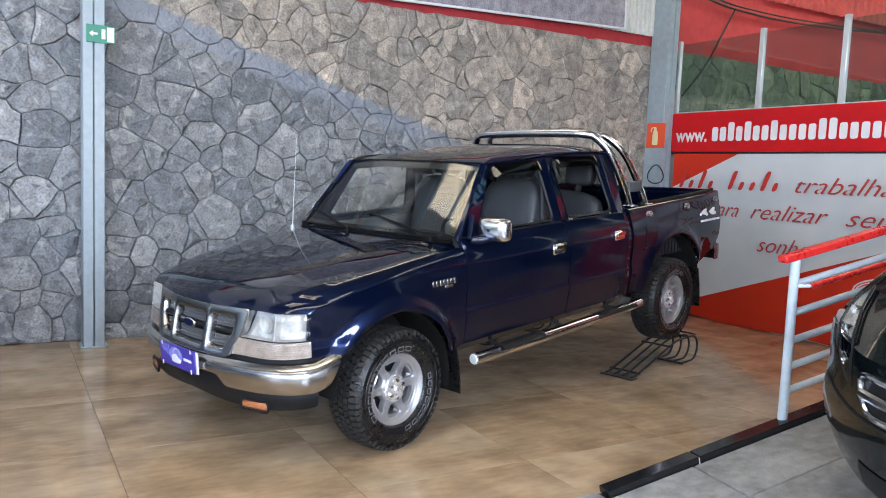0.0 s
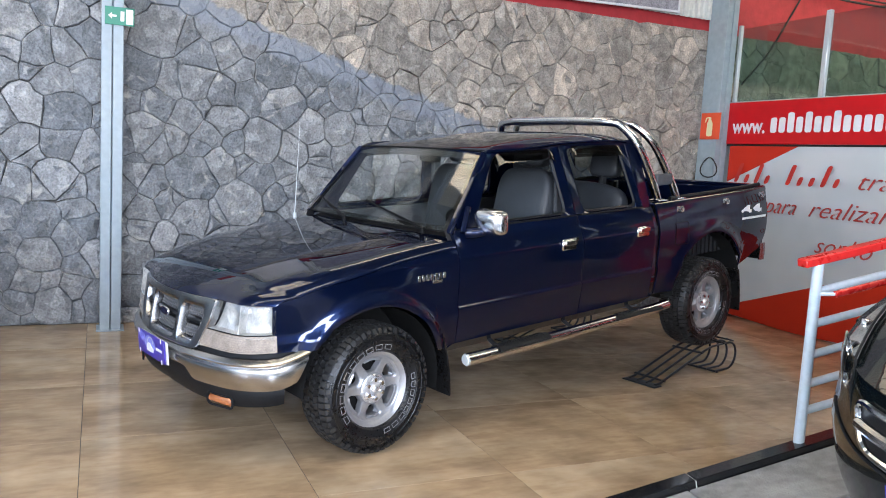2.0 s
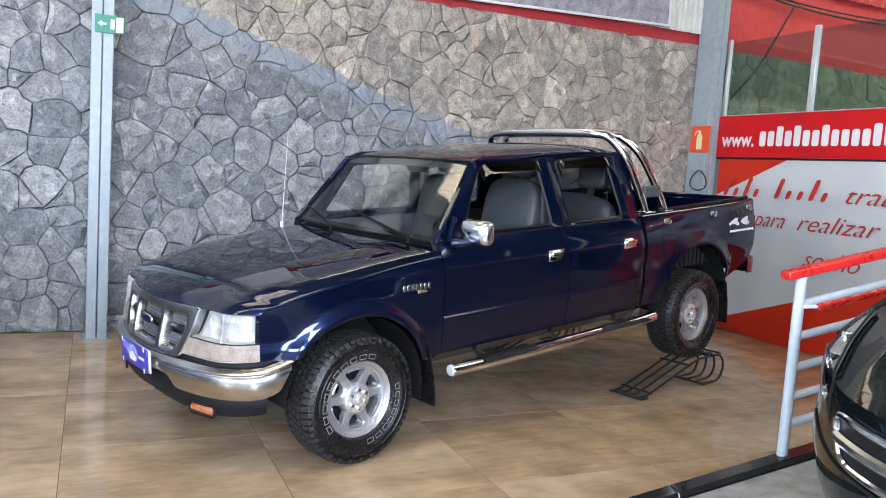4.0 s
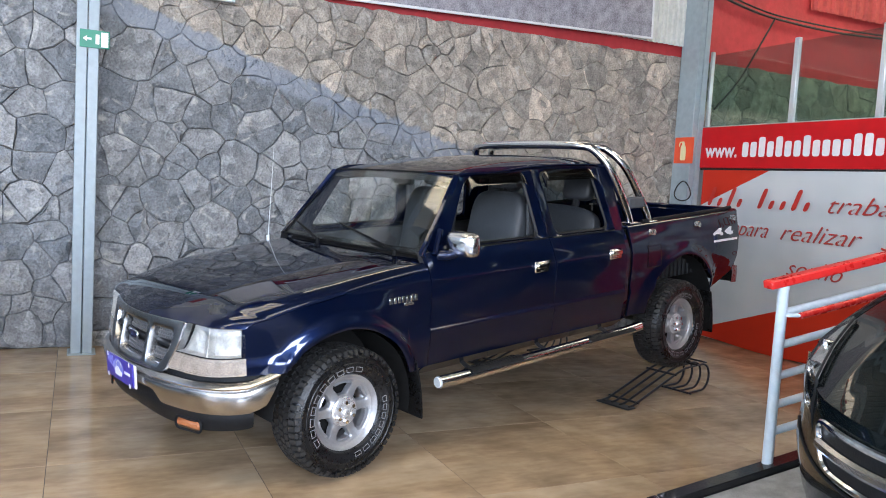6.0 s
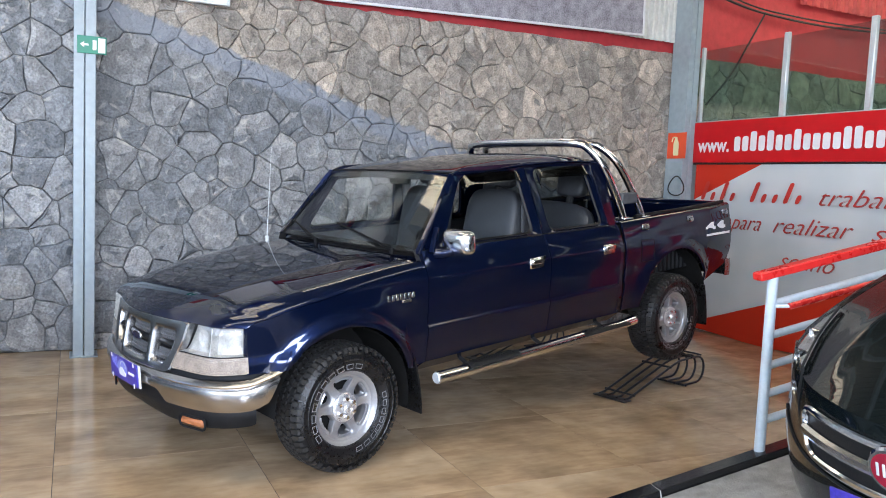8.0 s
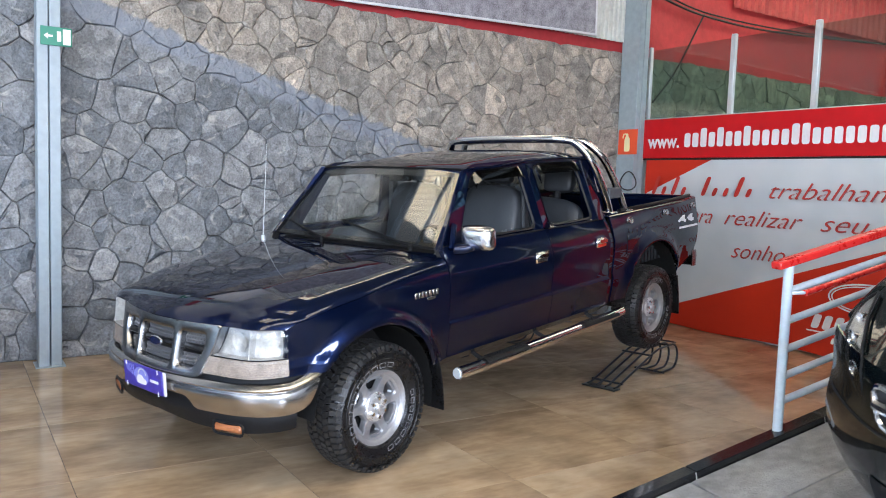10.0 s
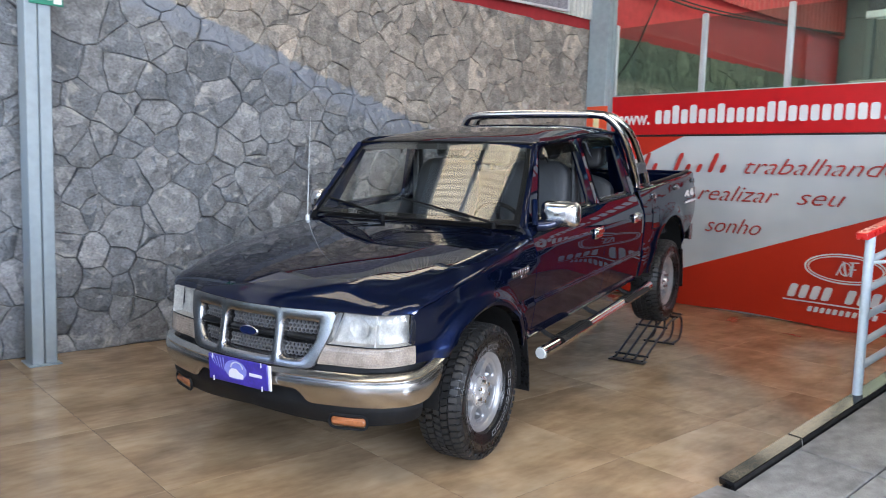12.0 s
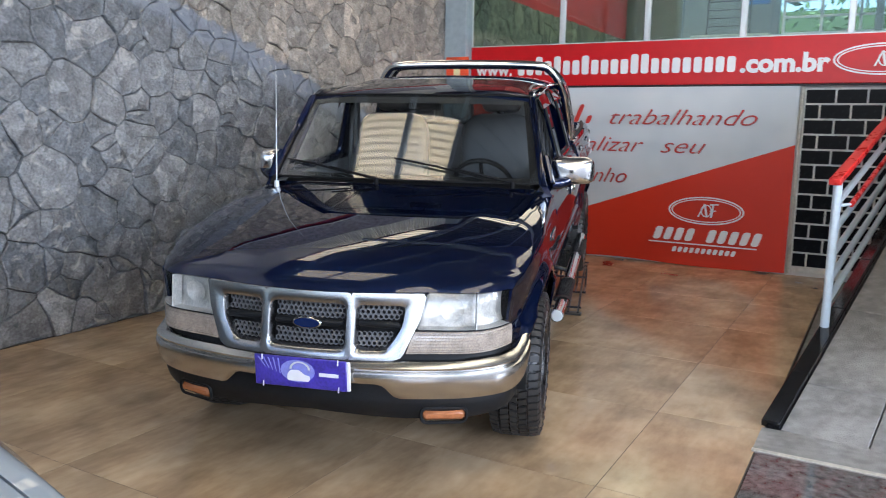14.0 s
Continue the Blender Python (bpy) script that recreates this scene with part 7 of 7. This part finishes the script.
    for s in (1, -1):
        def sided(g):
            return g if s == 1 else mirrored(g)

        def lamp(a, b, off):
            """Leaf-shaped: pointed low beside the grille, drawn up and back over the fender."""
            b = b if detailed else 0.35 * b
            y0 = float(np.interp(b, [0, 0.15, 0.35, 0.7, 1], [0.490, 0.500, 0.520, 0.630, 0.690]))
            y1 = float(np.interp(b, [0, 0.06, 0.18, 0.35, 0.6, 0.8, 1], [0.497, 0.545, 0.610, 0.685, 0.722, 0.724, 0.700]))
            y = y0 + (y1 - y0) * a
            top = hood_height(plan(y) - 0.04, y)
            if b < 0.35:
                z = 0.615 + (top - 0.615) * b / 0.35
                return (min(nose(y, z), nose(y, 0.74)) + off + 0.004 - 0.018 * (b / 0.35) ** 2, y, z)
            x = plan(y) - 0.04 - (b - 0.35) / 0.65 * 0.26
            return (x + off * 0.5, y, hood_height(x, y) + off * 0.8 + 0.004)

        h = part("headlamp", sided(outward(grid(lambda a, b: lamp(a, b, 0.003), np.linspace(0, 1, 9), np.linspace(0, 1, 27)), (-1.4, 0.3, 0.5))), M_LAMP_SILVER, c, "clear drop-shaped headlamp")
        ln = part("lens", sided(outward(grid(lambda a, b: lamp(a, b, 0.022), np.linspace(0, 1, 9), np.linspace(0, 1, 27)), (-1.4, 0.3, 0.5))), M_LENS, h, "clear lens")
        ln.visible_shadow = False
        for b, r in ((0.22, 0.030), (0.40, 0.036), (0.62, 0.028)):
            p = lamp(0.5, b, 0.004)
            part("lamp_bowl", sided(moved(lathe([(0.01, -0.035), (0.6 * r, -0.02), (r, 0.012), (r * 1.1, 0.01)], 20), pose(*p, 0, 0, -62))), M_CHROME, h)
        edge_ = [lamp(a, 0, 0.014) for a in np.linspace(0, 1, 6)] + [lamp(1, b, 0.014) for b in np.linspace(0.05, 0.95, 14)] + [lamp(a, 1, 0.014) for a in np.linspace(1, 0, 6)] + [lamp(0, b, 0.014) for b in np.linspace(0.95, 0.05, 14)]
        part("lamp_gasket", sided(tube(edge_, 0.006, 5, closed=True)), M_PLASTIC, h)
        part("mirror", sided(cushion(-1.70, 0.86, 1.02, 0.12, 0.2, 0.14)), paint, c, "painted door mirror")
    gr = part("grille", outward(grid(lambda y, z: (nose(y, z) + 0.006, y, z), np.linspace(-0.40, 0.40, 25), np.linspace(0.60, 0.725, 5)), (-1.5, 0, 0.5)), M_PLASTIC, c, "black grille with chrome surround and bars")
    path = poly_points([(-0.41, 0.735), (0.41, 0.735), (0.36, 0.595), (-0.36, 0.595)], 0.05, 72)
    part("surround", tube([(nose(y, z) + 0.016, y, z) for y, z in path], 0.012, 8, closed=True), M_CHROME, gr, "chrome grille surround")
    for z in (0.667,):
        part("bar", tube([(nose(y, z) + 0.018, y, z) for y in np.linspace(-0.385, 0.385, 24)], 0.02, 8), M_CHROME_DULL, gr, "satin chrome bar")
    bx = nose(0, 0.665) + 0.02
    part("badge", moved(prism(ellipse(0, 0, 0.068, 0.068, 32), 0, 0.018, axis=0, b=0.008), pose(bx, 0, 0.69)), M_CHROME, gr, "round badge with a dark red field")
    part("badge_field", moved(prism(ellipse(0, 0, 0.052, 0.052, 32), 0.017, 0.0195, axis=0), pose(bx, 0, 0.69)), M_RED_BADGE, gr)
    part("badge_mark", cat(*[rbox(bx + 0.021, -0.03 + 0.02 * k, 0.69, 0.002, 0.009, 0.04, 0.001) for k in range(4)]), M_ALU, gr, "plain upright bars")
    part("lower_intake", outward(grid(lambda y, z: (nose(y, z) + 0.005, y, z), np.linspace(-0.46, 0.46, 21), np.linspace(0.24, 0.36, 4)), (-1.5, 0, 0.5)), M_PLASTIC, c, "black lower intake")
    part("bumper_line", tube([(nose(y, 0.555) + 0.004, y, 0.555) for y in np.linspace(-0.8, 0.8, 40)], 0.005, 5), M_PLASTIC, c)
    if detailed:
        pl = part("front_placard", rbox(nose(0, 0.51) + 0.02, 0, 0.51, 0.01, 0.40, 0.13, 0.003), M_BLUE_PLATE, c, "blue-violet dealer placard")
        part("bar_mark", rbox(nose(0, 0.51) + 0.026, -0.10, 0.535, 0.002, 0.13, 0.02, 0.001), M_WHITE, pl, "white plain bar")
        part("bar_mark", rbox(nose(0, 0.51) + 0.026, -0.10, 0.50, 0.002, 0.10, 0.014, 0.001), M_WHITE, pl, "white plain bar")
        # a narrow body, wider at the bumper: corners and flanks stand close to the grille
        for ob in c.children_recursive:
            for v in ob.data.vertices:
                if abs(v.co.y) > 0.4:
                    k = float(np.interp(v.co.z, [0.45, 0.62], [0.95, 0.85]))
                    v.co.y = math.copysign(0.4 + k * (abs(v.co.y) - 0.4), v.co.y)
    return c


nose_at = Vector((6.175, -4.42, 0))
nose_s = (nose_at.x - RAMP_O[0]) * math.sin(RAMP_TURN) + (nose_at.y - RAMP_O[1]) * math.cos(RAMP_TURN)
nose_n = (nose_at.x - RAMP_O[0]) * math.cos(RAMP_TURN) - (nose_at.y - RAMP_O[1]) * math.sin(RAMP_TURN)
car("parked_car", "glossy black hatchback with chrome grille parked on the ramp", M_BLACK_CAR, ramp_pose(nose_s, nose_n) @ pose(0, 0, 0, 0, 0, -82.5) @ Matrix.Scale(1.07, 4), True)
car("parked_car", "silver-blue car parked on the tiled floor", M_SILVER_CAR, pose(4.40, -8.92, 0, 0, 0, 0), False)

# ---- pieces of floors and walls ----
# floor tiles
TX, TY, X_JOINT, Y_JOINT, GAP = 1.046, 1.046, 2.985, -5.862, 0.0032
tile_mesh = {}


def shared(name, geo, material):
    me = bpy.data.meshes.new(name)
    me.from_pydata([tuple(v) for v in geo[0]], [], [tuple(f) for f in geo[1]])
    me.materials.append(material)
    return me


def piece(name, me, parent, m):
    ob = new(name, me)
    ob.parent = parent
    ob.matrix_world = m
    return ob


k0 = math.floor((0.02 - X_JOINT) / TX)
for i in range(k0, 3):
    x0, x1 = max(0.0, X_JOINT + i * TX), min(4.565, X_JOINT + (i + 1) * TX)
    if x1 - x0 < 0.03:
        continue
    for j in range(-8, 7):
        y0, y1 = Y_JOINT + j * TY, min(0.05, Y_JOINT + (j + 1) * TY)
        if y1 - y0 < 0.03:
            continue
        key = (round(x1 - x0, 3), round(y1 - y0, 3))
        if key not in tile_mesh:
            tile_mesh[key] = shared("floor_tile", rbox(0, 0, 0, key[0] - GAP, key[1] - GAP, 0.012, 0.0004), M_TILE)
        piece("floor_tile", tile_mesh[key], floor, pose((x0 + x1) / 2, (y0 + y1) / 2, -0.006))

# concrete slabs of the ramp
rng = random.Random(5)
slab_mesh = {}
ns, ss = (0.092, 0.50, 1.50, 2.50, 3.6), (0.0, 0.52, 1.56, 2.6, 3.64, 4.6)
for na, nb in zip(ns, ns[1:]):
    for sa, sb in zip(ss, ss[1:]):
        key = (round(nb - na, 3), round(sb - sa, 3))
        if key not in slab_mesh:
            slab_mesh[key] = shared("concrete_slab", rbox(0, 0, 0, key[0] - 0.008, key[1] / math.cos(TILT) - 0.008, 0.05, 0.004), M_CONCRETE)
        piece("concrete_slab", slab_mesh[key], ramp_ob, ramp_pose((sa + sb) / 2, (na + nb) / 2, -0.025))

# black wall tiles
bt = shared("wall_tile", rbox(0, 0, 0, 0.268, 0.012, 0.135, 0.003), M_BLACK_TILE)
bh = shared("wall_tile", rbox(0, 0, 0, 0.126, 0.012, 0.135, 0.003), M_BLACK_TILE)
for r in range(12):
    z = 1.878 - 0.155 * r
    x = 4.19 + (0.0 if r % 2 else 0.0)
    if r % 2:
        piece("wall_tile", bh, tiled, pose(x + 0.063, 0.040, z))
        x += 0.145
    while x < 8.8:
        piece("wall_tile", bt, tiled, pose(x + 0.134, 0.040, z))
        x += 0.287


# kerb stones
cuts = (0.0, 0.57, 1.49, 2.41, 3.33, 4.25, RAMP_LEN)
for a, b in zip(cuts, cuts[1:]):
    piece("kerb_stone", shared("kerb_stone", rbox(0, 0, 0, 0.09, (b - a) / math.cos(TILT) - 0.006, 0.12, 0.004), M_GRANITE_BLACK), kerb, ramp_pose((a + b) / 2, 0.045, 0.035 - 0.06))


# rubble stones: cells of a random pattern, each with a tilted, uneven face
def stone_cells(y0, y1, z0, z1, area, seed):
    r = np.random.RandomState(seed)
    pts, size, tries = [], [], 0
    want = (y1 - y0) * (z1 - z0) / area
    near = {}
    while len(pts) < want and tries < 90000:
        tries += 1
        p = (r.uniform(y0, y1), r.uniform(z0, z1))
        gap = r.choice([0.11, 0.17, 0.23, 0.28, 0.34], p=[0.18, 0.24, 0.27, 0.21, 0.10])
        cell = (int(p[0] / 0.4), int(p[1] / 0.4))
        if all(math.hypot((p[0] - q[0]) * 0.92, p[1] - q[1]) > 0.37 * (gap + q[2]) for i in (-1, 0, 1) for j in (-1, 0, 1) for q in near.get((cell[0] + i, cell[1] + j), ())):
            near.setdefault(cell, []).append((p[0], p[1], gap))
            pts.append(p)
            size.append(gap)
    P, G = np.array(pts), np.array(size)
    cells = []
    for k, p in enumerate(P):
        poly = [(y0, z0), (y1, z0), (y1, z1), (y0, z1)]
        d = np.hypot(P[:, 0] - p[0], P[:, 1] - p[1])
        for q in np.argsort(d)[1:26]:
            nrm = P[q] - p
            m = p + nrm * (0.5 + (G[k] ** 2 - G[q] ** 2) * 0.15 / float(nrm @ nrm))
            out = []
            for a, b in zip(poly, poly[1:] + poly[:1]):
                da, db = (a[0] - m[0]) * nrm[0] + (a[1] - m[1]) * nrm[1], (b[0] - m[0]) * nrm[0] + (b[1] - m[1]) * nrm[1]
                if da <= 0:
                    out.append(a)
                if (da < 0) != (db < 0) and da != db:
                    t = da / (da - db)
                    out.append((a[0] + t * (b[0] - a[0]), a[1] + t * (b[1] - a[1])))
            poly = out
            if len(poly) < 3:
                break
        if len(poly) >= 3:
            cells.append(poly)
    return cells, r


def stone_geo(poly, r):
    cy, cz = sum(p[0] for p in poly) / len(poly), sum(p[1] for p in poly) / len(poly)
    size = max(math.hypot(p[0] - cy, p[1] - cz) for p in poly)
    if size < 0.06:
        return None
    pts = []
    for a, b in zip(poly, poly[1:] + poly[:1]):
        l = math.hypot(b[0] - a[0], b[1] - a[1])
        if l < 0.02:
            continue
        pts.append(a)
        if l > 0.13:
            # both neighbours of an edge bend it alike
            turn = 1 if a < b else -1
            bend = random.Random(round((a[0] + b[0]) * 500) * 7919 + round((a[1] + b[1]) * 500))
            t = bend.uniform(0.35, 0.65)
            t = t if turn > 0 else 1 - t
            n = bend.uniform(-0.022, 0.022) * turn
            pts.append((a[0] + t * (b[0] - a[0]) + n * (b[1] - a[1]) / l, a[1] + t * (b[1] - a[1]) - n * (b[0] - a[0]) / l))
    n = len(pts)
    gap = r.choice([0.0015, 0.003, 0.006], p=[0.5, 0.38, 0.12])
    ty, tz, base = r.uniform(-0.08, 0.08), r.uniform(-0.08, 0.08), r.uniform(-0.008, 0.008)
    verts = []
    for k, (shr, x) in enumerate(((gap, -0.045), (gap, -0.004), (gap + 0.007, 0.003), (0, 0))):
        if k == 3:
            for p in pts:
                verts.append((base + ty * (p[0] - cy) * 0.45 + tz * (p[1] - cz) * 0.45 + 0.010 + r.uniform(-0.010, 0.012), cy + 0.45 * (p[0] - cy), cz + 0.45 * (p[1] - cz)))
            continue
        for p in pts:
            d = math.hypot(p[0] - cy, p[1] - cz)
            q = max(0.3, 1 - shr / max(d, 0.02))
            y, z = cy + q * (p[0] - cy), cz + q * (p[1] - cz)
            tilt = ty * (y - cy) + tz * (z - cz) + base
            verts.append((x + (tilt + r.uniform(-0.004, 0.004) if k else 0), y, max(0.0, z)))
    verts.append((base + 0.010 + r.uniform(-0.012, 0.014), cy, cz))
    faces = []
    for k in range(3):
        for i in range(n):
            j = (i + 1) % n
            faces.append((k * n + i, k * n + j, (k + 1) * n + j, (k + 1) * n + i))
    for i in range(n):
        faces.append((3 * n + i, 3 * n + (i + 1) % n, 4 * n))
    return verts, faces


cells, srng = stone_cells(STONE_Y0, STONE_Y1, 0.0, STONE_TOP, 0.053, 11)
rest, made = [], 0
for poly in cells:
    g = stone_geo(poly, srng)
    if g is None:
        continue
    yc = sum(p[0] for p in poly) / len(poly)
    if -7.45 < yc < -0.35 and made < 300:
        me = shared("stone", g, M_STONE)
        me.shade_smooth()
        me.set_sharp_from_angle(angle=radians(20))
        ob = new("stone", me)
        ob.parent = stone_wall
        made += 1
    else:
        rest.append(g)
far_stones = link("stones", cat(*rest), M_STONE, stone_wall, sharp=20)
far_stones["kind"] = "stuff"
